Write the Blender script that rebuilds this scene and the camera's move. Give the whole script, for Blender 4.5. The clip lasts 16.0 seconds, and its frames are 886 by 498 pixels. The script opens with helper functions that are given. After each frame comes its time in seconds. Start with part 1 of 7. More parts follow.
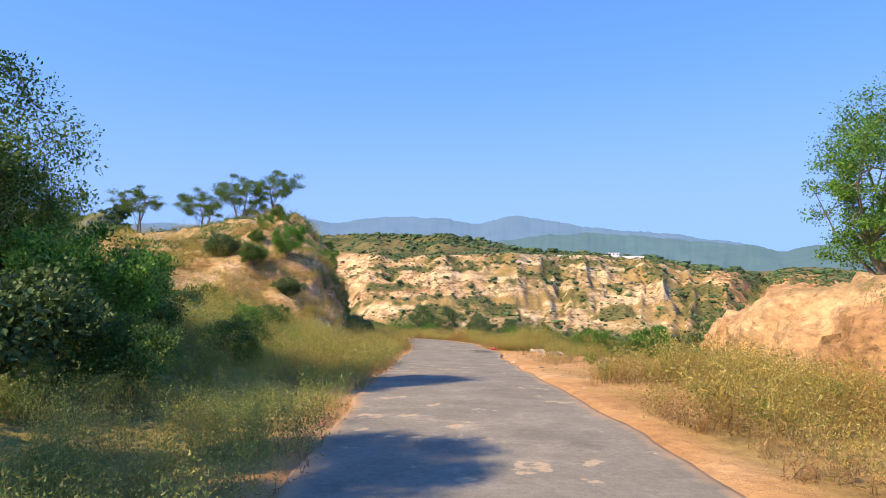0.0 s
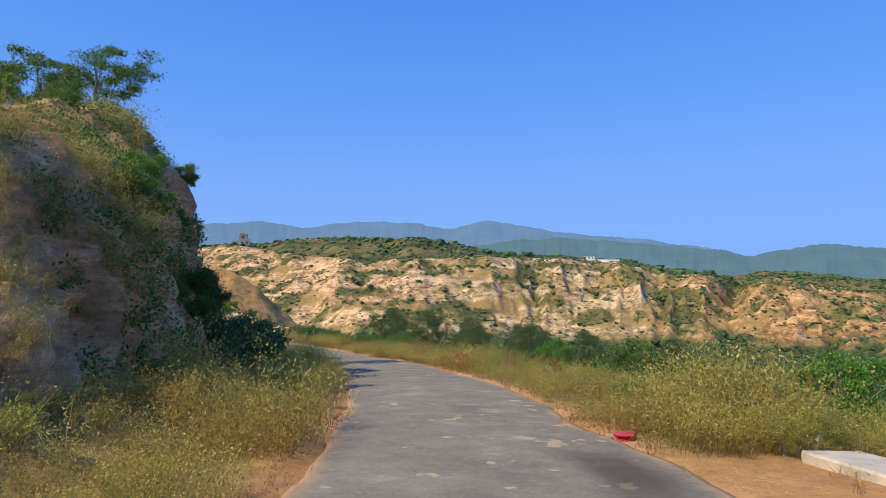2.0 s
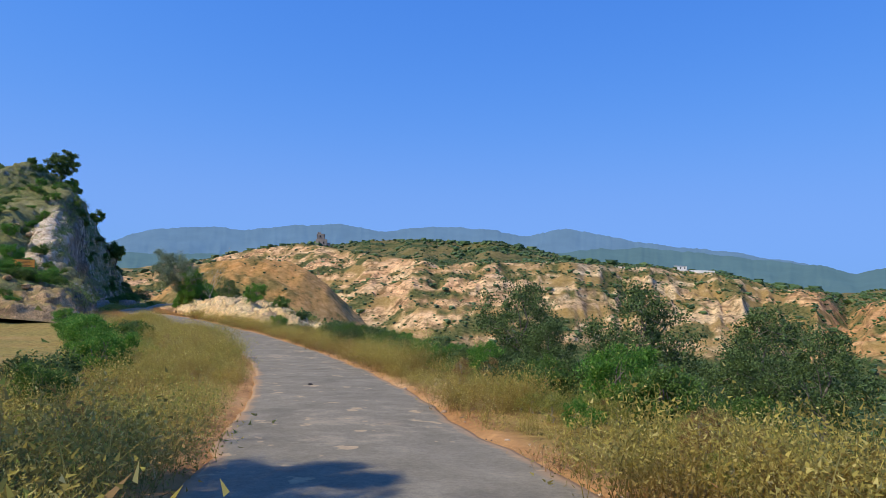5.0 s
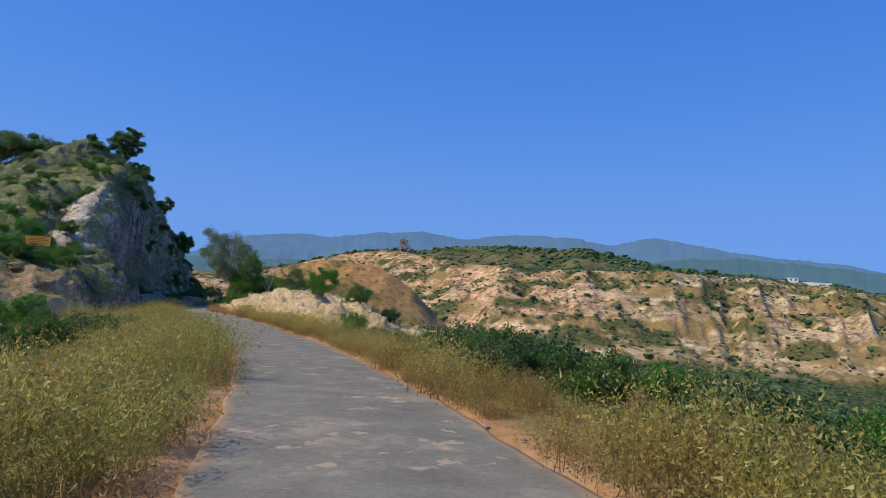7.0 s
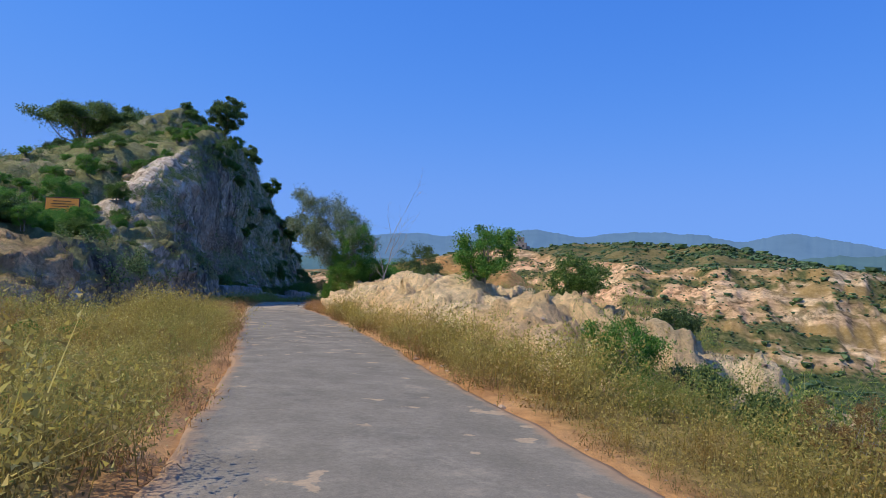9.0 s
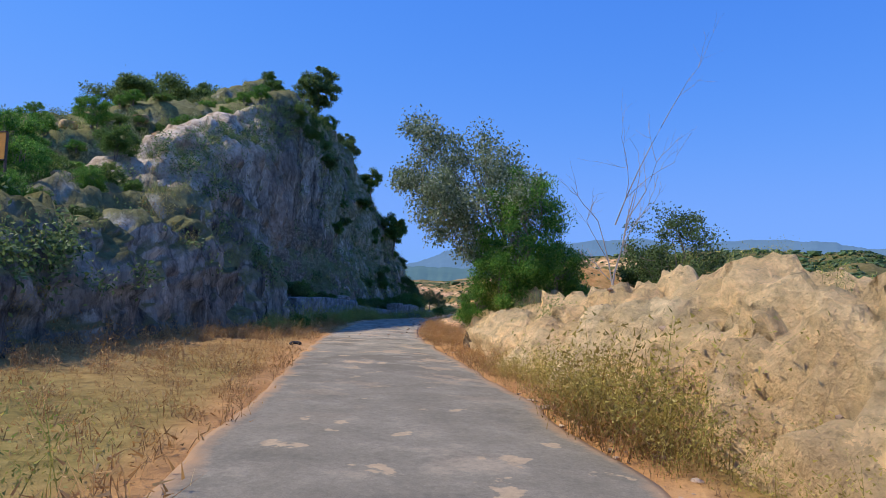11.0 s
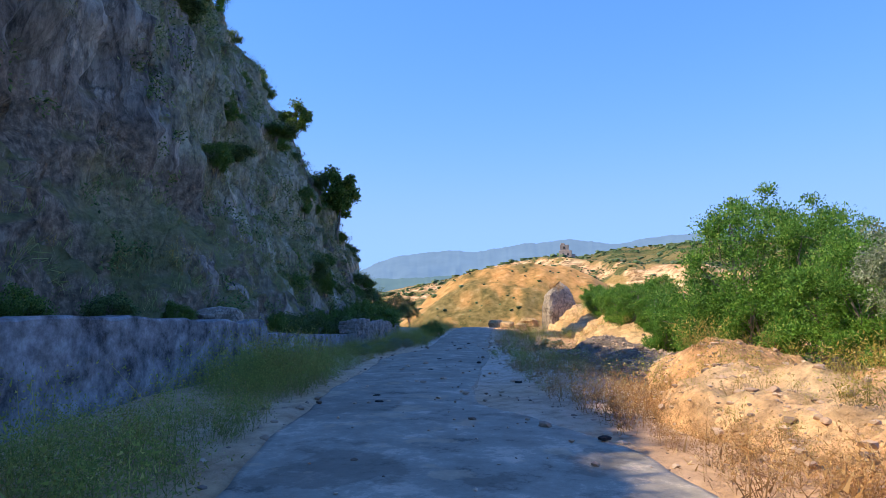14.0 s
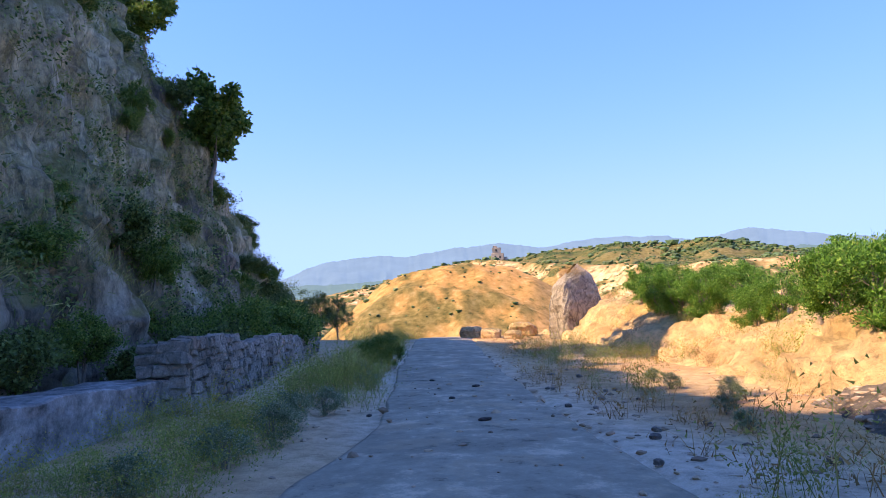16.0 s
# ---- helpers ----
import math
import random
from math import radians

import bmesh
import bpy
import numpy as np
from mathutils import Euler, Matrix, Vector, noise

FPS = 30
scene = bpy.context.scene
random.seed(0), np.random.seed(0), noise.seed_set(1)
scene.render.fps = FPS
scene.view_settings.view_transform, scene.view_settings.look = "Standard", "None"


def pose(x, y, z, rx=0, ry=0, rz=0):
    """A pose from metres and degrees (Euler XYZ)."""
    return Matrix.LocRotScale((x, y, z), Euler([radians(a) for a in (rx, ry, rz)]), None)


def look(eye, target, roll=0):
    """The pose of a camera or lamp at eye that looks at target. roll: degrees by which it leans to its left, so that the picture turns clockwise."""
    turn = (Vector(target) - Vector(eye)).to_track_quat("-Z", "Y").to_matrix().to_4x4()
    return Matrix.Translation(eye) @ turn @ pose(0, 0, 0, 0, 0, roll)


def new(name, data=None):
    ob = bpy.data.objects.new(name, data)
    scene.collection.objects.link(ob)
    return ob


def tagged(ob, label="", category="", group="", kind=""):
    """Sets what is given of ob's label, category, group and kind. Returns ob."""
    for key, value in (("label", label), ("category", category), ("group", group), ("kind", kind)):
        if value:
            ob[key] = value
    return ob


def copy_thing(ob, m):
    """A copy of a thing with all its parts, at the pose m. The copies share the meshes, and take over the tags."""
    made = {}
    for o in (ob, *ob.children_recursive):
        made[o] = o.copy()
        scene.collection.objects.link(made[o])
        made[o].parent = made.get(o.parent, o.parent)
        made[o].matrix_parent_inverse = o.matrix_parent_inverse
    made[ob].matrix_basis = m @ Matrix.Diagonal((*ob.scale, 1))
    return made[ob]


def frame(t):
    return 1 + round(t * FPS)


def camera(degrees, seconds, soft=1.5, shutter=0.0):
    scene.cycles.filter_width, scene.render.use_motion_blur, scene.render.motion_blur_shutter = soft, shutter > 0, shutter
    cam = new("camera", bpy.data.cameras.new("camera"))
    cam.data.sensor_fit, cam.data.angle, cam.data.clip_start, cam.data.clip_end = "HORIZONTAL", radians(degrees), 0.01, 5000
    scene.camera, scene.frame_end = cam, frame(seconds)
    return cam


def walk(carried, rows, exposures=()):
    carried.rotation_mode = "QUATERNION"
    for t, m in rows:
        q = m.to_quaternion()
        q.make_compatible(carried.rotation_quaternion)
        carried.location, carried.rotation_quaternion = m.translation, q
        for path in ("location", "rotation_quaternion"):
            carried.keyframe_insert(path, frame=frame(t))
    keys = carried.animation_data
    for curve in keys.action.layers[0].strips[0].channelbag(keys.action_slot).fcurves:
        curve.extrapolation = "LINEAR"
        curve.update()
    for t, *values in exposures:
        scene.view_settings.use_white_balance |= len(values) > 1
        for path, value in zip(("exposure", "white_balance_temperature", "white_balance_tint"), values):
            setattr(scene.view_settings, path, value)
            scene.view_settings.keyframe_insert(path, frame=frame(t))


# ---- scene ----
cam = camera(70.9, 16.0, 0.2)
PATH = [
    (0, (-0.000, 0.000, 1.500), (-0.000, 9.999, 1.654), 0.58),
    (0.5, (-0.081, 5.358, 1.098), (0.112, 15.354, 1.320), 0.54),
    (1, (-0.258, 10.800, 0.624), (0.086, 20.792, 0.861), 0.71),
    (1.5, (-0.361, 16.293, 0.071), (0.031, 26.283, 0.313), 0.69),
    (2, (-0.367, 21.711, -0.517), (0.082, 31.698, -0.271), 0.51),
    (2.5, (-0.410, 26.993, -1.083), (0.159, 36.974, -0.836), 0.65),
    (3, (-0.445, 32.016, -1.610), (0.438, 41.972, -1.301), 0.73),
    (3.5, (-0.712, 36.773, -2.092), (0.271, 46.719, -1.761), 1.17),
    (4, (-1.276, 41.384, -2.646), (-0.459, 51.345, -2.317), 1.28),
    (4.5, (-2.301, 46.502, -3.181), (-2.235, 56.496, -2.841), 1.68),
    (5, (-3.698, 51.729, -3.814), (-4.452, 61.696, -3.487), 2.33),
    (7.5, (-12.005, 76.398, -6.305), (-14.431, 86.091, -5.905), 3.34),
    (8, (-14.414, 81.385, -6.725), (-17.382, 90.929, -6.415), 3.45),
    (8.5, (-17.077, 86.287, -7.092), (-20.475, 95.688, -6.803), 3.42),
    (9, (-19.596, 90.613, -7.364), (-23.376, 99.867, -7.083), 3.19),
    (11.5, (-35.100, 111.094, -8.355), (-40.422, 119.552, -7.965), 2.80),
    (12, (-38.594, 115.282, -8.556), (-43.872, 123.767, -8.149), 2.24),
    (12.5, (-42.027, 119.662, -8.868), (-47.009, 128.321, -8.414), 1.59),
    (13, (-45.815, 124.368, -9.278), (-50.576, 133.147, -8.755), 0.77),
    (13.5, (-49.127, 128.893, -9.621), (-53.655, 137.790, -9.046), 0.08),
    (14, (-51.890, 133.105, -9.885), (-56.111, 142.154, -9.332), -0.45),
    (14.5, (-54.408, 137.220, -10.078), (-58.393, 146.372, -9.483), -0.76),
    (15, (-56.779, 141.384, -10.238), (-60.452, 150.663, -9.598), -0.92),
    (15.5, (-58.696, 145.337, -10.506), (-62.110, 154.715, -9.876), -1.42),
    (16, (-60.676, 149.784, -10.821), (-63.855, 159.245, -10.203), -1.53),
]
EXPOSURES = [(0, 0.5, 7000, 11), (0.7, 0.3, 6700, 8), (1.6, 0.05, 6400, 5), (3.5, -0.08, 6300, 4), (5, -0.15, 6100, 4), (7.5, -0.45, 5800, 5), (9, -0.25, 5850, 7), (11.5, -0.07, 5900, 8), (12.0, 0.0, 5900, 8), (12.8, 0.36, 6300, 9), (14.0, 0.55, 6700, 10), (15, 0.68, 7050, 14), (16, 0.95, 7700, 20)]
walk(cam, [(t, look(eye, target, roll)) for t, eye, target, roll in PATH], EXPOSURES)

# ---- light ----
SHADOW_AZ, SUN_EL = 62.0, 46.5          # compass bearing (from +Y towards +X) in which shadows fall
world = bpy.data.worlds.new("sky")
scene.world = world
world.use_nodes = True
wn = world.node_tree
wn.nodes.clear()
sky = wn.nodes.new("ShaderNodeTexSky")
sky.sky_type = "NISHITA"
sky.sun_disc = False
sky.sun_elevation, sky.sun_rotation = radians(SUN_EL), radians(SHADOW_AZ + 180)
sky.altitude, sky.air_density, sky.dust_density, sky.ozone_density = 600, 1.0, 0.1, 3.0
tone = wn.nodes.new("ShaderNodeHueSaturation")
tone.inputs["Saturation"].default_value = 1.62
soft_sky = wn.nodes.new("ShaderNodeGamma")
soft_sky.inputs["Gamma"].default_value = 0.56
cast = wn.nodes.new("ShaderNodeMix")
cast.data_type, cast.blend_type = "RGBA", "MULTIPLY"
cast.inputs[0].default_value = 1.0
cast.inputs[7].default_value = (0.73, 0.905, 1.69, 1)
back = wn.nodes.new("ShaderNodeBackground")
back.inputs["Strength"].default_value = 0.295
wout = wn.nodes.new("ShaderNodeOutputWorld")
wn.links.new(sky.outputs[0], soft_sky.inputs["Color"])
wn.links.new(soft_sky.outputs[0], tone.inputs["Color"])
wn.links.new(tone.outputs[0], cast.inputs[6])
# haze: each channel levels off towards the pale blue of the horizon
split, merge = wn.nodes.new("ShaderNodeSeparateColor"), wn.nodes.new("ShaderNodeCombineColor")
wn.links.new(cast.outputs[2], split.inputs[0])
for channel, limit in enumerate((0.84, 1.56, 3.5)):
    last = split.outputs[channel]
    ratio = None
    for op, second in (("DIVIDE", limit), ("POWER", 4.0), ("ADD", 1.0), ("POWER", 0.25)):
        step = wn.nodes.new("ShaderNodeMath")
        step.operation = op
        wn.links.new(last if ratio is None else ratio, step.inputs[0])
        step.inputs[1].default_value = second
        ratio = step.outputs[0]
    over = wn.nodes.new("ShaderNodeMath")
    over.operation = "DIVIDE"
    wn.links.new(last, over.inputs[0])
    wn.links.new(ratio, over.inputs[1])
    wn.links.new(over.outputs[0], merge.inputs[channel])
wn.links.new(merge.outputs[0], back.inputs["Color"])
wn.links.new(back.outputs[0], wout.inputs["Surface"])
sun_data = bpy.data.lights.new("sun", "SUN")
sun_data.energy, sun_data.angle, sun_data.color = 4.7, radians(0.55), (1.0, 0.87, 0.66)
sun = new("sun", sun_data)
a = radians(SHADOW_AZ)
sun.matrix_world = look((0, 0, 60), (math.sin(a) * 60 / math.tan(radians(SUN_EL)), math.cos(a) * 60 / math.tan(radians(SUN_EL)), 0))

# ---- noise on arrays ----
def hash01(ix, iy, iz, seed=0):
    h = (ix.astype(np.int64) * 374761393 + iy.astype(np.int64) * 668265263 + iz.astype(np.int64) * 2147483647 + seed * 974711) & 0xFFFFFFFF
    h = ((h ^ (h >> 13)) * 1274126177) & 0xFFFFFFFF
    h = ((h ^ (h >> 16)) * 2246822519) & 0xFFFFFFFF
    return ((h ^ (h >> 15)) & 0xFFFFFF) / float(0xFFFFFF)


def vnoise(x, y, z=0.0, seed=0):
    """Smooth value noise, -1 to 1."""
    x, y, z = np.broadcast_arrays(np.asarray(x, float), np.asarray(y, float), np.asarray(z, float))
    ix, iy, iz = np.floor(x), np.floor(y), np.floor(z)
    fx, fy, fz = x - ix, y - iy, z - iz
    fx, fy, fz = (f * f * f * (f * (f * 6 - 15) + 10) for f in (fx, fy, fz))
    out = 0
    for dx in (0, 1):
        for dy in (0, 1):
            for dz in (0, 1):
                w = (fx if dx else 1 - fx) * (fy if dy else 1 - fy) * (fz if dz else 1 - fz)
                out = out + w * hash01(ix + dx, iy + dy, iz + dz, seed)
    return out * 2 - 1


def fbm(x, y, z=0.0, octaves=4, seed=0, gain=0.5):
    x, y, z = np.asarray(x, float), np.asarray(y, float), np.asarray(z, float)
    total, amp, norm = 0, 1.0, 0
    for k in range(octaves):
        total = total + amp * vnoise(x, y, z, seed + k * 17)
        norm += amp
        amp *= gain
        x, y, z = x * 2.03 + 5.1, y * 2.03 + 1.7, z * 2.03 + 9.2
    return total / norm


def ridged(x, y, z=0.0, octaves=4, seed=0):
    x, y, z = np.asarray(x, float), np.asarray(y, float), np.asarray(z, float)
    total, amp, norm = 0, 1.0, 0
    for k in range(octaves):
        total = total + amp * (1 - 2 * np.abs(vnoise(x, y, z, seed + k * 13)))
        norm += amp
        amp *= 0.5
        x, y, z = x * 2.1 + 3.3, y * 2.1 + 7.9, z * 2.1 + 2.2
    return total / norm


def smooth(a, b, x):
    w = np.clip((np.asarray(x, float) - a) / (b - a), 0, 1)
    return w * w * (3 - 2 * w)


# ---- materials ----
def nodes_of(name):
    m = bpy.data.materials.new(name)
    m.use_nodes = True
    nt = m.node_tree
    return m, nt, nt.nodes["Principled BSDF"]


def node(nt, kind, **values):
    n = nt.nodes.new(kind)
    for key, value in values.items():
        if key in n.inputs:
            n.inputs[key].default_value = value
    return n


def noise_tex(nt, scale, detail=6.0, rough=0.6, vector=None):
    n = node(nt, "ShaderNodeTexNoise", Scale=scale, Detail=detail, Roughness=rough)
    if vector is not None:
        nt.links.new(vector, n.inputs["Vector"])
    return n


def ramp(nt, source, stops):
    r = nt.nodes.new("ShaderNodeValToRGB")
    els = r.color_ramp.elements
    while len(els) < len(stops):
        els.new(0.5)
    for el, (p, c) in zip(els, stops):
        el.position, el.color = p, (*c, 1) if len(c) == 3 else c
    nt.links.new(source, r.inputs["Fac"])
    return r.outputs["Color"]


def mixc(nt, fac, a, b, blend="MIX"):
    m = nt.nodes.new("ShaderNodeMix")
    m.data_type, m.blend_type = "RGBA", blend
    for src, slot in ((fac, 0), (a, 6), (b, 7)):
        if isinstance(src, (int, float)):
            m.inputs[slot].default_value = src
        elif isinstance(src, tuple):
            m.inputs[slot].default_value = (*src, 1)
        else:
            nt.links.new(src, m.inputs[slot])
    return m.outputs[2]


def math_node(nt, op, a, b=0.0):
    m = nt.nodes.new("ShaderNodeMath")
    m.operation = op
    for src, slot in ((a, 0), (b, 1)):
        if isinstance(src, (int, float)):
            m.inputs[slot].default_value = src
        else:
            nt.links.new(src, m.inputs[slot])
    return m.outputs[0]


def maprange(nt, value, a, b, c=0.0, d=1.0):
    m = node(nt, "ShaderNodeMapRange")
    nt.links.new(value, m.inputs["Value"])
    for key, v in (("From Min", a), ("From Max", b), ("To Min", c), ("To Max", d)):
        m.inputs[key].default_value = v
    return m.outputs["Result"]


def attribute(nt, name):
    n = nt.nodes.new("ShaderNodeAttribute")
    n.attribute_name = name
    return n.outputs["Fac"]


def bump(nt, bsdf, height, strength, distance):
    b = node(nt, "ShaderNodeBump", Strength=strength, Distance=distance)
    nt.links.new(height, b.inputs["Height"])
    nt.links.new(b.outputs["Normal"], bsdf.inputs["Normal"])


def position(nt):
    return nt.nodes.new("ShaderNodeNewGeometry")


def leaf_material(name, dark, light, yellow=None, through_light=0.35, share=0.0, foot=None):
    """Thin leaves with a colour of their own each and some light passing through."""
    m, nt, bsdf = nodes_of(name)
    geo = position(nt)
    stops = [(0.0, dark), (0.75, light)]
    if yellow:
        stops += [(1 - share, light), (1.0, yellow)]
    col = ramp(nt, geo.outputs["Random Per Island"], stops)
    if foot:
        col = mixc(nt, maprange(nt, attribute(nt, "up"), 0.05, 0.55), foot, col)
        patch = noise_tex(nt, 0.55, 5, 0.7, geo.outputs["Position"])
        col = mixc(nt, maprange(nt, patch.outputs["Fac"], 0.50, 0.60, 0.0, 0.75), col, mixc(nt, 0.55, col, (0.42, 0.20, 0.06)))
    var = noise_tex(nt, 0.9, 4, 0.6, geo.outputs["Position"])
    col = mixc(nt, 0.45, col, ramp(nt, var.outputs["Fac"], [(0.32, (0.45, 0.52, 0.45)), (0.58, (1.0, 1.0, 0.92))]), "MULTIPLY")
    bsdf.inputs["Roughness"].default_value = 0.55
    bsdf.inputs["Specular IOR Level"].default_value = 0.3
    nt.links.new(col, bsdf.inputs["Base Color"])
    tr = nt.nodes.new("ShaderNodeBsdfTranslucent")
    nt.links.new(col, tr.inputs["Color"])
    mx = nt.nodes.new("ShaderNodeMixShader")
    mx.inputs[0].default_value = through_light
    nt.links.new(bsdf.outputs[0], mx.inputs[1])
    nt.links.new(tr.outputs[0], mx.inputs[2])
    nt.links.new(mx.outputs[0], nt.nodes["Material Output"].inputs["Surface"])
    return m


def rock_material(name, light, mid, dark, scale=1.0, moss=None, moss_amount=0.0, moss_slope=0.35, strength=0.9, tall=1.0, crack=0.3, contrast=1.0, scree=False):
    """Weathered rock or hard soil: blotches, fine grain, streaks, and growth on the flatter places."""
    m, nt, bsdf = nodes_of(name)
    geo = position(nt)
    mp = nt.nodes.new("ShaderNodeMapping")
    mp.inputs["Scale"].default_value = (1, 1, tall)
    nt.links.new(geo.outputs["Position"], mp.inputs["Vector"])
    p = mp.outputs["Vector"]
    big = noise_tex(nt, 0.16 * scale, 5, 0.6, p)
    fine = noise_tex(nt, 2.4 * scale, 8, 0.7, p)
    col = ramp(nt, big.outputs["Fac"], [(0.25, dark), (0.48, mid), (0.72, light)])
    col = mixc(nt, min(1.0, 0.7 * contrast), col, ramp(nt, fine.outputs["Fac"], [(0.30, (0.28, 0.26, 0.25)), (0.45, (0.75, 0.73, 0.70)), (0.58, (1.0, 0.98, 0.95)), (0.75, (1.35, 1.30, 1.22))]), "MULTIPLY")
    cracks = node(nt, "ShaderNodeTexVoronoi", Scale=0.8 * scale)
    cracks.feature = "DISTANCE_TO_EDGE"
    warp = mixc(nt, 0.35, p, fine.outputs["Color"])
    nt.links.new(warp, cracks.inputs["Vector"])
    line = maprange(nt, cracks.outputs["Distance"], 0.0, 0.045)
    col = mixc(nt, math_node(nt, "MULTIPLY", math_node(nt, "SUBTRACT", 1.0, line), crack), col, tuple(c * 0.5 for c in dark))
    small = node(nt, "ShaderNodeTexVoronoi", Scale=2.7 * scale)
    small.feature = "DISTANCE_TO_EDGE"
    nt.links.new(warp, small.inputs["Vector"])
    hair = maprange(nt, small.outputs["Distance"], 0.0, 0.06)
    col = mixc(nt, math_node(nt, "MULTIPLY", math_node(nt, "SUBTRACT", 1.0, hair), crack * 0.7), col, tuple(c * 0.6 for c in dark))
    facet = node(nt, "ShaderNodeTexVoronoi", Scale=1.7 * scale)
    nt.links.new(warp, facet.inputs["Vector"])
    col = mixc(nt, 0.35 * contrast, col, ramp(nt, facet.outputs["Color"], [(0.2, (0.45, 0.44, 0.43)), (0.8, (1.25, 1.22, 1.18))]), "MULTIPLY")
    if scree:
        run = nt.nodes.new("ShaderNodeMapping")
        run.inputs["Scale"].default_value = (1.1, 1.1, 0.10)
        nt.links.new(geo.outputs["Position"], run.inputs["Vector"])
        col = mixc(nt, 0.8, col, ramp(nt, noise_tex(nt, 0.9, 7, 0.7, run.outputs["Vector"]).outputs["Fac"], [(0.36, (0.26, 0.26, 0.24)), (0.44, (0.9, 0.89, 0.84)), (0.60, (1.8, 1.8, 1.7))]), "MULTIPLY")
        earth = ramp(nt, noise_tex(nt, 4.0, 8, 0.75, geo.outputs["Position"]).outputs["Fac"], [(0.34, (0.055, 0.042, 0.028)), (0.5, (0.22, 0.165, 0.105)), (0.64, (0.42, 0.33, 0.22))])
        col = mixc(nt, attribute(nt, "scree"), col, earth)
        turf = ramp(nt, noise_tex(nt, 5.0, 8, 0.8, geo.outputs["Position"]).outputs["Fac"], [(0.38, (0.035, 0.045, 0.015)), (0.5, (0.29, 0.29, 0.09)), (0.6, (0.58, 0.53, 0.22))])
        col = mixc(nt, attribute(nt, "turf"), col, turf)
    if moss:
        sep = nt.nodes.new("ShaderNodeSeparateXYZ")
        nt.links.new(geo.outputs["Normal"], sep.inputs[0])
        spots = noise_tex(nt, 0.55, 6, 0.65, geo.outputs["Position"])
        lie = math_node(nt, "ADD", math_node(nt, "MULTIPLY", sep.outputs["Z"], 0.55), spots.outputs["Fac"])
        fac = maprange(nt, lie, 0.55 + moss_slope, 0.72 + moss_slope, 0.0, moss_amount)
        green = ramp(nt, noise_tex(nt, 3.0, 6, 0.7, geo.outputs["Position"]).outputs["Fac"], [(0.3, tuple(c * 0.45 for c in moss)), (0.7, moss)])
        col = mixc(nt, fac, col, green)
    if scree:
        tan = ramp(nt, noise_tex(nt, 1.6, 8, 0.72, geo.outputs["Position"]).outputs["Fac"], [(0.34, (0.17, 0.12, 0.08)), (0.46, (0.50, 0.37, 0.24)), (0.60, (0.78, 0.64, 0.47))])
        col = mixc(nt, attribute(nt, "warm"), col, tan)
    nt.links.new(col, bsdf.inputs["Base Color"])
    bsdf.inputs["Roughness"].default_value = 0.92
    bsdf.inputs["Specular IOR Level"].default_value = 0.15
    relief = math_node(nt, "ADD", math_node(nt, "MULTIPLY", fine.outputs["Fac"], 0.8), math_node(nt, "MULTIPLY", line, 0.12 * min(1.0, 2 * crack - 0.15) if crack > 0.1 else 0.0))
    bump(nt, bsdf, relief, strength, 0.12)
    return m


def plain_material(name, colour, rough=0.7, grain=8.0, amount=0.35, metal=0.0):
    m, nt, bsdf = nodes_of(name)
    tc = nt.nodes.new("ShaderNodeTexCoord")
    n = noise_tex(nt, grain, 6, 0.65, tc.outputs["Object"])
    col = mixc(nt, amount, (*colour,), ramp(nt, n.outputs["Fac"], [(0.3, tuple(c * 0.4 for c in colour)), (0.7, tuple(min(1, c * 1.3) for c in colour))]))
    nt.links.new(col, bsdf.inputs["Base Color"])
    bsdf.inputs["Roughness"].default_value, bsdf.inputs["Metallic"].default_value = rough, metal
    bump(nt, bsdf, n.outputs["Fac"], 0.4, 0.02)
    return m


M_LEAF = leaf_material("leaf green", (0.055, 0.11, 0.022), (0.18, 0.29, 0.055), (0.36, 0.40, 0.11), 0.4, 0.1)
M_LEAF_BRIGHT = leaf_material("leaf bright green", (0.055, 0.15, 0.02), (0.20, 0.40, 0.06), (0.44, 0.52, 0.12), 0.4, 0.12)
M_LEAF_GREY = leaf_material("leaf grey green", (0.11, 0.15, 0.07), (0.30, 0.36, 0.20), (0.55, 0.58, 0.44), 0.4, 0.25)
M_LEAF_DARK = leaf_material("leaf dark green", (0.04, 0.07, 0.02), (0.17, 0.24, 0.07), None, 0.3)
M_PINE = leaf_material("pine needles", (0.07, 0.11, 0.035), (0.24, 0.33, 0.10), None, 0.4)
M_TALL = leaf_material("tall weeds", (0.22, 0.23, 0.05), (0.50, 0.50, 0.12), (0.78, 0.68, 0.21), 0.5, 0.3)
M_RUSSET = leaf_material("russet weeds", (0.24, 0.13, 0.05), (0.48, 0.30, 0.11), (0.70, 0.58, 0.22), 0.5, 0.3)
M_RED = leaf_material("red leaves", (0.30, 0.08, 0.04), (0.55, 0.18, 0.08), None, 0.35)
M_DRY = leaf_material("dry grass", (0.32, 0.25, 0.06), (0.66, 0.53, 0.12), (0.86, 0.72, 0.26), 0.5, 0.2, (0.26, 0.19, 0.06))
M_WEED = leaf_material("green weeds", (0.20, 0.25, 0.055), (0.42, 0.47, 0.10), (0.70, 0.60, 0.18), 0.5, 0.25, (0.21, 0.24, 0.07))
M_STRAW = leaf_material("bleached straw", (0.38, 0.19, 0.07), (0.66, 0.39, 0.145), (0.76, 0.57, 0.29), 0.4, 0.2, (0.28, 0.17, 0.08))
M_FAR = leaf_material("distant shrubs", (0.04, 0.075, 0.022), (0.11, 0.175, 0.05), (0.19, 0.23, 0.07), 0.1, 0.1)
M_BARK = plain_material("bark", (0.24, 0.20, 0.155), 0.9, 14.0, 0.6)
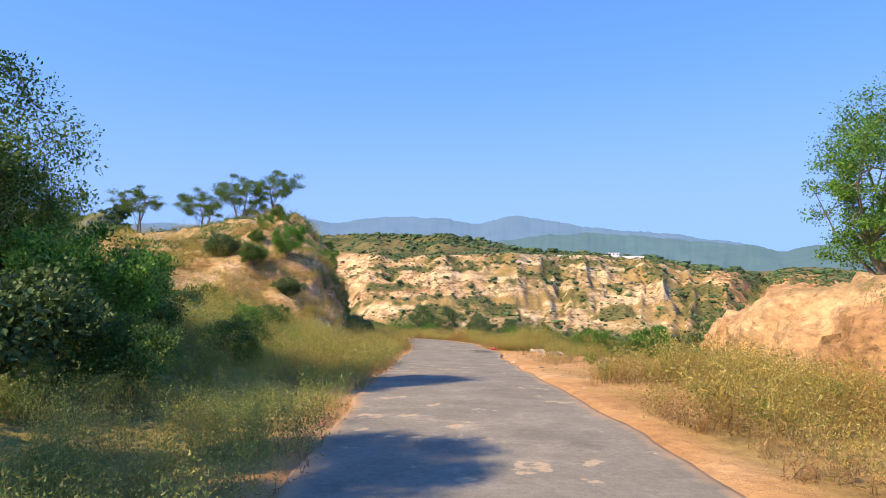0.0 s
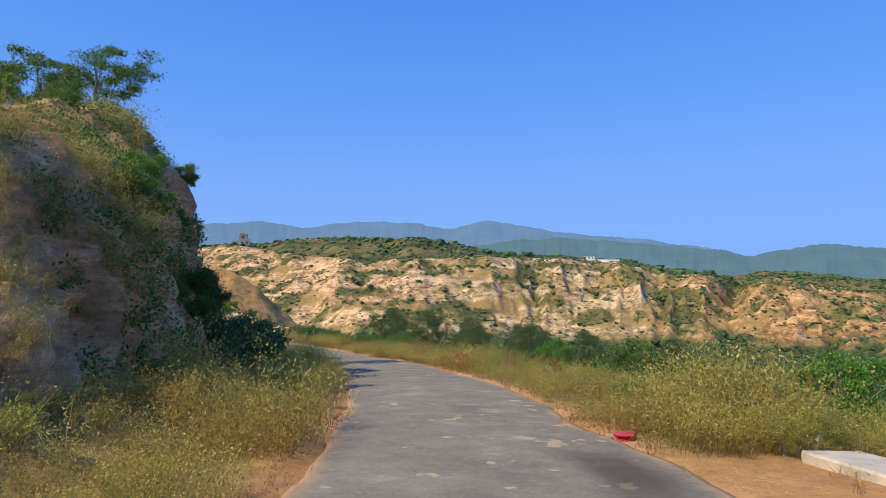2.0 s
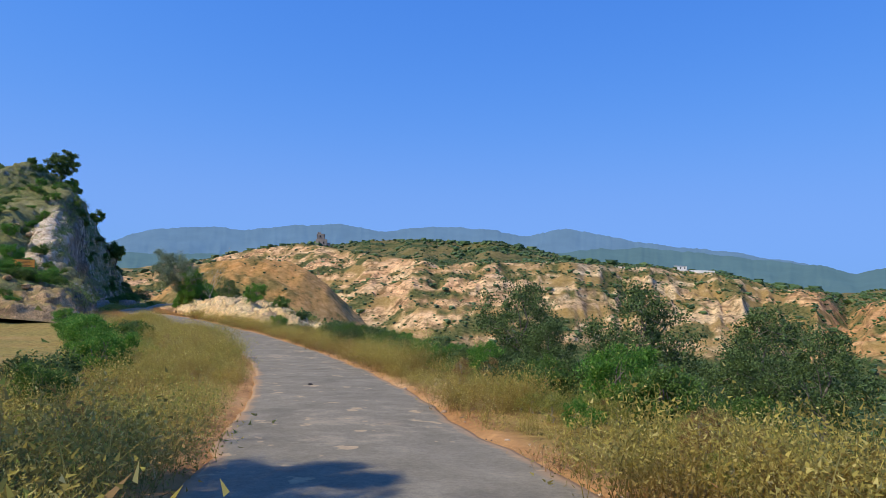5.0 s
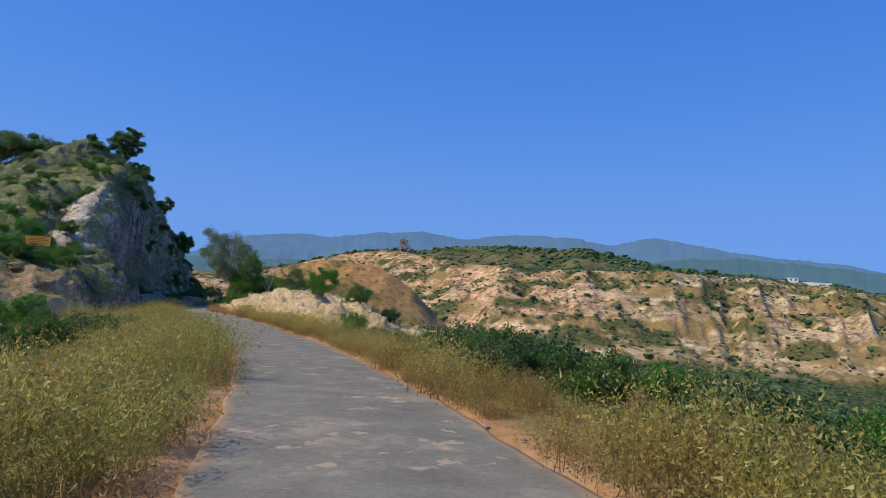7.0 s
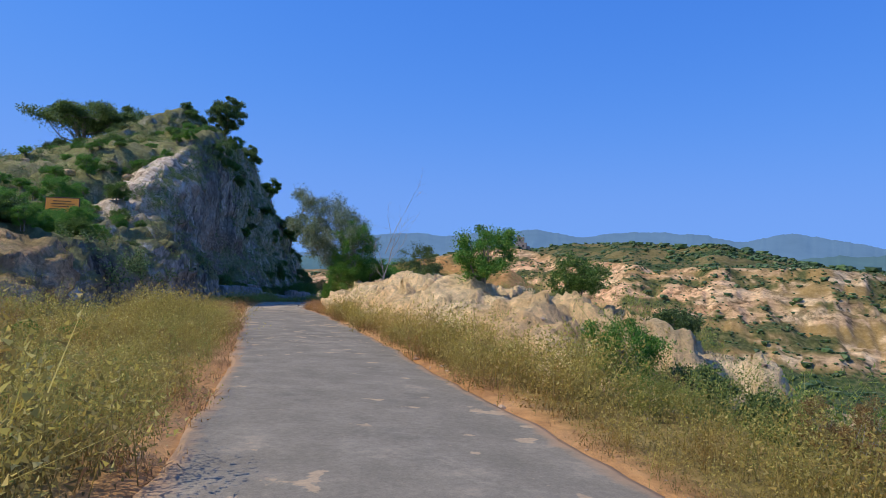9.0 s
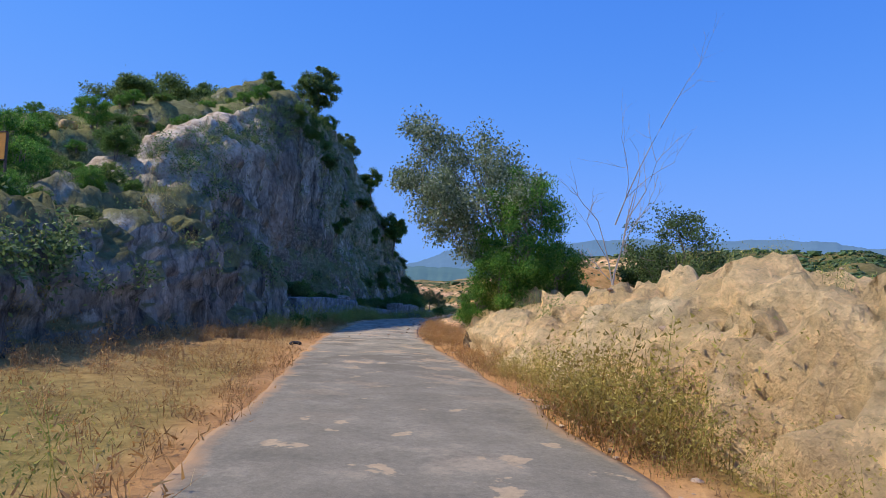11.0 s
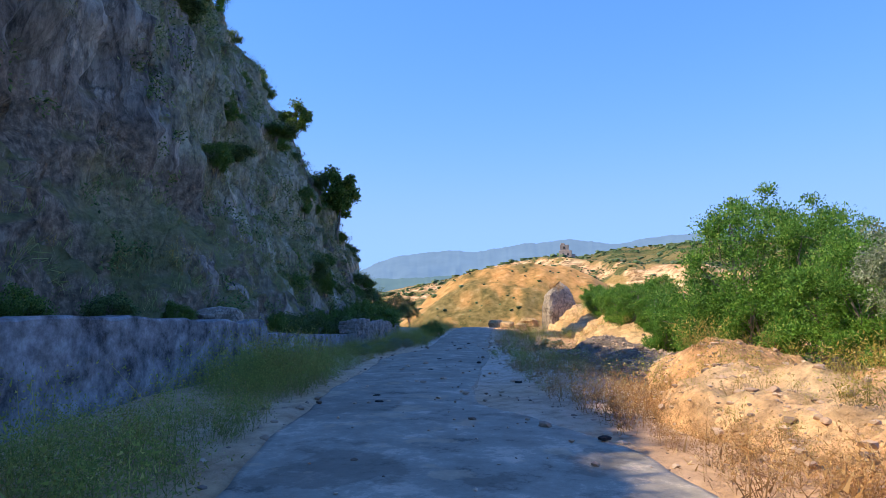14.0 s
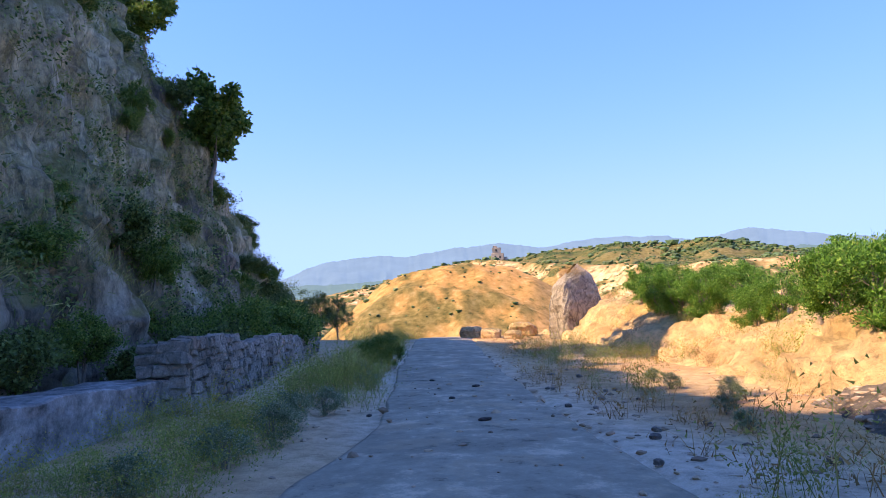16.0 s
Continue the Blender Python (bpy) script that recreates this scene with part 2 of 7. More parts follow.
M_TWIG = plain_material("bare twigs", (0.42, 0.36, 0.30), 0.85, 14.0, 0.4)
M_ORANGE = rock_material("orange rock", (0.92, 0.70, 0.47), (0.86, 0.50, 0.25), (0.52, 0.28, 0.13), 1.8, (0.46, 0.38, 0.10), 0.4, 0.24, 1.4, 2.8, 0.18, 1.1)
M_CLIFF = rock_material("grey cliff rock", (0.50, 0.475, 0.41), (0.29, 0.275, 0.235), (0.07, 0.066, 0.054), 1.4, (0.27, 0.25, 0.09), 0.9, 0.16, 1.6, 0.45, 0.5, 1.7, True)
M_CREAM = rock_material("cream sandstone soil", (0.82, 0.61, 0.37), (0.66, 0.44, 0.23), (0.36, 0.21, 0.10), 2.4, (0.36, 0.28, 0.09), 0.6, 0.32, 1.5, 0.9, 0.12, 1.5)
M_SAND = rock_material("pale sandy earth", (0.95, 0.74, 0.43), (0.92, 0.65, 0.33), (0.74, 0.46, 0.21), 2.2, (0.48, 0.37, 0.14), 0.3, 0.40, 1.6, 0.9, 0.14, 1.0)
M_TAN = rock_material("tan sandy earth", (0.90, 0.63, 0.34), (0.84, 0.54, 0.26), (0.60, 0.35, 0.15), 2.2, (0.48, 0.37, 0.14), 0.3, 0.40, 1.6, 0.9, 0.14, 1.0)
M_PALE = rock_material("pale broken rock", (0.66, 0.58, 0.47), (0.45, 0.38, 0.30), (0.18, 0.15, 0.12), 2.5, None, 0, 0, 1.0, 0.6, 0.7, 1.2)
M_SOIL = rock_material("orange soil", (0.95, 0.66, 0.37), (0.86, 0.50, 0.235), (0.52, 0.27, 0.11), 2.0, (0.36, 0.27, 0.09), 0.5, 0.42, 1.3, 1.4, 0.08, 1.3)
M_OUTCROP = rock_material("brown broken rock", (0.46, 0.36, 0.24), (0.30, 0.225, 0.145), (0.10, 0.075, 0.05), 3.2, (0.36, 0.29, 0.10), 0.6, 0.4, 1.4, 0.8, 0.6, 1.4)
M_STONE = rock_material("loose stone", (0.40, 0.35, 0.30), (0.27, 0.23, 0.20), (0.10, 0.085, 0.075), 5.0)
M_DARKSTONE = rock_material("dark stone", (0.13, 0.11, 0.10), (0.07, 0.06, 0.055), (0.03, 0.027, 0.025), 6.0)


def ground_material():
    m, nt, bsdf = nodes_of("ground")
    geo = position(nt)
    p = geo.outputs["Position"]
    fine, mid, big = noise_tex(nt, 3.2, 8, 0.7, p), noise_tex(nt, 0.35, 6, 0.6, p), noise_tex(nt, 0.03, 7, 0.62, p)
    rock = ramp(nt, big.outputs["Fac"], [(0.28, (0.36, 0.25, 0.16)), (0.45, (0.56, 0.39, 0.22)), (0.58, (0.70, 0.54, 0.33)), (0.72, (0.52, 0.34, 0.16))])
    rock = mixc(nt, 0.6, rock, ramp(nt, mid.outputs["Fac"], [(0.3, (0.5, 0.45, 0.42)), (0.65, (1.1, 1.08, 1.05))]), "MULTIPLY")
    beds = nt.nodes.new("ShaderNodeMapping")
    beds.inputs["Scale"].default_value = (0.035, 0.035, 0.30)
    nt.links.new(p, beds.inputs["Vector"])
    rock = mixc(nt, 0.75, rock, ramp(nt, noise_tex(nt, 1.0, 8, 0.72, beds.outputs["Vector"]).outputs["Fac"], [(0.36, (0.42, 0.36, 0.30)), (0.46, (0.95, 0.90, 0.84)), (0.58, (1.35, 1.30, 1.22))]), "MULTIPLY")
    rock = mixc(nt, 0.8, rock, ramp(nt, noise_tex(nt, 0.11, 8, 0.75, p).outputs["Fac"], [(0.42, (0.22, 0.22, 0.14)), (0.50, (0.92, 0.90, 0.84)), (0.62, (1.2, 1.18, 1.12))]), "MULTIPLY")
    rock = mixc(nt, math_node(nt, "MULTIPLY", attribute(nt, "pink"), 0.75), rock, mixc(nt, 1.0, rock, (1.12, 0.86, 0.80), "MULTIPLY"))
    rock = mixc(nt, math_node(nt, "MULTIPLY", attribute(nt, "brown"), 0.8), rock, mixc(nt, 1.0, rock, (0.92, 0.70, 0.52), "MULTIPLY"))
    rock = mixc(nt, math_node(nt, "MULTIPLY", attribute(nt, "pale"), 0.8), rock, (0.80, 0.70, 0.54))
    soil = ramp(nt, mid.outputs["Fac"], [(0.25, (0.42, 0.20, 0.075)), (0.5, (0.62, 0.33, 0.13)), (0.75, (0.74, 0.46, 0.23))])
    soil = mixc(nt, 0.6, soil, ramp(nt, fine.outputs["Fac"], [(0.3, (0.5, 0.45, 0.4)), (0.65, (1.1, 1.1, 1.05))]), "MULTIPLY")
    grass = ramp(nt, fine.outputs["Fac"], [(0.3, (0.14, 0.11, 0.03)), (0.55, (0.32, 0.24, 0.07)), (0.8, (0.45, 0.34, 0.12))])
    green = ramp(nt, mid.outputs["Fac"], [(0.34, (0.022, 0.040, 0.012)), (0.5, (0.055, 0.080, 0.024)), (0.66, (0.15, 0.14, 0.055))])
    col = mixc(nt, attribute(nt, "grass"), soil, grass)
    col = mixc(nt, attribute(nt, "tan"), col, ramp(nt, mid.outputs["Fac"], [(0.32, (0.13, 0.10, 0.03)), (0.43, (0.44, 0.215, 0.065)), (0.58, (0.60, 0.29, 0.095)), (0.72, (0.74, 0.44, 0.19))]))
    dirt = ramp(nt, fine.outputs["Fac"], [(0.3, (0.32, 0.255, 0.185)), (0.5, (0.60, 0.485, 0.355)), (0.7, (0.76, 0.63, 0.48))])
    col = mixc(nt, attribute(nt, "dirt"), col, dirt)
    col = mixc(nt, attribute(nt, "rock"), col, rock)
    col = mixc(nt, attribute(nt, "green"), col, green)
    nt.links.new(col, bsdf.inputs["Base Color"])
    bsdf.inputs["Roughness"].default_value = 0.95
    bsdf.inputs["Specular IOR Level"].default_value = 0.1
    bump(nt, bsdf, math_node(nt, "ADD", fine.outputs["Fac"], math_node(nt, "MULTIPLY", mid.outputs["Fac"], 2.0)), 0.8, 0.12)
    return m


def asphalt_material():
    m, nt, bsdf = nodes_of("worn asphalt")
    geo = position(nt)
    p = geo.outputs["Position"]
    fine, mid, big = noise_tex(nt, 60, 4, 0.7, p), noise_tex(nt, 1.3, 7, 0.65, p), noise_tex(nt, 0.22, 4, 0.5, p)
    col = ramp(nt, mid.outputs["Fac"], [(0.30, (0.215, 0.183, 0.135)), (0.5, (0.262, 0.223, 0.165)), (0.70, (0.315, 0.270, 0.202))])
    col = mixc(nt, 0.35, col, ramp(nt, fine.outputs["Fac"], [(0.3, (0.6, 0.6, 0.6)), (0.7, (1.25, 1.24, 1.2))]), "MULTIPLY")
    dust = math_node(nt, "ADD", mid.outputs["Fac"], math_node(nt, "MULTIPLY", big.outputs["Fac"], 0.55))
    dust = maprange(nt, dust, 0.86, 1.0, 0.0, 0.35)
    col = mixc(nt, dust, col, (0.50, 0.37, 0.24))
    blots = noise_tex(nt, 1.9, 5, 0.55, p)
    sand = maprange(nt, math_node(nt, "ADD", blots.outputs["Fac"], math_node(nt, "MULTIPLY", big.outputs["Fac"], 0.35)), 0.812, 0.838, 0.0, 0.85)
    col = mixc(nt, sand, col, (0.50, 0.36, 0.22))
    tar = maprange(nt, noise_tex(nt, 0.75, 8, 0.7, p).outputs["Fac"], 0.56, 0.62, 0.0, 0.22)
    col = mixc(nt, tar, col, (0.095, 0.085, 0.07))
    grit = noise_tex(nt, 14, 8, 0.8, p)
    col = mixc(nt, 0.22, col, ramp(nt, grit.outputs["Fac"], [(0.36, (0.35, 0.35, 0.35)), (0.5, (1, 1, 1)), (0.64, (1.7, 1.66, 1.55))]), "MULTIPLY")
    # dusty late stretch, painted paler still to offset the dim shade there
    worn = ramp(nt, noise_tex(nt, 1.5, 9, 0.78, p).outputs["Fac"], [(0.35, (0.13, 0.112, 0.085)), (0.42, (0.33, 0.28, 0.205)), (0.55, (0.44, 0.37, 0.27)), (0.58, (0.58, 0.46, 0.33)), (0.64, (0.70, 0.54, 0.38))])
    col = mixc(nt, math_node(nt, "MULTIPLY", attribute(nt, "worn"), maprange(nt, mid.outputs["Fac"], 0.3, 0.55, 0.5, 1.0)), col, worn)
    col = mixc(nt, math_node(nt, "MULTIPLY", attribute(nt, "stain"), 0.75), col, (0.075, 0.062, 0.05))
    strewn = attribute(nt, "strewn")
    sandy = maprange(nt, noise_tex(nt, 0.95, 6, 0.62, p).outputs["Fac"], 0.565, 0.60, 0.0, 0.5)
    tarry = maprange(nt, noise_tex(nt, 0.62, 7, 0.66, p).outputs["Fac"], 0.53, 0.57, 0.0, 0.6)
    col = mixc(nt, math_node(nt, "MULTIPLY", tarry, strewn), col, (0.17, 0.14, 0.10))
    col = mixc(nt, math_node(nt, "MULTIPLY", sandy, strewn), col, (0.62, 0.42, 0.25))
    edge = attribute(nt, "edge")
    col = mixc(nt, maprange(nt, math_node(nt, "ADD", edge, math_node(nt, "MULTIPLY", mid.outputs["Fac"], 0.9)), 1.05, 1.35, 0, 0.9), col, (0.46, 0.28, 0.15))
    nt.links.new(col, bsdf.inputs["Base Color"])
    bsdf.inputs["Roughness"].default_value = 0.88
    bsdf.inputs["Specular IOR Level"].default_value = 0.02
    bump(nt, bsdf, math_node(nt, "ADD", fine.outputs["Fac"], math_node(nt, "MULTIPLY", mid.outputs["Fac"], 3.0)), 0.35, 0.02)
    return m


M_GROUND, M_ASPHALT = ground_material(), asphalt_material()


# ---- meshes from arrays ----
def mesh_from(name, verts, faces, material, smooth_shade=True, masks=None):
    """A mesh from an array of places and an array of quads or triangles."""
    verts, faces = np.asarray(verts, np.float32), np.asarray(faces, np.int32)
    me = bpy.data.meshes.new(name)
    n, k = faces.shape
    me.vertices.add(len(verts))
    me.vertices.foreach_set("co", verts.ravel())
    me.loops.add(n * k)
    me.loops.foreach_set("vertex_index", faces.ravel())
    me.polygons.add(n)
    me.polygons.foreach_set("loop_start", np.arange(n, dtype=np.int32) * k)
    me.polygons.foreach_set("use_smooth", np.full(n, smooth_shade, bool))
    for key, values in (masks or {}).items():
        layer = me.attributes.new(key, "FLOAT", "POINT")
        layer.data.foreach_set("value", np.asarray(values, np.float32).ravel())
    me.update(calc_edges=True)
    me.materials.append(material)
    return me


def grid_faces(rows, cols):
    i = np.arange(rows - 1)[:, None] * cols + np.arange(cols - 1)[None]
    return np.stack([i, i + 1, i + cols + 1, i + cols], -1).reshape(-1, 4)


def part(name, mesh, parent, label=""):
    ob = new(name, mesh)
    ob.parent = parent
    return tagged(ob, label)


# ---- the line of the road: s metres along it, d metres to the right of it ----
LINE = np.array([(0.91, -59.99, 4.50), (0.73, -47.99, 3.60), (0.54, -36.00, 2.70), (0.36, -24.00, 1.80), (0.18, -12.00, 0.90), (0.0, 0.0, 0.0), (-0.29, 12.00, -0.99), (-0.38, 24.00, -2.26), (-0.65, 35.99, -3.51),
                 (-2.62, 47.81, -4.83), (-5.85, 59.37, -6.17), (-9.63, 70.75, -7.30), (-14.57, 81.68, -8.25), (-20.52, 92.10, -8.95), (-27.55, 101.82, -9.44), (-35.13, 111.13, -9.86), (-42.67, 120.46, -10.43),
                 (-49.90, 130.03, -11.20), (-56.17, 140.26, -11.69), (-61.32, 151.09, -12.40), (-66.62, 161.86, -13.05), (-75.45, 179.80, -13.60), (-88.71, 206.71, -16.4), (-101.96, 233.63, -20.6), (-113.00, 256.06, -25.0)])
LINE_S = np.array([*range(-60, 181, 12), 200, 230, 260, 285], float)


def spline(s, column):
    """Smooth interpolation of a column of LINE at s."""
    s = np.asarray(s, float)
    y = LINE[:, column]
    slope = np.gradient(y, LINE_S)
    i = np.clip(np.searchsorted(LINE_S, s) - 1, 0, len(LINE_S) - 2)
    h = LINE_S[i + 1] - LINE_S[i]
    w = (s - LINE_S[i]) / h
    return (2 * w**3 - 3 * w**2 + 1) * y[i] + (w**3 - 2 * w**2 + w) * h * slope[i] + (3 * w**2 - 2 * w**3) * y[i + 1] + (w**3 - w**2) * h * slope[i + 1]


FINE_S = np.arange(-60, 285.01, 1.0)
FINE_XY = np.stack([spline(FINE_S, 0), spline(FINE_S, 1)], -1)
FINE_T = np.gradient(FINE_XY, axis=0)
FINE_T /= np.linalg.norm(FINE_T, axis=1)[:, None]


def xy_of(s, d):
    s, d = np.broadcast_arrays(np.asarray(s, float), np.asarray(d, float))
    tx, ty = np.interp(s, FINE_S, FINE_T[:, 0]), np.interp(s, FINE_S, FINE_T[:, 1])
    return spline(s, 0) + ty * d, spline(s, 1) - tx * d


def road_z(s):
    return spline(s, 2)


def sd_of(x, y):
    x, y = np.asarray(x, float).ravel(), np.asarray(y, float).ravel()
    s, d = np.empty(len(x)), np.empty(len(x))
    for k in range(0, len(x), 20000):
        q = np.stack([x[k:k + 20000], y[k:k + 20000]], -1)
        i = ((q[:, None] - FINE_XY[None, ::4]) ** 2).sum(-1).argmin(1) * 4
        v = q - FINE_XY[i]
        t = FINE_T[i]
        s[k:k + 20000], d[k:k + 20000] = FINE_S[i] + np.clip((v * t).sum(1), -3, 3), v[:, 0] * t[:, 1] - v[:, 1] * t[:, 0]
        far = np.abs((v * t).sum(1)) > 3
        d[k:k + 20000] = np.where(far, np.sign(d[k:k + 20000]) * np.linalg.norm(v, axis=1), d[k:k + 20000])
    return s, d


def road_shift(s):
    """How far the road leaves its line to the right, past the last bend."""
    return 2.6 * np.clip((np.asarray(s, float) - 168) / 27, 0, 3) ** 1.3


LEFT_EDGE, RIGHT_EDGE = -1.12, 2.62


def edges(s):
    """Both edges of the asphalt, from the road's own line: earth covers parts of it near the end."""
    return LEFT_EDGE + 0.85 * smooth(171, 176, s), RIGHT_EDGE + np.interp(s, [23, 26, 28.5, 31, 154, 157.5, 160, 165, 171], [0, 0.4, 0.4, 0, 0, -1.05, -1.0, -0.6, 0])


# ---- height of the land ----
def ribs(az, r):
    """Upright ribs and gullies of the badland face, 1 on a rib and -1 in a gully."""
    lean = az + 0.004 * r + 0.7 * vnoise(az / 1.1, r / 90, 0, 25)
    return ridged(lean / 1.9, r / 420, 0, 3, 23)


def far_height(x, y):
    """Valley, yellow hill, badland rims and plateau, as a height for every place away from the road."""
    ex, ey = x + 1.0, y - 37.0
    r, az = np.hypot(ex, ey), np.degrees(np.arctan2(ex, ey))
    rim_z = np.interp(az, [-60, -40, -30, -26, -21, -17, -14, -10, -5, 0, 6, 10, 16, 20, 23, 26.5, 28.2, 29.5, 31, 36, 41, 60], [-45, -40, -30, -8, 16, 27, 20, 8, 4, 5, 8, 8, 7, 2, -10, -12, -34, -20, -13, -26, -26, -40])
    crest_z = np.interp(az, [-60, -40, -30, -26, -21, -17, -14, -10, -4, 2, 6, 9, 16, 20, 23, 28, 31, 41, 60], [-45, -40, -30, -8, 18, 31, 35, 39, 39, 35, 22, 11, 8, 3, -9, -20, -10, -22, -38])
    rim_r = np.interp(az, [-60, -26, -17, -12, -6, 0, 8, 16, 24, 27, 28.2, 29.5, 36, 60], [1500, 1180, 1000, 840, 690, 650, 700, 800, 830, 850, 980, 800, 790, 900])
    foot_r = np.interp(az, [-60, -26, -17, -10, -4, 8, 16, 30, 60], [900, 700, 600, 490, 430, 440, 440, 420, 440])
    wob = fbm(x / 60, y / 60, 0, 4, 3)
    rim_r = rim_r + 40 * wob + 40 * vnoise(az / 2.3, 0 * az, 0, 5)
    floor = -62 + 10 * fbm(x / 90, y / 90, 0, 4, 8)
    w = np.clip((r - foot_r) / (rim_r - foot_r), 0, 1)
    # gullied slope with benches, cliff-like to the right
    gully = ridged(x / 52, y / 52, 0, 4, 21)
    fine = ridged(x / 17, y / 17, 0, 4, 40)
    cl = smooth(3, 13, az)
    prof = (1 - cl) * (0.9 * w + 0.1 * smooth(0.75, 1.0, w)) + cl * (0.62 * w + 0.38 * smooth(0.25, 0.95, w))
    bluff = smooth(24, 28, az)
    prof = (1 - bluff) * prof + bluff * (0.5 * w + 0.5 * smooth(0.35, 0.95, w))
    bench = np.floor(prof * 6 + 0.6 * wob) / 6
    prof = prof + 0.45 * (smooth(0, 1, (prof * 6 + 0.6 * wob) % 1) / 6 + bench - prof)
    flute = ribs(az, r)
    body = floor + (rim_z - floor) * np.clip(prof, 0, 1) + np.sin(np.pi * np.clip(w, 0, 1)) ** 0.7 * (7 * gully + 5.0 * fine + (3 + 7 * cl) * flute)
    back = r - rim_r
    top = rim_z + (crest_z - rim_z) * smooth(0, 280, back) + (5 * fbm(x / 90, y / 90, 0, 4, 60) + 2.0 * fine) * smooth(0, 80, back)
    top = top - smooth(350, 1400, back) * (60 + np.maximum(crest_z, 0))
    z = np.where(w >= 1, top, np.minimum(body, rim_z + 3))
    # grassy yellow hill with a broken orange end
    hx, hy = x + 138, y - 399
    along, across = hx * 0.93 + hy * 0.37, -hx * 0.37 + hy * 0.93
    hill = -4.0 - 58 * (1 - np.exp(-(np.abs(along / 66) ** 2.8 + np.abs(across / 85) ** 2.2))) + 4.5 * fbm(x / 35, y / 35, 0, 4, 77) + 2.2 * ridged(x / 16, y / 16, 0, 4, 79)
    z = np.maximum(z, hill)
    return z


def bank_height(s, d):
    """Height above the road at the sides of it."""
    h = np.zeros_like(s)
    wave = fbm(s / 3.1, d / 3.1, 0, 4, 11)
    # left: bank before the mound, level field, foot of the hill
    out = np.clip(-d - 2.6, 0, None)
    h += np.where(d < 0, np.interp(s, [-60, 20, 34, 52, 58, 110, 122, 230], [0.26, 0.26, 0.30, 0.25, -0.02, -0.02, 0.05, 0.0]) * np.minimum(out, 14), 0)
    h += np.where(d < 0, smooth(8, 40, out) * np.interp(s, [-60, 50, 60, 110, 130, 200, 240], [6, 6, 2, 4, 8, 10, -10]), 0)
    # right: verge, then the slope into the valley
    edge = np.interp(s, [-60, 4, 12, 20, 23, 25, 34, 60, 100, 112, 138, 150, 175, 188, 205, 285], [16, 16, 14, 9.5, 7.2, 5.5, 5.2, 5.0, 5.0, 6.5, 9.5, 12, 14, 16, 12, 8])
    o = np.clip(d - edge, 0, None)
    h -= np.where(d > 0, 0.22 * np.minimum(o, 12) + 0.5 * np.clip(o - 12, 0, None), 0)
    h += wave * 0.10 * smooth(0.3, 2.0, np.where(d < 0, LEFT_EDGE - d, d - RIGHT_EDGE)) + fbm(s / 11, d / 11, 0, 3, 12) * 0.5 * smooth(4, 12, np.abs(d))
    return h


def land(x, y):
    """Height of the ground at a place, and its s and d."""
    shape = np.shape(x)
    x, y = np.asarray(x, float).ravel(), np.asarray(y, float).ravel()
    s, d = sd_of(x, y)
    shift = road_shift(s)
    dd = d - shift
    near = road_z(s) + bank_height(s, dd) - 0.018
    far = far_height(x, y)
    past = np.maximum(np.clip(s - 215, 0, None), 0)
    w = smooth(45, 150, np.where(d > 0, np.abs(d), np.abs(d) * 0.55) + past * 1.2)
    near = np.maximum(near, -66)
    z = near * (1 - w) + far * w
    return z.reshape(shape), s.reshape(shape), d.reshape(shape)


def z_at(x, y):
    return float(land(np.array([x]), np.array([y]))[0][0])


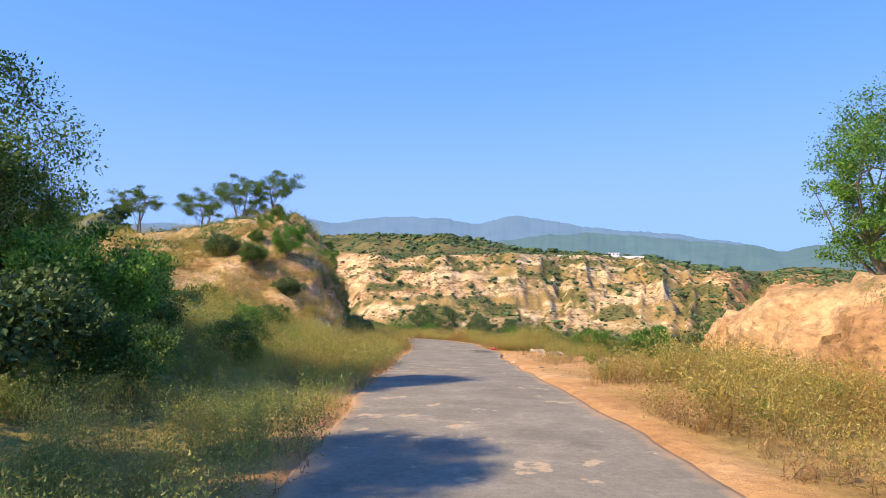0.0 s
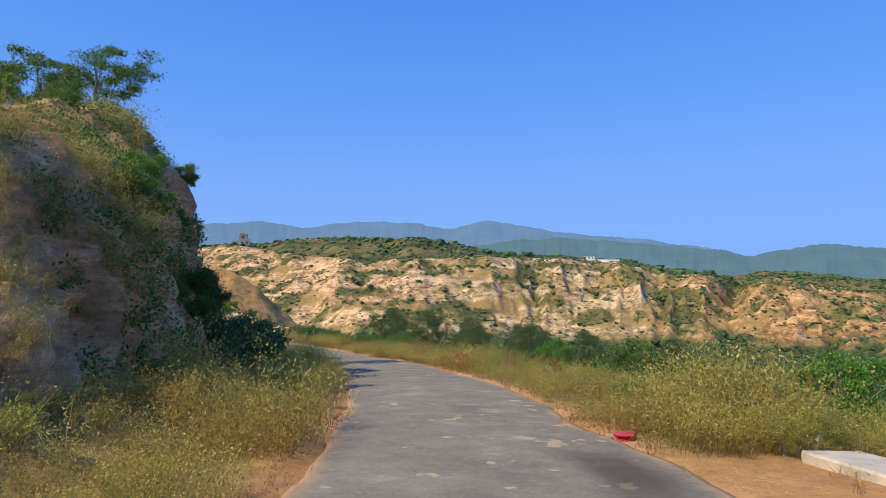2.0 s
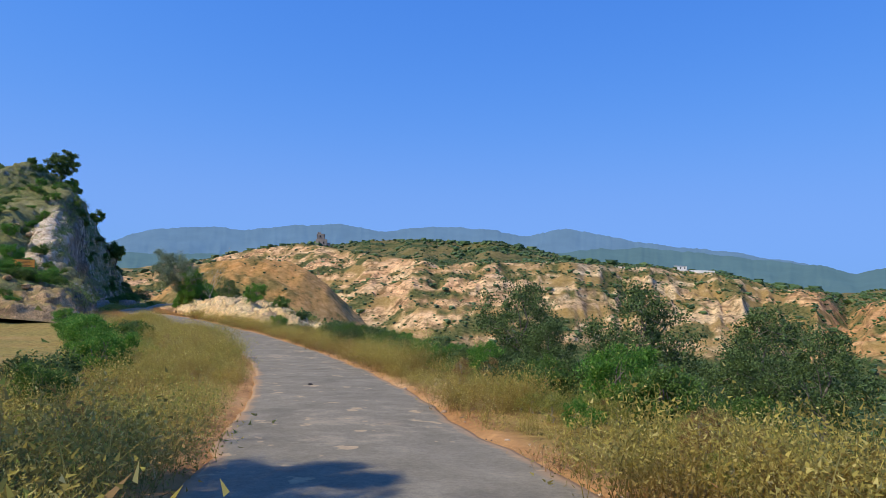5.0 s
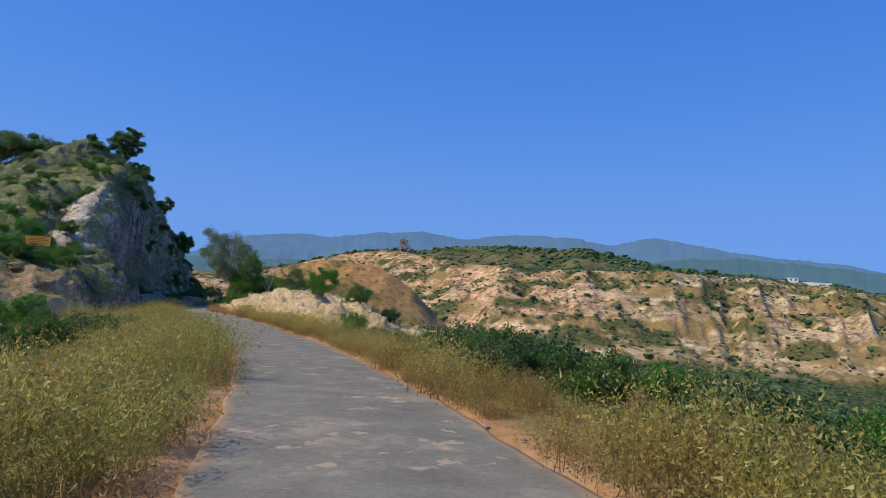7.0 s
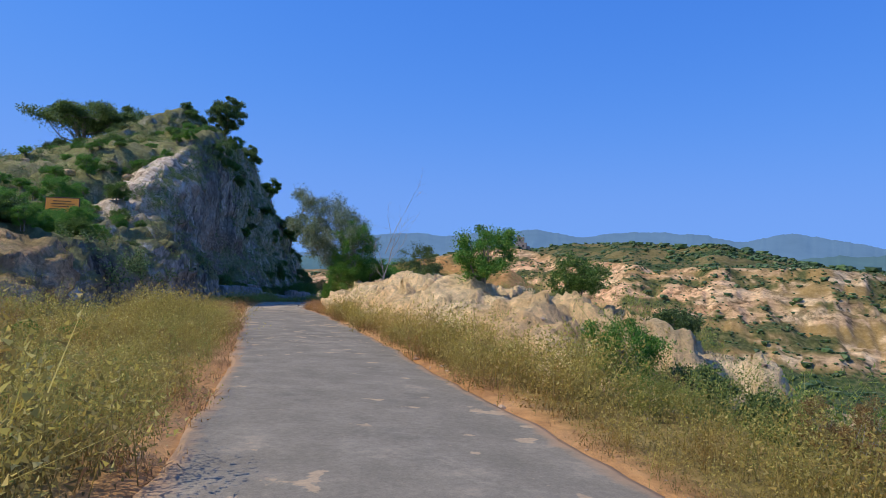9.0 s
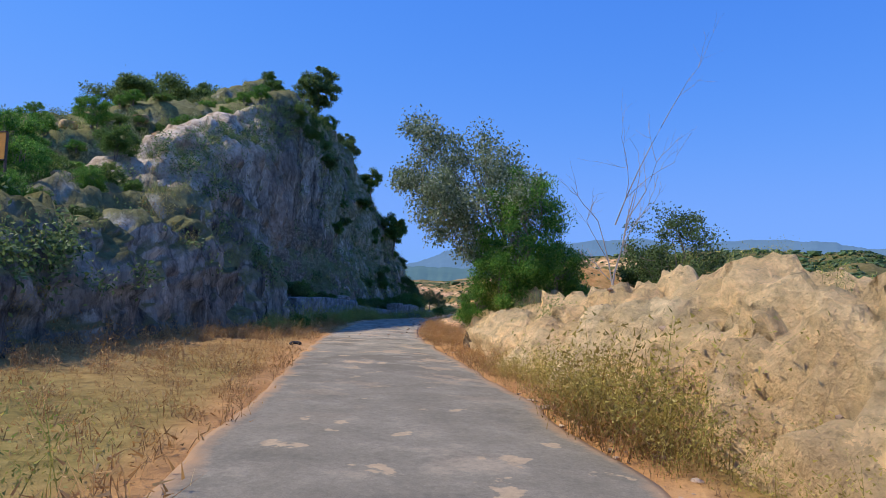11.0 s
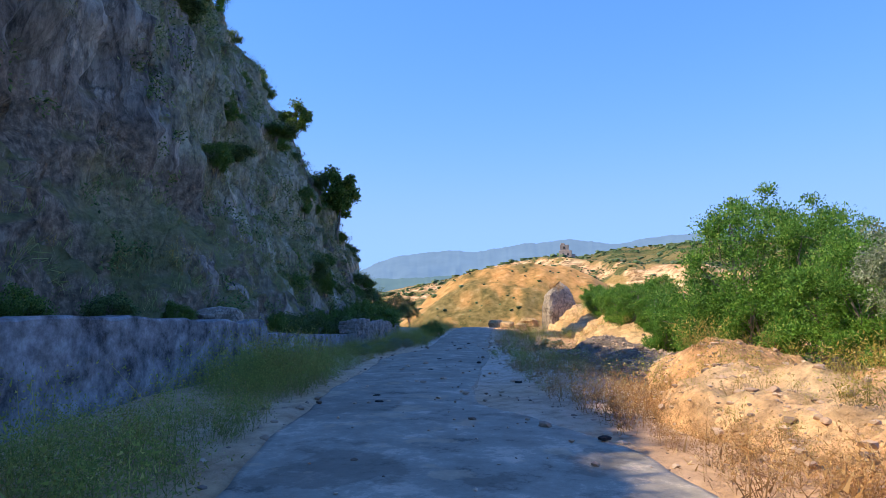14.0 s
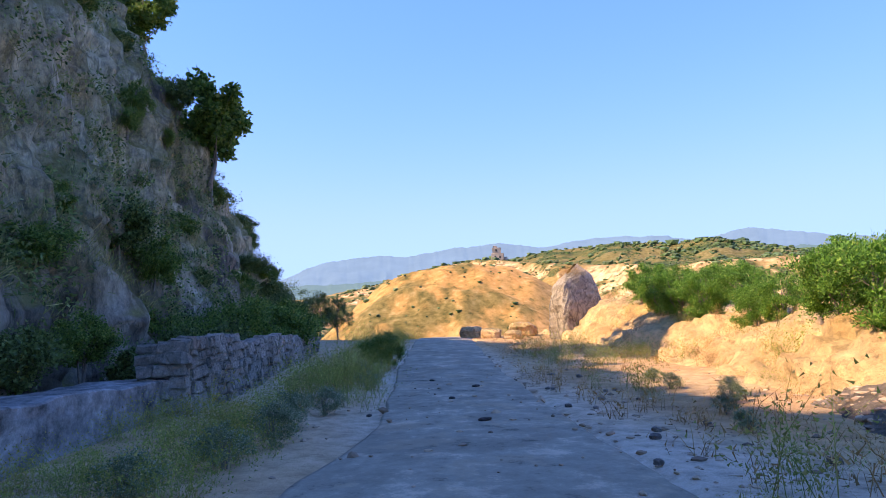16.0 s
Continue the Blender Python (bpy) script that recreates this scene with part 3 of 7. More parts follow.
def ground_masks(x, y, z, s, d, nz):
    ex, ey = x + 1.0, y - 37.0
    r, az = np.hypot(ex, ey), np.degrees(np.arctan2(ex, ey))
    n1, n2 = fbm(x / 30, y / 30, 0, 5, 101), fbm(x / 4.0, y / 4.0, 0, 4, 102)
    close = np.abs(d - road_shift(s))
    near = (1 - smooth(60, 160, np.abs(d))) * (1 - smooth(190, 240, s))
    verge = smooth(0.2, 1.0, np.where(d < 0, LEFT_EDGE - d, d - road_shift(s) - RIGHT_EDGE)) 
    dry = np.interp(s, [-60, 10, 30, 124, 130, 150, 156, 230], [0.75, 0.8, 0.95, 0.95, 0.5, 0.45, 0.5, 0.4])
    dry = np.where(d > 0, np.interp(s, [-60, 8, 12, 27, 31, 120, 132, 160, 200], [0.5, 0.5, 0.2, 0.15, 0.9, 0.9, 0.2, 0.15, 0.3]), dry)
    grass = near * verge * np.clip(dry + 0.5 * n2, 0, 1)
    green = near * smooth(7, 16, d) * np.clip(0.75 + 0.9 * n1, 0, 1) + near * smooth(5, 10, -d) * np.clip(0.35 + 0.8 * n1, 0, 1)
    steep = 1 - nz
    hill = np.exp(-(((x + 130) / 75) ** 4 + ((y - 402) / 100) ** 4))
    far = 1 - near
    wet = smooth(-0.05, 0.25, n1 + 0.35 * fbm(x / 9, y / 9, 0, 3, 103))
    rim = np.interp(az, [-60, -26, -17, -12, -6, 0, 8, 16, 24, 60], [1500, 1180, 1000, 840, 690, 650, 700, 800, 830, 900])
    plateau = far * smooth(-20, 40, r - rim) * np.where(az < -16, 0.45, 1.0)
    low = smooth(-50, -62, z)
    flute = ribs(az, r)
    strip = fbm(x / 55, y / 22, z / 9, 5, 104)
    rock = far * smooth(-0.10, 0.22, strip + 0.55 * (steep - 0.22) + np.where(az < 5, 0.24, np.where(az > 24, 0.24, 0.16)) + np.where(az > 4, 0.22, 0.08) * flute - 0.30 * wet) * (1 - 0.8 * low) * (1 - hill) * (1 - 0.75 * plateau)
    green = green + far * np.clip(0.30 + 0.6 * wet + plateau * 0.6 + low * 0.7, 0, 1) * (1 - 0.9 * rock) * (1 - hill) * np.where(az > 10, 0.9, 1.0)
    grass = np.clip(grass + hill * np.clip(0.40 + n2 * 1.0, 0, 1) + far * 0.5 * (1 - low), 0, 1)
    rock = np.clip(rock + hill * smooth(0.30, 0.55, steep) * 0.3, 0, 1)
    green = np.clip(green + far * low * (1 - hill) * 0.8 + hill * 0.7 * smooth(0.0, 0.3, fbm(x / 12, y / 12, 0, 4, 106) + 0.3 * n1), 0, 1)
    tan = hill * np.clip(0.75 + 0.5 * n2, 0, 1)
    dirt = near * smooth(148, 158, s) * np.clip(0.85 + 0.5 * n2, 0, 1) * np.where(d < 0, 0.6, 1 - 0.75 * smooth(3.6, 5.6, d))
    pink = far * smooth(6, -2, az) * (1 - hill) * np.clip(0.55 + 0.8 * fbm(x / 45, y / 45, z / 12, 3, 105), 0, 1)
    bare = far * smooth(-22, 6, r - rim) * smooth(26, 8, r - rim) * smooth(2, 6, az) * smooth(20, 17, az)
    return {"grass": grass, "rock": np.clip(rock + bare, 0, 1), "green": green * (1 - bare), "tan": tan, "dirt": dirt, "pink": pink, "pale": bare, "brown": far * smooth(21, 27, az) * (1 - bare)}


def build_ground():
    s = np.concatenate([np.arange(-60, 0, 1.5), np.arange(0, 205, 0.45), np.arange(205, 262, 1.5)])
    side = np.concatenate([np.arange(0, 2.2, 0.2), np.arange(2.2, 9, 0.3), np.arange(9, 24, 0.7), np.arange(24, 62, 2.0)])
    d = np.concatenate([LEFT_EDGE - side[::-1], [0.0, 1.5], RIGHT_EDGE + side])
    S, D = np.meshgrid(s, d, indexing="ij")
    # the sheet keeps to the road where that leaves its line
    D = D + road_shift(S) * np.exp(-((D - 0.7) / 14) ** 2)
    X, Y = xy_of(S, D)
    Z, S2, D2 = land(X, Y)
    le, re = edges(S)
    on = (D - road_shift(S) > le - 0.01) & (D - road_shift(S) < re + 0.01)
    Z = np.where(on, road_z(S) - 0.08, Z)
    near_v = np.stack([X, Y, Z], -1).reshape(-1, 3)
    near_f = grid_faces(len(s), len(d))[:, ::-1]
    az = np.radians(np.concatenate([np.arange(-180, -72, 4), np.arange(-72, -56, 1.0), np.arange(-56, 46, 0.21), np.arange(46, 58, 1.0), np.arange(58, 181, 4)]))
    rr = np.concatenate([np.arange(30, 250, 6), np.arange(250, 1000, 4.0), np.arange(1000, 1500, 12), np.geomspace(1500, 4700, 14)])
    R, A = np.meshgrid(rr, az, indexing="ij")
    X2, Y2 = np.sin(A) * R - 1.0, np.cos(A) * R + 37.0
    Z2, S3, D3 = land(X2, Y2)
    inside = (np.abs(D3) < 57) & (S3 > -56) & (S3 < 256)
    Z2 = np.where(inside, Z2 - 3.0 * smooth(0, 6, 57 - np.abs(D3)) - 0.3, Z2)
    far_v = np.stack([X2, Y2, Z2], -1).reshape(-1, 3)
    far_f = grid_faces(len(rr), len(az))[:, ::-1]
    # flatness from the grids
    def flat(X, Y, Z):
        du = [np.gradient(q, axis=0) for q in (X, Y, Z)]
        dv = [np.gradient(q, axis=1) for q in (X, Y, Z)]
        n = np.stack([du[1] * dv[2] - du[2] * dv[1], du[2] * dv[0] - du[0] * dv[2], du[0] * dv[1] - du[1] * dv[0]], -1)
        return np.abs(n[..., 2]) / np.maximum(np.linalg.norm(n, axis=-1), 1e-9)
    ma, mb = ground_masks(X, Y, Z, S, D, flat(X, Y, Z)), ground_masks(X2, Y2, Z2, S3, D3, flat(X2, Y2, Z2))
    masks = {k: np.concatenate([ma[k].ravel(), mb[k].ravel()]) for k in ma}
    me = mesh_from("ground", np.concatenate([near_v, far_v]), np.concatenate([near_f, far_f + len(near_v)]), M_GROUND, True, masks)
    tagged(new("ground", me), "dry hill ground of orange soil, yellow grass and pale badland rock", "ground", kind="structure")


build_ground()


def build_road():
    s = np.arange(-58, 250, 0.35)
    u = np.concatenate([[0, 0.012, 0.03, 0.06], np.linspace(0.1, 0.9, 17), [0.94, 0.97, 0.988, 1]])
    S, U = np.meshgrid(s, u, indexing="ij")
    wl, wr = 0.14 * fbm(s / 1.3, 0 * s, 0, 4, 31) + 0.1 * fbm(s / 7, 0 * s, 0, 2, 32), 0.16 * fbm(s / 1.3, 0 * s, 4, 4, 33) + 0.12 * fbm(s / 7, 0 * s, 4, 2, 34)
    le, re = edges(s)
    left, right = le - 0.08 + wl, re + 0.05 + wr
    D = left[:, None] + (right - left)[:, None] * U + road_shift(S)
    X, Y = xy_of(S, D)
    Z = road_z(S) + 0.03 * np.sin(np.pi * U) + 0.012 * fbm(X / 0.9, Y / 0.9, 0, 4, 35) - 0.13 * ((U < 0.005) | (U > 0.995))
    edge = np.maximum(1 - U / 0.16, 1 - (1 - U) / 0.16).clip(0, 1)
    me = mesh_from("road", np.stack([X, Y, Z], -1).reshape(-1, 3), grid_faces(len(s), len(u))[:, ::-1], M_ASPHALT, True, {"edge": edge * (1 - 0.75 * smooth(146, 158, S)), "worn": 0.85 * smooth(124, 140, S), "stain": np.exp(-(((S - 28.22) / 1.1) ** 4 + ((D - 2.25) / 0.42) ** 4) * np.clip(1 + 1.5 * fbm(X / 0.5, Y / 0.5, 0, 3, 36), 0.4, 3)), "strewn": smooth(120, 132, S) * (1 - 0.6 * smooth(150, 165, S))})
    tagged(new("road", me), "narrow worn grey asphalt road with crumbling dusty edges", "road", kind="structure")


build_road()


# ---- rock faces: a cross-section (d, h) that changes along s, roughened ----
def rock_body(name, keys, s0, s1, step, n, material, rough, fine, label, category="rock", seed=0, strata=0.0, soften=2.0, slab=0.0, bias=1.0, masks=None):
    """keys: rows of s and six or so points (d, h) of the cross-section, from its foot to its back."""
    s = np.arange(s0, s1 + 0.01, step)
    ks = np.array([k[0] for k in keys], float)
    pts = np.array([k[1] for k in keys], float)
    m = pts.shape[1]
    prof = np.stack([np.stack([np.interp(s, ks, pts[:, j, c]) for j in range(m)], -1) for c in (0, 1)], -1)
    # even steps along every cross-section, on the mean lengths
    mean = pts.mean(0)
    length = np.concatenate([[0], np.cumsum(np.linalg.norm(np.diff(mean, axis=0), axis=1))])
    q = length[-1] * np.linspace(0, 1, n) ** bias
    j = np.clip(np.searchsorted(length, q) - 1, 0, m - 2)
    w = (q - length[j]) / (length[j + 1] - length[j])
    sec = prof[:, j] * (1 - w)[None, :, None] + prof[:, j + 1] * w[None, :, None]
    for _ in range(int(soften)):
        sec[:, 1:-1] = (sec[:, :-2] + 2 * sec[:, 1:-1] + sec[:, 2:]) / 4
        sec[1:-1] = (sec[:-2] + 2 * sec[1:-1] + sec[2:]) / 4
    S = np.repeat(s[:, None], n, 1)
    X, Y = xy_of(S, sec[..., 0])
    Z = road_z(S) + sec[..., 1]
    V = np.stack([X, Y, Z], -1)
    N = np.cross(np.gradient(V, axis=1), np.gradient(V, axis=0))
    N /= np.maximum(np.linalg.norm(N, axis=-1), 1e-9)[..., None]
    N *= np.sign(N[..., 2].mean() + 1e-9) if abs(N[..., 2].mean()) > 0.05 else 1
    a = rough * (1.3 * ridged(X / 5.5, Y / 5.5, Z / 6.5, 4, 200 + seed) + 0.6 * fbm(X / 2.2, Y / 2.2, Z / 2.6, 4, 210 + seed))
    a = a + fine * (1.3 * ridged(X / 1.7, Y / 1.7, Z / 3.2, 4, 220 + seed) + 0.55 * ridged(X / 0.6, Y / 0.6, Z / 0.8, 3, 240 + seed))
    blocks = vnoise(np.floor(X / 1.1 + 0.5 * fbm(X, Y, Z, 2, 250)), np.floor(Y / 1.1), np.floor(Z / 1.5 + 0.5 * fbm(X, Y, Z, 2, 251)), 252 + seed)
    a = a + fine * 0.7 * blocks
    if slab:
        warp = 0.8 * fbm(X / 3, Y / 3, Z / 3, 3, 260)
        along = S / 2.3 + warp
        for width, tall, amp in ((1.0, 6.5, 1.0), (0.42, 2.6, 0.55), (0.2, 1.1, 0.3)):
            c = vnoise(np.floor(along / width) + 0.5, np.floor(Z / tall + 0.9 * warp + 3.7 * np.floor(along / width)) + 0.5, 0.5 + 0 * Z, 270 + int(10 * width))
            a = a + slab * amp * c
    if strata:
        layer = Z / 0.42 + 1.4 * fbm(X / 4, Y / 4, Z / 4, 3, 230 + seed)
        a = a + strata * (np.abs((layer % 1) - 0.5) * 2 - 0.5)
    fade = np.minimum(smooth(0, 0.06, np.linspace(0, 1, len(s)))[:, None] * smooth(0, 0.06, np.linspace(1, 0, len(s)))[:, None], smooth(0, 0.04, np.linspace(0, 1, n))[None] * 0.8 + 0.2)
    V = V + N * (a * fade)[..., None]
    me = mesh_from(name, V.reshape(-1, 3), grid_faces(len(s), n), material, True, masks(S, sec[..., 0], V[..., 2] - road_z(S)) if masks else None)
    ob = tagged(new(name, me), label, category, kind="structure")
    return ob, V


CLIFF_KEYS = [
    (119, [(-8.5, -0.6), (-9, -0.3), (-10, 0), (-14, 0.4), (-25, 1.3), (-60, 1.6), (-76, -9)]),
    (126, [(-6.6, -0.5), (-6.9, 1), (-7.4, 2.2), (-12, 3.6), (-25, 5), (-60, 3.6), (-76, -9)]),
    (132, [(-5.4, -0.5), (-6.2, 1.8), (-7.2, 2.7), (-12, 3), (-25, 5), (-60, 4.8), (-76, -9)]),
    (138, [(-4.9, -0.5), (-6.4, 2.2), (-7.8, 3.7), (-11, 4), (-22, 5.9), (-60, 4), (-76, -9)]),
    (142, [(-4.8, -0.5), (-6.8, 3), (-8, 5.6), (-10.5, 6.4), (-25, 7.1), (-60, 4.4), (-76, -9)]),
    (146, [(-4.8, -0.5), (-6.9, 4.2), (-8.2, 7.9), (-10, 8.9), (-25, 8.4), (-60, 4.8), (-76, -9)]),
    (150, [(-4.9, -0.5), (-7, 4.8), (-8.6, 9.4), (-10.5, 10.2), (-28, 9.7), (-60, 4.8), (-76, -9)]),
    (156, [(-5, -0.5), (-8.5, 4.2), (-8.2, 10.8), (-10.2, 13.6), (-28, 10.9), (-60, 5.2), (-76, -9)]),
    (165, [(-5, -0.5), (-8.9, 5.2), (-9.0, 12.6), (-10.8, 17.8), (-30, 13), (-60, 5.2), (-76, -9)]),
    (173, [(-5.6, -0.5), (-8.3, 4.6), (-10.0, 12.0), (-12.4, 19.4), (-26, 17.6), (-60, 5.2), (-76, -9)]),
    (181, [(-6.0, -0.5), (-7.4, 4.6), (-10.2, 11.8), (-14.0, 20.2), (-20, 24.2), (-60, 5.6), (-76, -9)]),
    (189, [(-5.6, -0.5), (-6.6, 4), (-8.8, 11), (-14, 21), (-20, 25.2), (-60, 5.6), (-76, -9)]),
    (198, [(-4.6, -0.5), (-5.8, 3.4), (-8.0, 8.5), (-14.5, 19.0), (-23, 24.5), (-60, 18), (-76, -9)]),
    (212, [(-4.5, -0.8), (-7.0, 2.6), (-10.0, 7.0), (-15.5, 18.0), (-21, 23.5), (-60, 18), (-76, -9)]),
    (226, [(-6.5, -1.5), (-10.0, 1.5), (-13, 5.5), (-17, 17.0), (-30, 24), (-60, 16), (-76, -9)]),
    (240, [(-10, -2.5), (-14.0, 0.5), (-17, 3.0), (-21, 8.0), (-32, 14), (-60, 8), (-76, -9)]),
    (252, [(-16, -4), (-20.0, -2), (-24, -1.0), (-28, 1.0), (-36, 4), (-60, 0), (-76, -9)]),
]

# a groove runs down behind the pale rib of the near buttress
for k, (s, p) in enumerate(CLIFF_KEYS):
    rib = max(0.0, 1 - abs(s - 149) / 9)
    (d0, h0), (d1, h1) = p[3], p[4]
    groove = (d0 - 1.9, h0 - 1.7) if rib > 0 else (d0 + (d1 - d0) * 0.2, h0 + (h1 - h0) * 0.2)
    beyond = (d0 - 4.2, h0 - 0.3) if rib > 0 else (d0 + (d1 - d0) * 0.4, h0 + (h1 - h0) * 0.4)
    CLIFF_KEYS[k] = (s, p[:4] + [groove, beyond] + p[4:])


def scree_mask(s, d, h):
    """Where loose red-brown earth lies on the face above the wall."""
    wave = 2.2 * fbm(s / 4, h / 4, 0, 4, 290)
    x, y = xy_of(s, d)
    thick = fbm(x / 3.0, y / 3.0, (road_z(s) + h) / 4.0, 4, 700)
    turf = 0.9 * smooth(-10.8, -12.2, d) * smooth(178, 170, s) * smooth(-0.5, 0.1, thick) + 0.35 * smooth(0.0, 0.2, thick - np.interp(s, [119, 150, 160, 168, 180, 210], [0.36, 0.34, 0.18, -0.12, -0.25, -0.3])) * smooth(1.5, 4.0, h)
    return {"turf": turf, "scree": 0.95 * smooth(151, 154, s + wave) * smooth(178, 171, s + wave) * smooth(0.5, 1.3, h) * smooth(7.6, 5.6, h + 0.6 * wave), "warm": smooth(-7.9, -8.8, d + 0.12 * wave) * np.maximum(smooth(-12.6, -11.2, d + 0.5 * wave) * smooth(160, 154, s) * smooth(138, 142, s), 0.2 * smooth(0.1, 0.35, thick) * smooth(175, 160, s))}


cliff, CLIFF_V = rock_body("cliff", CLIFF_KEYS, 119, 252, 0.3, 250, M_CLIFF, 0.7, 0.36, "high grey cut rock cliff overgrown with dry grass along its crest", "cliff", 1, 0, 2, 0.42, 1.5, scree_mask)

MOUND_KEYS = [
    (26, [(-4.2, -0.5), (-5.0, 0.2), (-6.6, 0.8), (-9.0, 1.4), (-13, 2.0), (-22, 2.5), (-29, -2)]),
    (28, [(-4.2, -0.5), (-4.9, 1.0), (-6.0, 1.9), (-8.6, 2.6), (-12.8, 2.9), (-22, 2.9), (-29, -2)]),
    (30, [(-4.3, -0.5), (-5.0, 1.7), (-5.9, 3.0), (-8.4, 3.8), (-12.5, 3.8), (-22, 3.4), (-29, -2)]),
    (32.5, [(-4.5, -0.5), (-5.2, 2.2), (-6.2, 3.9), (-8.8, 4.8), (-12.5, 4.6), (-22, 3.9), (-29, -2)]),
    (36, [(-5.0, -0.5), (-5.6, 2.8), (-6.6, 4.9), (-9.0, 6.0), (-12, 5.8), (-22, 4.6), (-29, -2)]),
    (40, [(-5.6, -0.5), (-6.1, 3.2), (-6.8, 5.8), (-8.7, 7.3), (-11.5, 7.2), (-22, 5.4), (-29, -2)]),
    (44, [(-6.0, -0.5), (-6.5, 3.4), (-7.0, 6.4), (-8.2, 8.2), (-11.5, 7.8), (-22, 6.0), (-29, -2)]),
    (48, [(-6.8, -0.5), (-7.4, 3.2), (-8.3, 6.6), (-10, 8.7), (-13.5, 8.2), (-22, 5.5), (-29, -2)]),
    (52, [(-8.0, -0.6), (-8.8, 2.3), (-10, 4.6), (-11.8, 6.4), (-15, 6.0), (-22, 2.5), (-29, -2)]),
    (56, [(-9.6, -0.6), (-10.4, 0.3), (-11.4, 0.9), (-12.6, 1.2), (-15, 1.4), (-22, 0.8), (-29, -2)]),
]
mound, MOUND_V = rock_body("rock_mound", MOUND_KEYS, 26, 56, 0.2, 120, M_ORANGE, 0.34, 0.22, "orange layered rock mound with dry grass and shrubs beside the road", "rock mound", 2, 0.24, 2, 0.14)
LEDGE_KEYS = [
    (117, [(-8.0, -0.5), (-8.6, -0.2), (-9.5, 0.0), (-13, 0.4), (-18, 0.8), (-26, 1.2)]),
    (121, [(-7.8, -0.5), (-8.4, 1.0), (-9.6, 2.0), (-12, 2.2), (-17, 2.3), (-26, 2.6)]),
    (126, [(-7.4, -0.5), (-7.9, 1.4), (-9.0, 2.3), (-11, 2.6), (-16, 2.8), (-26, 3.4)]),
    (131, [(-6.2, -0.5), (-6.6, 1.2), (-7.6, 2.2), (-10, 2.7), (-15, 2.9), (-26, 4.0)]),
    (136, [(-6.0, -0.6), (-6.8, 0.6), (-8.2, 1.6), (-11, 2.4), (-15, 2.6), (-26, 4.0)]),
]
ledge, LEDGE_V = rock_body("rock_ledge", LEDGE_KEYS, 117, 136, 0.18, 110, M_CREAM, 0.45, 0.24, "pale layered rock ledge at the foot of the hill", "rock ledge", 3, 0.26, 2, 0.18)

EMB_KEYS = [
    (103, [(4.6, -0.5), (5, -0.2), (5.6, 0), (6.6, -0.1), (9, -0.8), (14, -2.5)]),
    (108, [(4.2, -0.4), (4.8, 0.37), (5.8, 0.59), (7.4, 0.59), (10, 0.1), (15, -2.4)]),
    (113, [(4, -0.4), (4.8, 0.44), (5.8, 0.74), (7.6, 0.74), (10, 0.3), (15, -2.4)]),
    (119, [(3.6, -0.4), (4.5, 0.67), (5.6, 1.18), (7.8, 1.26), (11, 0.74), (16, -2)]),
    (123, [(3.4, -0.4), (4.3, 0.89), (5.5, 1.41), (7.8, 1.48), (11, 0.96), (16, -2)]),
    (128, [(3.3, -0.4), (4, 0.74), (5.2, 1.18), (7.8, 1.33), (12, 0.89), (17, -2)]),
    (133, [(3.6, -0.4), (4.1, 0.52), (5, 0.89), (7.4, 1.11), (12, 0.74), (17, -2)]),
    (137, [(4.9, -0.4), (5.4, 0.35), (6.1, 0.65), (7.6, 0.75), (12, 0.44), (17, -2)]),
    (140, [(5.6, -0.5), (6.2, 0.0), (6.8, 0.1), (7.6, 0.15), (12, 0.1), (17, -2)]),
]
embankment, EMB_V = rock_body("earth_embankment", EMB_KEYS, 103, 140, 0.14, 140, M_SAND, 0.36, 0.40, "cream sandy earth embankment with eroded face beside the road", "embankment", 4, 0.08, 1.8, 0.09)



def heap(name, s, d, ls, ld, h, material, label, category, seed, turn=0.0):
    """A dumped heap: a rough low dome lying on the ground."""
    u = np.linspace(-1, 1, 56)
    U, W = np.meshgrid(u, u, indexing="ij")
    c, q = math.cos(radians(turn)), math.sin(radians(turn))
    S, D = s + (U * ls * c - W * ld * q) * 1.15, d + (U * ls * q + W * ld * c) * 1.15
    X, Y = xy_of(S, D)
    R = np.hypot(U, W) * (1 + 0.35 * fbm(U * 1.6 + seed, W * 1.6, 0, 3, seed)) * 1.12
    H = h * np.clip(1 - R**2, 0, 1) ** 0.85 * (0.9 + 0.35 * ridged(X / 1.1, Y / 1.1, 0, 4, seed + 1)) + 0.09 * ridged(X / 0.34, Y / 0.34, 0, 4, seed + 2)
    Z = land(X, Y)[0] - 0.12 + H - 0.3 * smooth(0.95, 1.1, R)
    V = np.stack([X, Y, Z], -1)
    me = mesh_from(name, V.reshape(-1, 3), grid_faces(56, 56)[:, ::-1], material, True)
    tagged(new(name, me), label, category)
    return V


HEAPS = []
for k, (s, d, ls, ld, h, turn) in enumerate([(147.6, 6.9, 2.7, 1.5, 0.95, 12), (155.0, 4.9, 2.4, 1.2, 0.85, 0), (159.2, 6.3, 3.2, 1.5, 0.95, 8), (156.6, 7.4, 2.0, 1.3, 0.6, 30), (151.2, 5.9, 1.4, 0.8, 0.4, 20)]):
    HEAPS.append(heap("soil_mound", s, d, ls, ld, h, M_SOIL, "low mound of dug orange earth on the roadside", "soil mound", 30 + 3 * k, turn))
HEAP_V = np.concatenate(HEAPS)

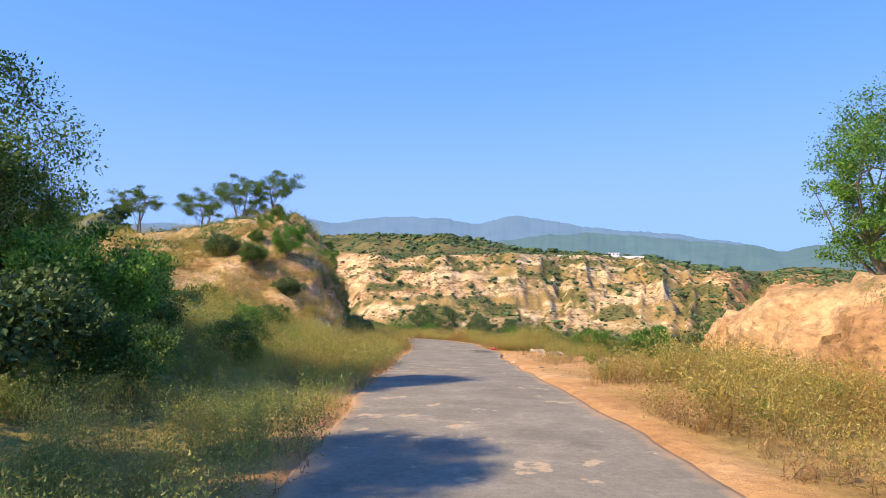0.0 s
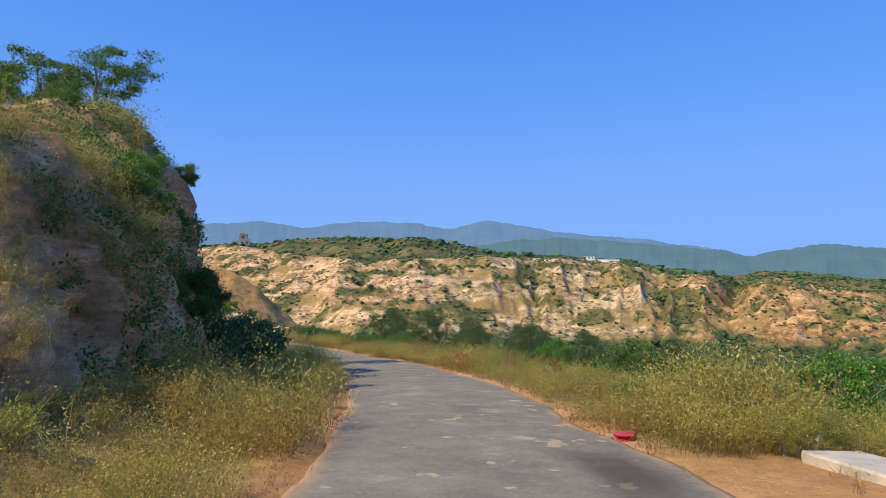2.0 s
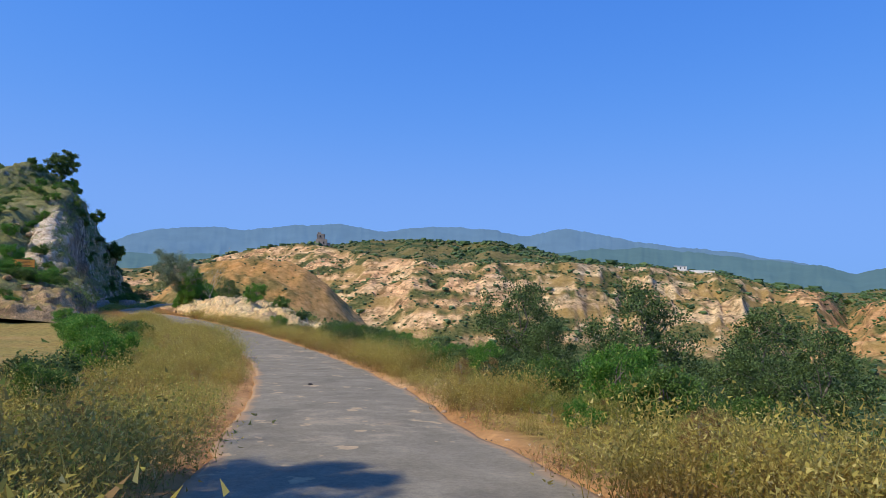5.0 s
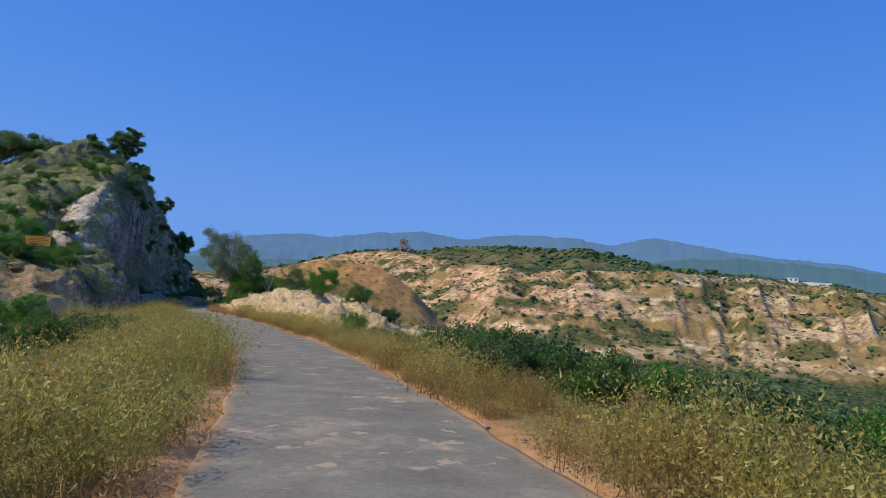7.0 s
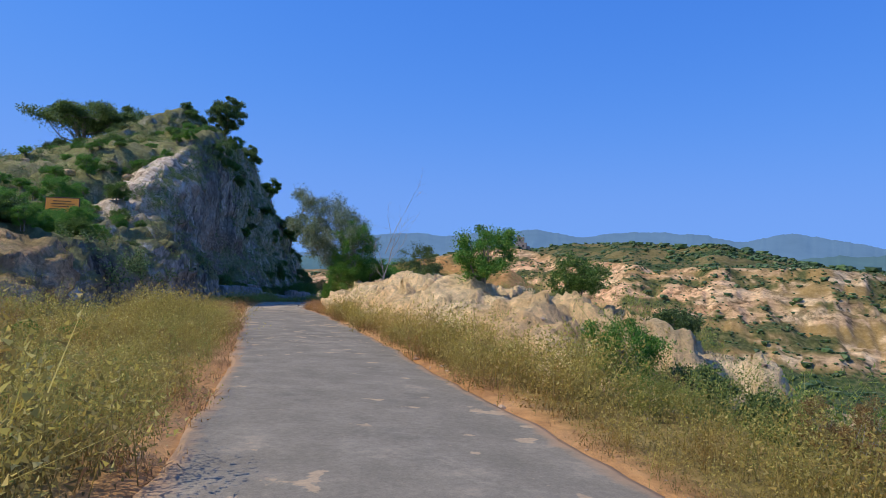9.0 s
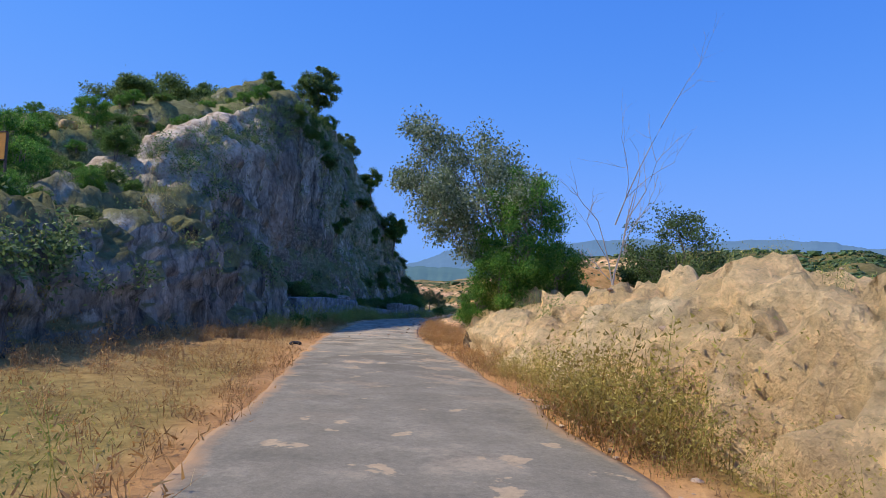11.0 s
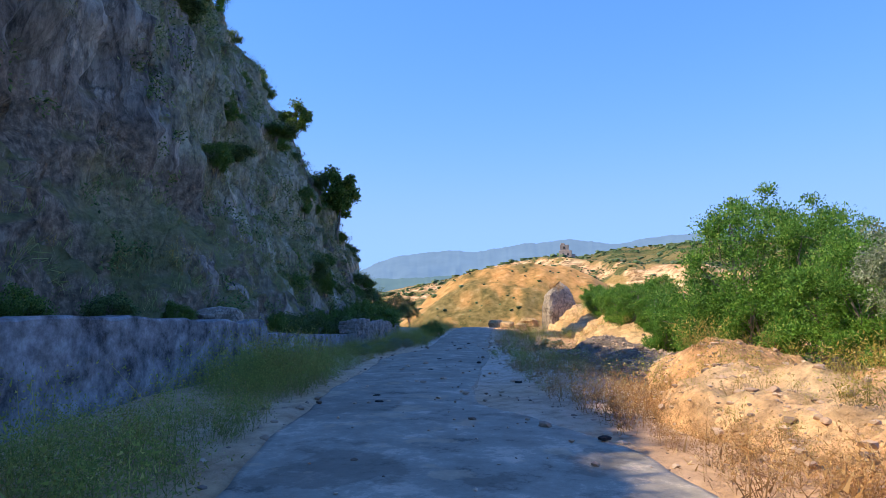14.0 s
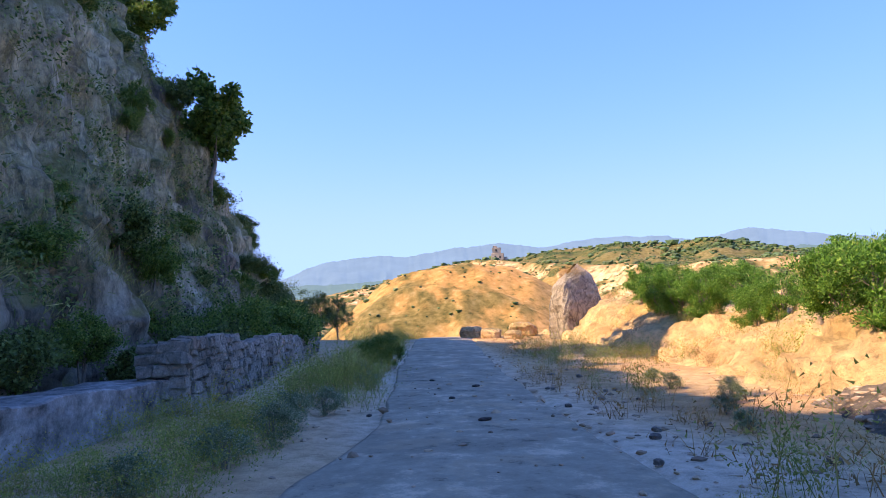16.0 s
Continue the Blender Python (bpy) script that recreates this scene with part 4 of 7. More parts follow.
M_GRAVEL = rock_material("gravel heap", (0.42, 0.33, 0.25), (0.30, 0.235, 0.175), (0.15, 0.118, 0.09), 5.0, None, 0, 0, 1.2, 1.0, 0.2, 0.8)
PILES = []
for k, (s, d, ls, ld, h, turn) in enumerate([(172.4, 7.4, 3.4, 1.4, 0.62, 0), (166.4, 6.9, 3.0, 1.5, 0.50, 10), (169.4, 5.4, 2.2, 1.0, 0.34, 0), (162.6, 5.6, 2.2, 1.0, 0.34, 0)]):
    PILES.append(heap("gravel_mound", s, d, ls, ld, h, M_GRAVEL, "low grey-brown mound of gravel beside the road", "gravel mound", 60 + 3 * k, turn))
PILE_V = np.concatenate(PILES)

BANK_KEYS = []
for s, foot, top in [(171, 8.4, 0.2), (174, 8.3, 0.7), (176, 8.4, 0.9), (177.5, 8.6, 0.85), (179, 9.0, 0.5), (180, 9.3, 0.85), (181, 9.5, 1.15), (183, 9.9, 0.7), (184.5, 10.0, 1.3), (186.5, 10.2, 1.05), (188, 10.3, 0.9), (191, 10.5, 1.15), (194, 10.6, 1.35), (198, 10.8, 1.5), (204, 11.4, 0.4)]:
    BANK_KEYS.append((s, [(foot - 1.3, -0.4), (foot - 0.4, 0.05), (foot + 0.3, 0.62 * top), (foot + 1.1, top), (foot + 3.2, 0.95 * top), (foot + 9, 0.7 * top), (foot + 17, -2.2)]))
bank, BANK_V = rock_body("sandstone_bank", BANK_KEYS, 171, 204, 0.2, 110, M_TAN, 0.26, 0.24, "sunlit cream sandstone bank with jagged eroded edge", "bank", 7, 0.1, 1, 0.10)

START_KEYS = [
    (2, [(7.3, -0.4), (7.9, 0.252), (8.9, 0.756), (10.5, 1.092), (14.5, 1.512), (24.5, 2.016), (31.5, -7)]),
    (8, [(7.1, -0.4), (7.8, 0.924), (8.9, 1.512), (11, 1.848), (14.5, 2.1), (24.5, 2.352), (31.5, -7)]),
    (14, [(7.5, -0.4), (8.1, 1.008), (9.2, 1.68), (11.5, 2.016), (15.5, 2.268), (24.5, 2.352), (31.5, -7)]),
    (18, [(8.3, -0.4), (8.8, 0.924), (9.7, 1.596), (12, 2.016), (15.5, 2.184), (24.5, 2.016), (31.5, -7)]),
    (21, [(9.3, -0.6), (9.9, 0.336), (10.9, 0.84), (12.5, 1.008), (15.5, 1.008), (24.5, 0.42), (31.5, -7)]),
    (24, [(11, -0.8), (11.5, -0.6), (12.3, -0.5), (13.5, -0.5), (16.5, -0.8), (24.5, -2), (31.5, -7)]),
]
start_bank, START_V = rock_body("orange_bank", START_KEYS, 2, 24, 0.14, 130, M_SOIL, 0.42, 0.34, "tall bank of bare orange earth above the road", "bank", 8, 0.14, 2, 0.07)


def surface_h(V, s, d):
    """Height above the road of a rock surface near s and d."""
    x, y = (float(q) for q in xy_of(s, d))
    flat = V.reshape(-1, 3)
    near = (flat[:, 0] - x) ** 2 + (flat[:, 1] - y) ** 2
    i = np.argsort(near)[:6]
    return float(flat[i, 2].max()) - float(road_z(s))


def boulder(name, s, d, sx, sy, sz, sink, material, label, category, seed, sharp=0.22, turn=0.0, lift=0.0, on=None):
    """A broken rock: a squared ball pushed about by noise."""
    bm = bmesh.new()
    bmesh.ops.create_icosphere(bm, subdivisions=5 if max(sx, sy, sz) > 0.8 else 3, radius=1.0)
    co = np.array([v.co for v in bm.verts])
    p = np.sign(co) * np.abs(co) ** 0.62
    p *= np.array([sx, sy, sz])
    k = 1 + sharp * ridged(p[:, 0] / (0.8 * sx) + seed, p[:, 1] / (0.8 * sy), p[:, 2] / (0.8 * sz), 4, seed) + 0.3 * sharp * fbm(p[:, 0] * 5, p[:, 1] * 5, p[:, 2] * 5, 3, seed)
    p *= k[:, None]
    for v, q in zip(bm.verts, p):
        v.co = q
    for f in bm.faces:
        f.smooth = sz > 0.8
    me = bpy.data.meshes.new(name)
    bm.to_mesh(me)
    bm.free()
    me.materials.append(material)
    x, y = (float(q) for q in xy_of(s, d))
    base = (float(road_z(s)) + 0.02 if on == "road" else z_at(x, y)) + lift
    ob = new(name, me)
    ob.matrix_world = pose(x, y, base + sz * (1 - sink), 0, 0, turn)
    return tagged(ob, label, category)




def standing_slab():
    n, m = 26, 40
    W, A = np.meshgrid(np.linspace(0, 1, n), np.linspace(0, 2 * np.pi, m, endpoint=False), indexing="ij")
    c, q = np.cos(A), np.sin(A)
    side = np.sign(c) * np.abs(c) ** 0.32, np.sign(q) * np.abs(q) ** 0.32
    wide = np.interp(W, [0, 0.55, 0.85, 1.0], [1.30, 1.15, 0.85, 0.25])
    deep = np.interp(W, [0, 0.6, 0.9, 1.0], [0.85, 0.7, 0.5, 0.1])
    X, Y, Z = side[0] * wide - 0.35 * W, side[1] * deep, 3.7 * W + 0.25 * side[0] * W
    k = 1 + 0.10 * ridged(X / 0.7, Y / 0.7, Z / 1.1, 4, 71) + 0.05 * ridged(X / 0.2, Y / 0.2, Z / 0.3, 3, 72)
    V = np.stack([X * k, Y * k, Z], -1).reshape(-1, 3)
    i, j = np.meshgrid(np.arange(n - 1), np.arange(m), indexing="ij")
    f = np.stack([i * m + j, i * m + (j + 1) % m, (i + 1) * m + (j + 1) % m, (i + 1) * m + j], -1).reshape(-1, 4)
    ob = new("standing_rock", mesh_from("standing_rock", V, f, M_PALE, False))
    x, y = (float(q) for q in xy_of(196.6, 10.8))
    ob.matrix_world = pose(x, y, float(road_z(196.6)) - 0.3, 0, 0, 42)
    tagged(ob, "tall standing slab of rock with a shaded grey face", "rock")


standing_slab()
for k, (s, d, h, a, b, c, turn) in enumerate([(166.6, -6.7, 2.0, 0.65, 0.45, 0.9, 15), (168.6, -6.3, 1.5, 0.7, 0.4, 0.75, -10), (170.2, -6.0, 1.0, 0.6, 0.5, 0.5, 30), (164.8, -5.2, 1.25, 0.55, 0.4, 0.3, 12)]):
    boulder("rock_slab", s, d, a, b, c, 0.5, M_PALE, "pale broken rock slab at the foot of the cliff", "rock", 40 + k, 0.25, 58 + turn, float(road_z(s)) + h - z_at(*(float(q) for q in xy_of(s, d))))
rnd = random.Random(83)
for k in range(10):
    s, d = rnd.uniform(123, 152), rnd.uniform(-22, -8.4)
    r = rnd.uniform(0.2, 0.45)
    boulder("hill_rock", s, d, r * 1.3, r, r * 0.75, 0.5, M_CREAM if k % 3 else M_SAND, "pale rock standing out of the grassy hill", "rock", 200 + k, 0.3, rnd.uniform(0, 180), surface_h(CLIFF_V, s, d) + float(road_z(s)) - z_at(*(float(q) for q in xy_of(s, d))))
boulder("dark_boulder", 58.6, -5.9, 1.7, 1.3, 1.15, 0.3, M_STONE, "big dark boulder among weeds beside the road", "boulder", 72)
for k, (s, d, a, b, c) in enumerate([(138.0, 5.9, 0.5, 0.6, 0.5), (136.9, 5.2, 0.5, 0.5, 0.55), (136.0, 4.6, 0.5, 0.5, 0.6), (137.4, 6.2, 0.6, 0.6, 0.75), (135.2, 4.1, 0.4, 0.4, 0.45), (136.6, 4.4, 0.25, 0.3, 0.25)]):
    boulder("rock_outcrop", s, d, a, b, c, 0.4, M_OUTCROP, "jagged brown rock at the end of the embankment", "rock", 73 + 3 * k, 0.45, 20 + 50 * k)
for k, (s, d, r) in enumerate([(199.5, 6.9, 0.5), (198.2, 7.8, 0.42), (201.5, 6.2, 0.6), (203.0, 7.4, 0.45), (200.4, 8.9, 0.7)]):
    boulder("rubble_stone", s, d, r, r * 0.8, r * 0.6, 0.3, M_CREAM, "pale broken stone in the rubble by the road", "stone", 80 + k)
for k, (s, d, r) in enumerate([(157.7, -0.1, 0.10), (158.5, -0.2, 0.09), (180.3, 2.5, 0.14), (166.8, 2.0, 0.13), (164.2, 0.6, 0.10), (168.6, 0.8, 0.11), (175.8, 1.8, 0.15), (178.5, 1.7, 0.12), (181.9, 1.7, 0.10), (160.6, 2.5, 0.11), (154.4, 2.5, 0.10), (176.9, 0.1, 0.08), (69.0, 0.3, 0.11)]):
    boulder("road_stone", s, d, r * 0.62, r * 0.42, r * 0.2, 0.3, M_DARKSTONE, "dark flattish stone lying on the asphalt", "stone", 100 + k, 0.3, 40 * k, 0, "road")
for k in range(34):
    s = 150 + 34 * random.random()
    d = RIGHT_EDGE + 0.1 + 1.8 * random.random()
    r = 0.02 + 0.04 * random.random()
    boulder("pebble", s, d + float(road_shift(s)), r * 1.2, r, r * 0.7, 0.3, M_STONE, "small grey stone on the gravel verge", "stone", 140 + k, 0.3, 40 * k)




M_LITTER = plain_material("red plastic", (0.55, 0.05, 0.06), 0.35, 6.0, 0.3)
boulder("litter_bag", 30.21, 2.96, 0.13, 0.09, 0.06, 0.2, M_LITTER, "crumpled red plastic bag lying at the road edge", "litter", 131, 0.6, 25)


def torn_tyre():
    bm = bmesh.new()
    n, m = 28, 8
    for i in range(n):
        a = math.pi * 1.25 * i / (n - 1)
        for j in range(m):
            b = 2 * math.pi * j / m
            r = 0.13 + 0.05 * math.cos(b)
            bm.verts.new((r * math.cos(a), r * math.sin(a), 0.05 + 0.05 * math.sin(b)))
    bm.verts.ensure_lookup_table()
    for i in range(n - 1):
        for j in range(m):
            bm.faces.new([bm.verts[i * m + j], bm.verts[i * m + (j + 1) % m], bm.verts[(i + 1) * m + (j + 1) % m], bm.verts[(i + 1) * m + j]])
    for i in (0, n - 1):
        bm.faces.new([bm.verts[i * m + j] for j in range(m)])
    me = bpy.data.meshes.new("torn_tyre")
    bm.to_mesh(me)
    bm.free()
    me.materials.append(plain_material("old rubber", (0.03, 0.03, 0.032), 0.8, 20, 0.4))
    ob = new("torn_tyre", me)
    x, y = (float(q) for q in xy_of(133.0, -1.6))
    ob.matrix_world = pose(x, y, z_at(x, y) + 0.0, 4, 0, 40)
    tagged(ob, "torn piece of black tyre lying on the verge", "tyre scrap")


torn_tyre()


# ---- low walls below the cliff ----
def box_mesh(name, sx, sy, sz, material, bevel=0.01, rough=0.0, seed=0):
    bm = bmesh.new()
    bmesh.ops.create_cube(bm, size=1.0)
    for v in bm.verts:
        v.co = Vector((v.co.x * sx, v.co.y * sy, (v.co.z + 0.5) * sz))
    if bevel:
        bmesh.ops.bevel(bm, geom=bm.edges[:], offset=bevel, segments=1, affect="EDGES")
    rnd = random.Random(seed)
    for v in bm.verts:
        v.co += Vector([rnd.uniform(-rough, rough) for _ in range(3)])
    me = bpy.data.meshes.new(name)
    bm.to_mesh(me)
    bm.free()
    me.materials.append(material)
    return me


def whitewash_material():
    m, nt, bsdf = nodes_of("stained whitewash")
    geo = position(nt)
    p = geo.outputs["Position"]
    mp = nt.nodes.new("ShaderNodeMapping")
    mp.inputs["Scale"].default_value = (1.0, 1.0, 1.3)
    nt.links.new(p, mp.inputs["Vector"])
    streak, fine = noise_tex(nt, 1.7, 9, 0.74, mp.outputs["Vector"]), noise_tex(nt, 5, 7, 0.7, p)
    col = ramp(nt, streak.outputs["Fac"], [(0.36, (0.05, 0.049, 0.043)), (0.44, (0.16, 0.155, 0.14)), (0.53, (0.26, 0.255, 0.235)), (0.64, (0.42, 0.41, 0.385))])
    col = mixc(nt, 0.6, col, ramp(nt, fine.outputs["Fac"], [(0.3, (0.35, 0.33, 0.31)), (0.55, (1, 1, 1))]), "MULTIPLY")
    nt.links.new(col, bsdf.inputs["Base Color"])
    bsdf.inputs["Roughness"].default_value = 0.9
    bump(nt, bsdf, fine.outputs["Fac"], 0.6, 0.04)
    return m


M_WHITEWASH = whitewash_material()


def build_wall():
    s = np.arange(149.5, 178.61, 0.2)
    top = np.interp(s, [149.5, 165.6, 165.9, 178.3], [1.40, 1.34, 1.0, 0.62]) + 0.09 * fbm(s / 0.8, 0 * s, 0, 4, 51)
    sec = np.array([(0, -0.5), (0.0, 0.0), (-0.01, 0.3), (-0.015, 0.6), (-0.02, 0.8), (-0.03, 0.97), (-0.06, 1.0), (-0.4, 1.0), (-1.5, 0.96), (-1.6, -0.5)])
    S = np.repeat(s[:, None], len(sec), 1)
    H = np.where(sec[None, :, 1] > 0, sec[None, :, 1] * top[:, None], sec[None, :, 1])
    D = np.interp(S, [149.5, 170, 178.6], [-4.15, -4.15, -3.4]) + sec[None, :, 0] + 0.05 * fbm(S / 0.7, H / 0.4, 0, 4, 52)
    X, Y = xy_of(S, D)
    V = np.stack([X, Y, road_z(S) + H], -1).reshape(-1, 3)
    m, n = len(sec), len(s)
    ends = np.array([[b + k, b + k + 1, b + m - 2 - k, b + m - 1 - k] for b in (0, (n - 1) * m) for k in range(m // 2 - 1)])
    me = mesh_from("retaining_wall", V, np.concatenate([grid_faces(n, m), ends]), M_WHITEWASH, False)
    tagged(new("retaining_wall", me), "low stained whitewashed retaining wall at the foot of the cliff", "wall", kind="structure")


build_wall()
M_WALLSTONE = rock_material("wall stone", (0.56, 0.53, 0.47), (0.38, 0.355, 0.31), (0.14, 0.13, 0.11), 4.0)


def stone_wall():
    """Rubble masonry: a dark core with stones standing proud of it."""
    s = np.arange(178.3, 193.01, 0.3)
    sec = np.array([(0.0, -0.6), (0.0, 1.0), (-0.5, 1.0), (-0.5, -0.6)])
    S = np.repeat(s[:, None], 4, 1)
    top = np.interp(s, [178.3, 186, 193], [1.32, 0.98, 0.55])
    H = np.where(sec[None, :, 1] > 0, sec[None, :, 1] * top[:, None], sec[None, :, 1])
    D = np.interp(S, [178.3, 193], [-3.08, -1.8]) + sec[None, :, 0]
    X, Y = xy_of(S, D)
    V = np.stack([X, Y, road_z(S) + H], -1)
    caps = np.concatenate([V[0], V[-1]])
    n = V.shape[0] * 4
    faces = np.concatenate([grid_faces(len(s), 4), [[n, n + 1, n + 2, n + 3], [n + 7, n + 6, n + 5, n + 4]]])
    core = tagged(new("stone_wall", mesh_from("stone_wall", np.concatenate([V.reshape(-1, 3), caps]), faces, M_WALLSTONE, False)), "rubble masonry wall of rough grey stones, dry and weathered", "wall", kind="structure")
    blocks = [box_mesh("stone", 1, 1, 1, M_WALLSTONE, 0.14, 0.10, k) for k in range(7)]
    rnd = random.Random(5)
    h0 = -0.1
    while h0 < 1.42:
        row = 0.17 + 0.08 * rnd.random()
        at = 178.25 + 0.2 * rnd.random()
        while at < 192.8:
            wide = 0.16 + 0.34 * rnd.random() ** 1.5
            lim = float(np.interp(at, [178.3, 186, 193], [1.40, 1.06, 0.62]))
            if h0 + row * 0.6 < lim:
                d = float(np.interp(at, [178.3, 193], [-3.08, -1.8]))
                x, y = (float(q) for q in xy_of(at + wide / 2, d - 0.05))
                x2, y2 = (float(q) for q in xy_of(at + wide / 2 + 0.1, float(np.interp(at + 0.1, [178.3, 193], [-3.08, -1.8])) - 0.05))
                ob = new("stone", rnd.choice(blocks))
                ob.parent = core
                ob.matrix_world = pose(x, y, float(road_z(at)) + h0 + rnd.uniform(-0.05, 0.05), rnd.uniform(-6, 6), rnd.uniform(-9, 9), math.degrees(math.atan2(y2 - y, x2 - x)) + rnd.uniform(-8, 8)) @ Matrix.Diagonal((wide * 0.98, 0.26 + 0.10 * rnd.random(), row * (0.8 + 0.45 * rnd.random()), 1))
            at += wide
        h0 += row
    # the end that turns back to the rock
    for k in range(21):
        h, o = -0.1 + 0.2 * (k // 3), 0.12 + 0.28 * (k % 3)
        x, y = (float(q) for q in xy_of(178.25, -3.1 - o))
        ob = new("stone", rnd.choice(blocks))
        ob.parent = core
        ob.matrix_world = pose(x, y, float(road_z(178.25)) + h + rnd.uniform(-0.03, 0.03), rnd.uniform(-5, 5), rnd.uniform(-7, 7), 30 + rnd.uniform(-14, 14)) @ Matrix.Diagonal((rnd.uniform(0.24, 0.42), rnd.uniform(0.24, 0.36), rnd.uniform(0.15, 0.25), 1))


# ---- culvert parapet, board, far buildings ----
M_CONCRETE = plain_material("weathered concrete", (0.60, 0.49, 0.36), 0.9, 3.0, 0.6)
px0, py0 = (float(q) for q in xy_of(26.3, 4.95))
par = new("culvert_parapet", box_mesh("culvert_parapet", 0.75, 4.7, 0.85, M_CONCRETE, 0.03, 0.012, 3))
par.matrix_world = pose(px0, py0, float(road_z(26.3)) - 0.72, -6.0, 0, 3)
tagged(par, "low weathered concrete culvert parapet beside the road", "parapet")


def signboard():
    root = new("signboard")
    x, y, z = -54.2, 115.9, -5.05
    root.matrix_world = pose(x, y, z - 1.75, 0, 0, 14) @ Matrix.Diagonal((0.92, 0.95, 0.78, 1))
    rust = plain_material("orange painted steel", (0.95, 0.36, 0.045), 0.6, 6.0, 0.2)
    dark = plain_material("dark paint", (0.10, 0.045, 0.03), 0.7, 6.0, 0.3)
    steel = plain_material("rusted post", (0.14, 0.09, 0.07), 0.8, 9.0, 0.5)
    panel = part("panel", box_mesh("panel", 2.35, 0.05, 1.15, rust, 0.008), root)
    panel.location = (0, 0, 1.72)
    for px, pz, w, h in ((0, 1.72, 2.4, 0.06), (0, 2.83, 2.4, 0.06)):
        ob = part("frame_rail", box_mesh("frame_rail", w, 0.07, h, dark, 0.006), root)
        ob.location = (px, 0, pz)
    for px in (-1.18, 1.18):
        ob = part("post", box_mesh("post", 0.07, 0.07, 3.6, steel, 0.008), root, "rusted steel post")
        ob.location = (px, 0.02, -0.75)
    for k, (px, pz, w) in enumerate([(0, 2.58, 1.3), (0.05, 2.38, 1.7), (-0.1, 2.18, 1.2), (0.0, 1.98, 1.8), (0.1, 1.84, 0.9)]):
        ob = part("writing_bar", box_mesh("writing_bar", w, 0.012, 0.045, dark, 0), root)
        ob.location = (px, -0.03, pz)
    tagged(root, "orange steel signboard with faded dark writing on two posts", "signboard")


signboard()


def ruin_tower():
    root = new("ruined_tower")
    x, y = -272.5, 1028.5
    z = z_at(x, y)
    root.matrix_world = pose(x, y, z - 1.0, 0, 0, 12) @ Matrix.Diagonal((1.35, 1.35, 1.15, 1))
    stone = plain_material("tower stone", (0.42, 0.33, 0.25), 0.9, 0.3, 0.5)
    for name, sx, sy, sz, px, pz in (("lower_storey", 13, 10, 9, 0, 0), ("upper_storey", 9, 8, 7.5, -1.2, 9), ("broken_top", 4, 6, 2.2, -3, 16.5), ("side_wall", 4, 8, 4.5, 8, 0)):
        ob = part(name, box_mesh(name, sx, sy, sz, stone, 0.3, 0.35, int(sz * 7)), root)
        ob.location = (px, 0, pz)
    # solid slabs painted dark stand for the shade inside the openings
    hole = plain_material("dark opening", (0.05, 0.045, 0.04), 0.9)
    for px, pz in ((-2.5, 3), (2.5, 3), (-1.5, 11.5)):
        ob = part("window", box_mesh("window", 1.6, 0.3, 2.6, hole, 0), root)
        ob.location = (px, -5.2 if pz < 9 else -4.2, pz)
    tagged(root, "ruined square stone tower on a distant ridge", "tower")


def white_house():
    root = new("white_house")
    x, y = 222.7, 811.2
    root.matrix_world = pose(x, y, z_at(x, y) + 0.4, 0, 0, -15)
    white = plain_material("white plaster", (0.78, 0.77, 0.74), 0.8, 0.5, 0.2)
    grey = plain_material("grey roof", (0.45, 0.46, 0.47), 0.7, 0.5, 0.2)
    hole = plain_material("window dark", (0.06, 0.06, 0.07), 0.6)
    part("wall", box_mesh("wall", 14, 8, 5.2, white, 0.1), root)
    r = part("roof", box_mesh("roof", 15, 9, 0.5, grey, 0.05), root)
    r.location = (0, 0, 5.2)
    for px in (-4.5, 0, 4.5):
        ob = part("window", box_mesh("window", 1.6, 0.2, 1.8, hole, 0), root)
        ob.location = (px, -4.05, 2.2)
    tagged(root, "small white plastered house on the rim of the mesa", "house")


def rim_wall():
    x, y = 243.0, 806.0
    wall = new("boundary_wall", box_mesh("boundary_wall", 34, 0.5, 3.4, plain_material("pale plaster", (0.74, 0.72, 0.68), 0.85, 0.6, 0.25), 0.05))
    wall.matrix_world = pose(x, y, z_at(x, y) - 0.6, 0, 0, -15)
    tagged(wall, "long low whitewashed wall beside the house on the rim", "wall", kind="structure")


ruin_tower()
white_house()
rim_wall()


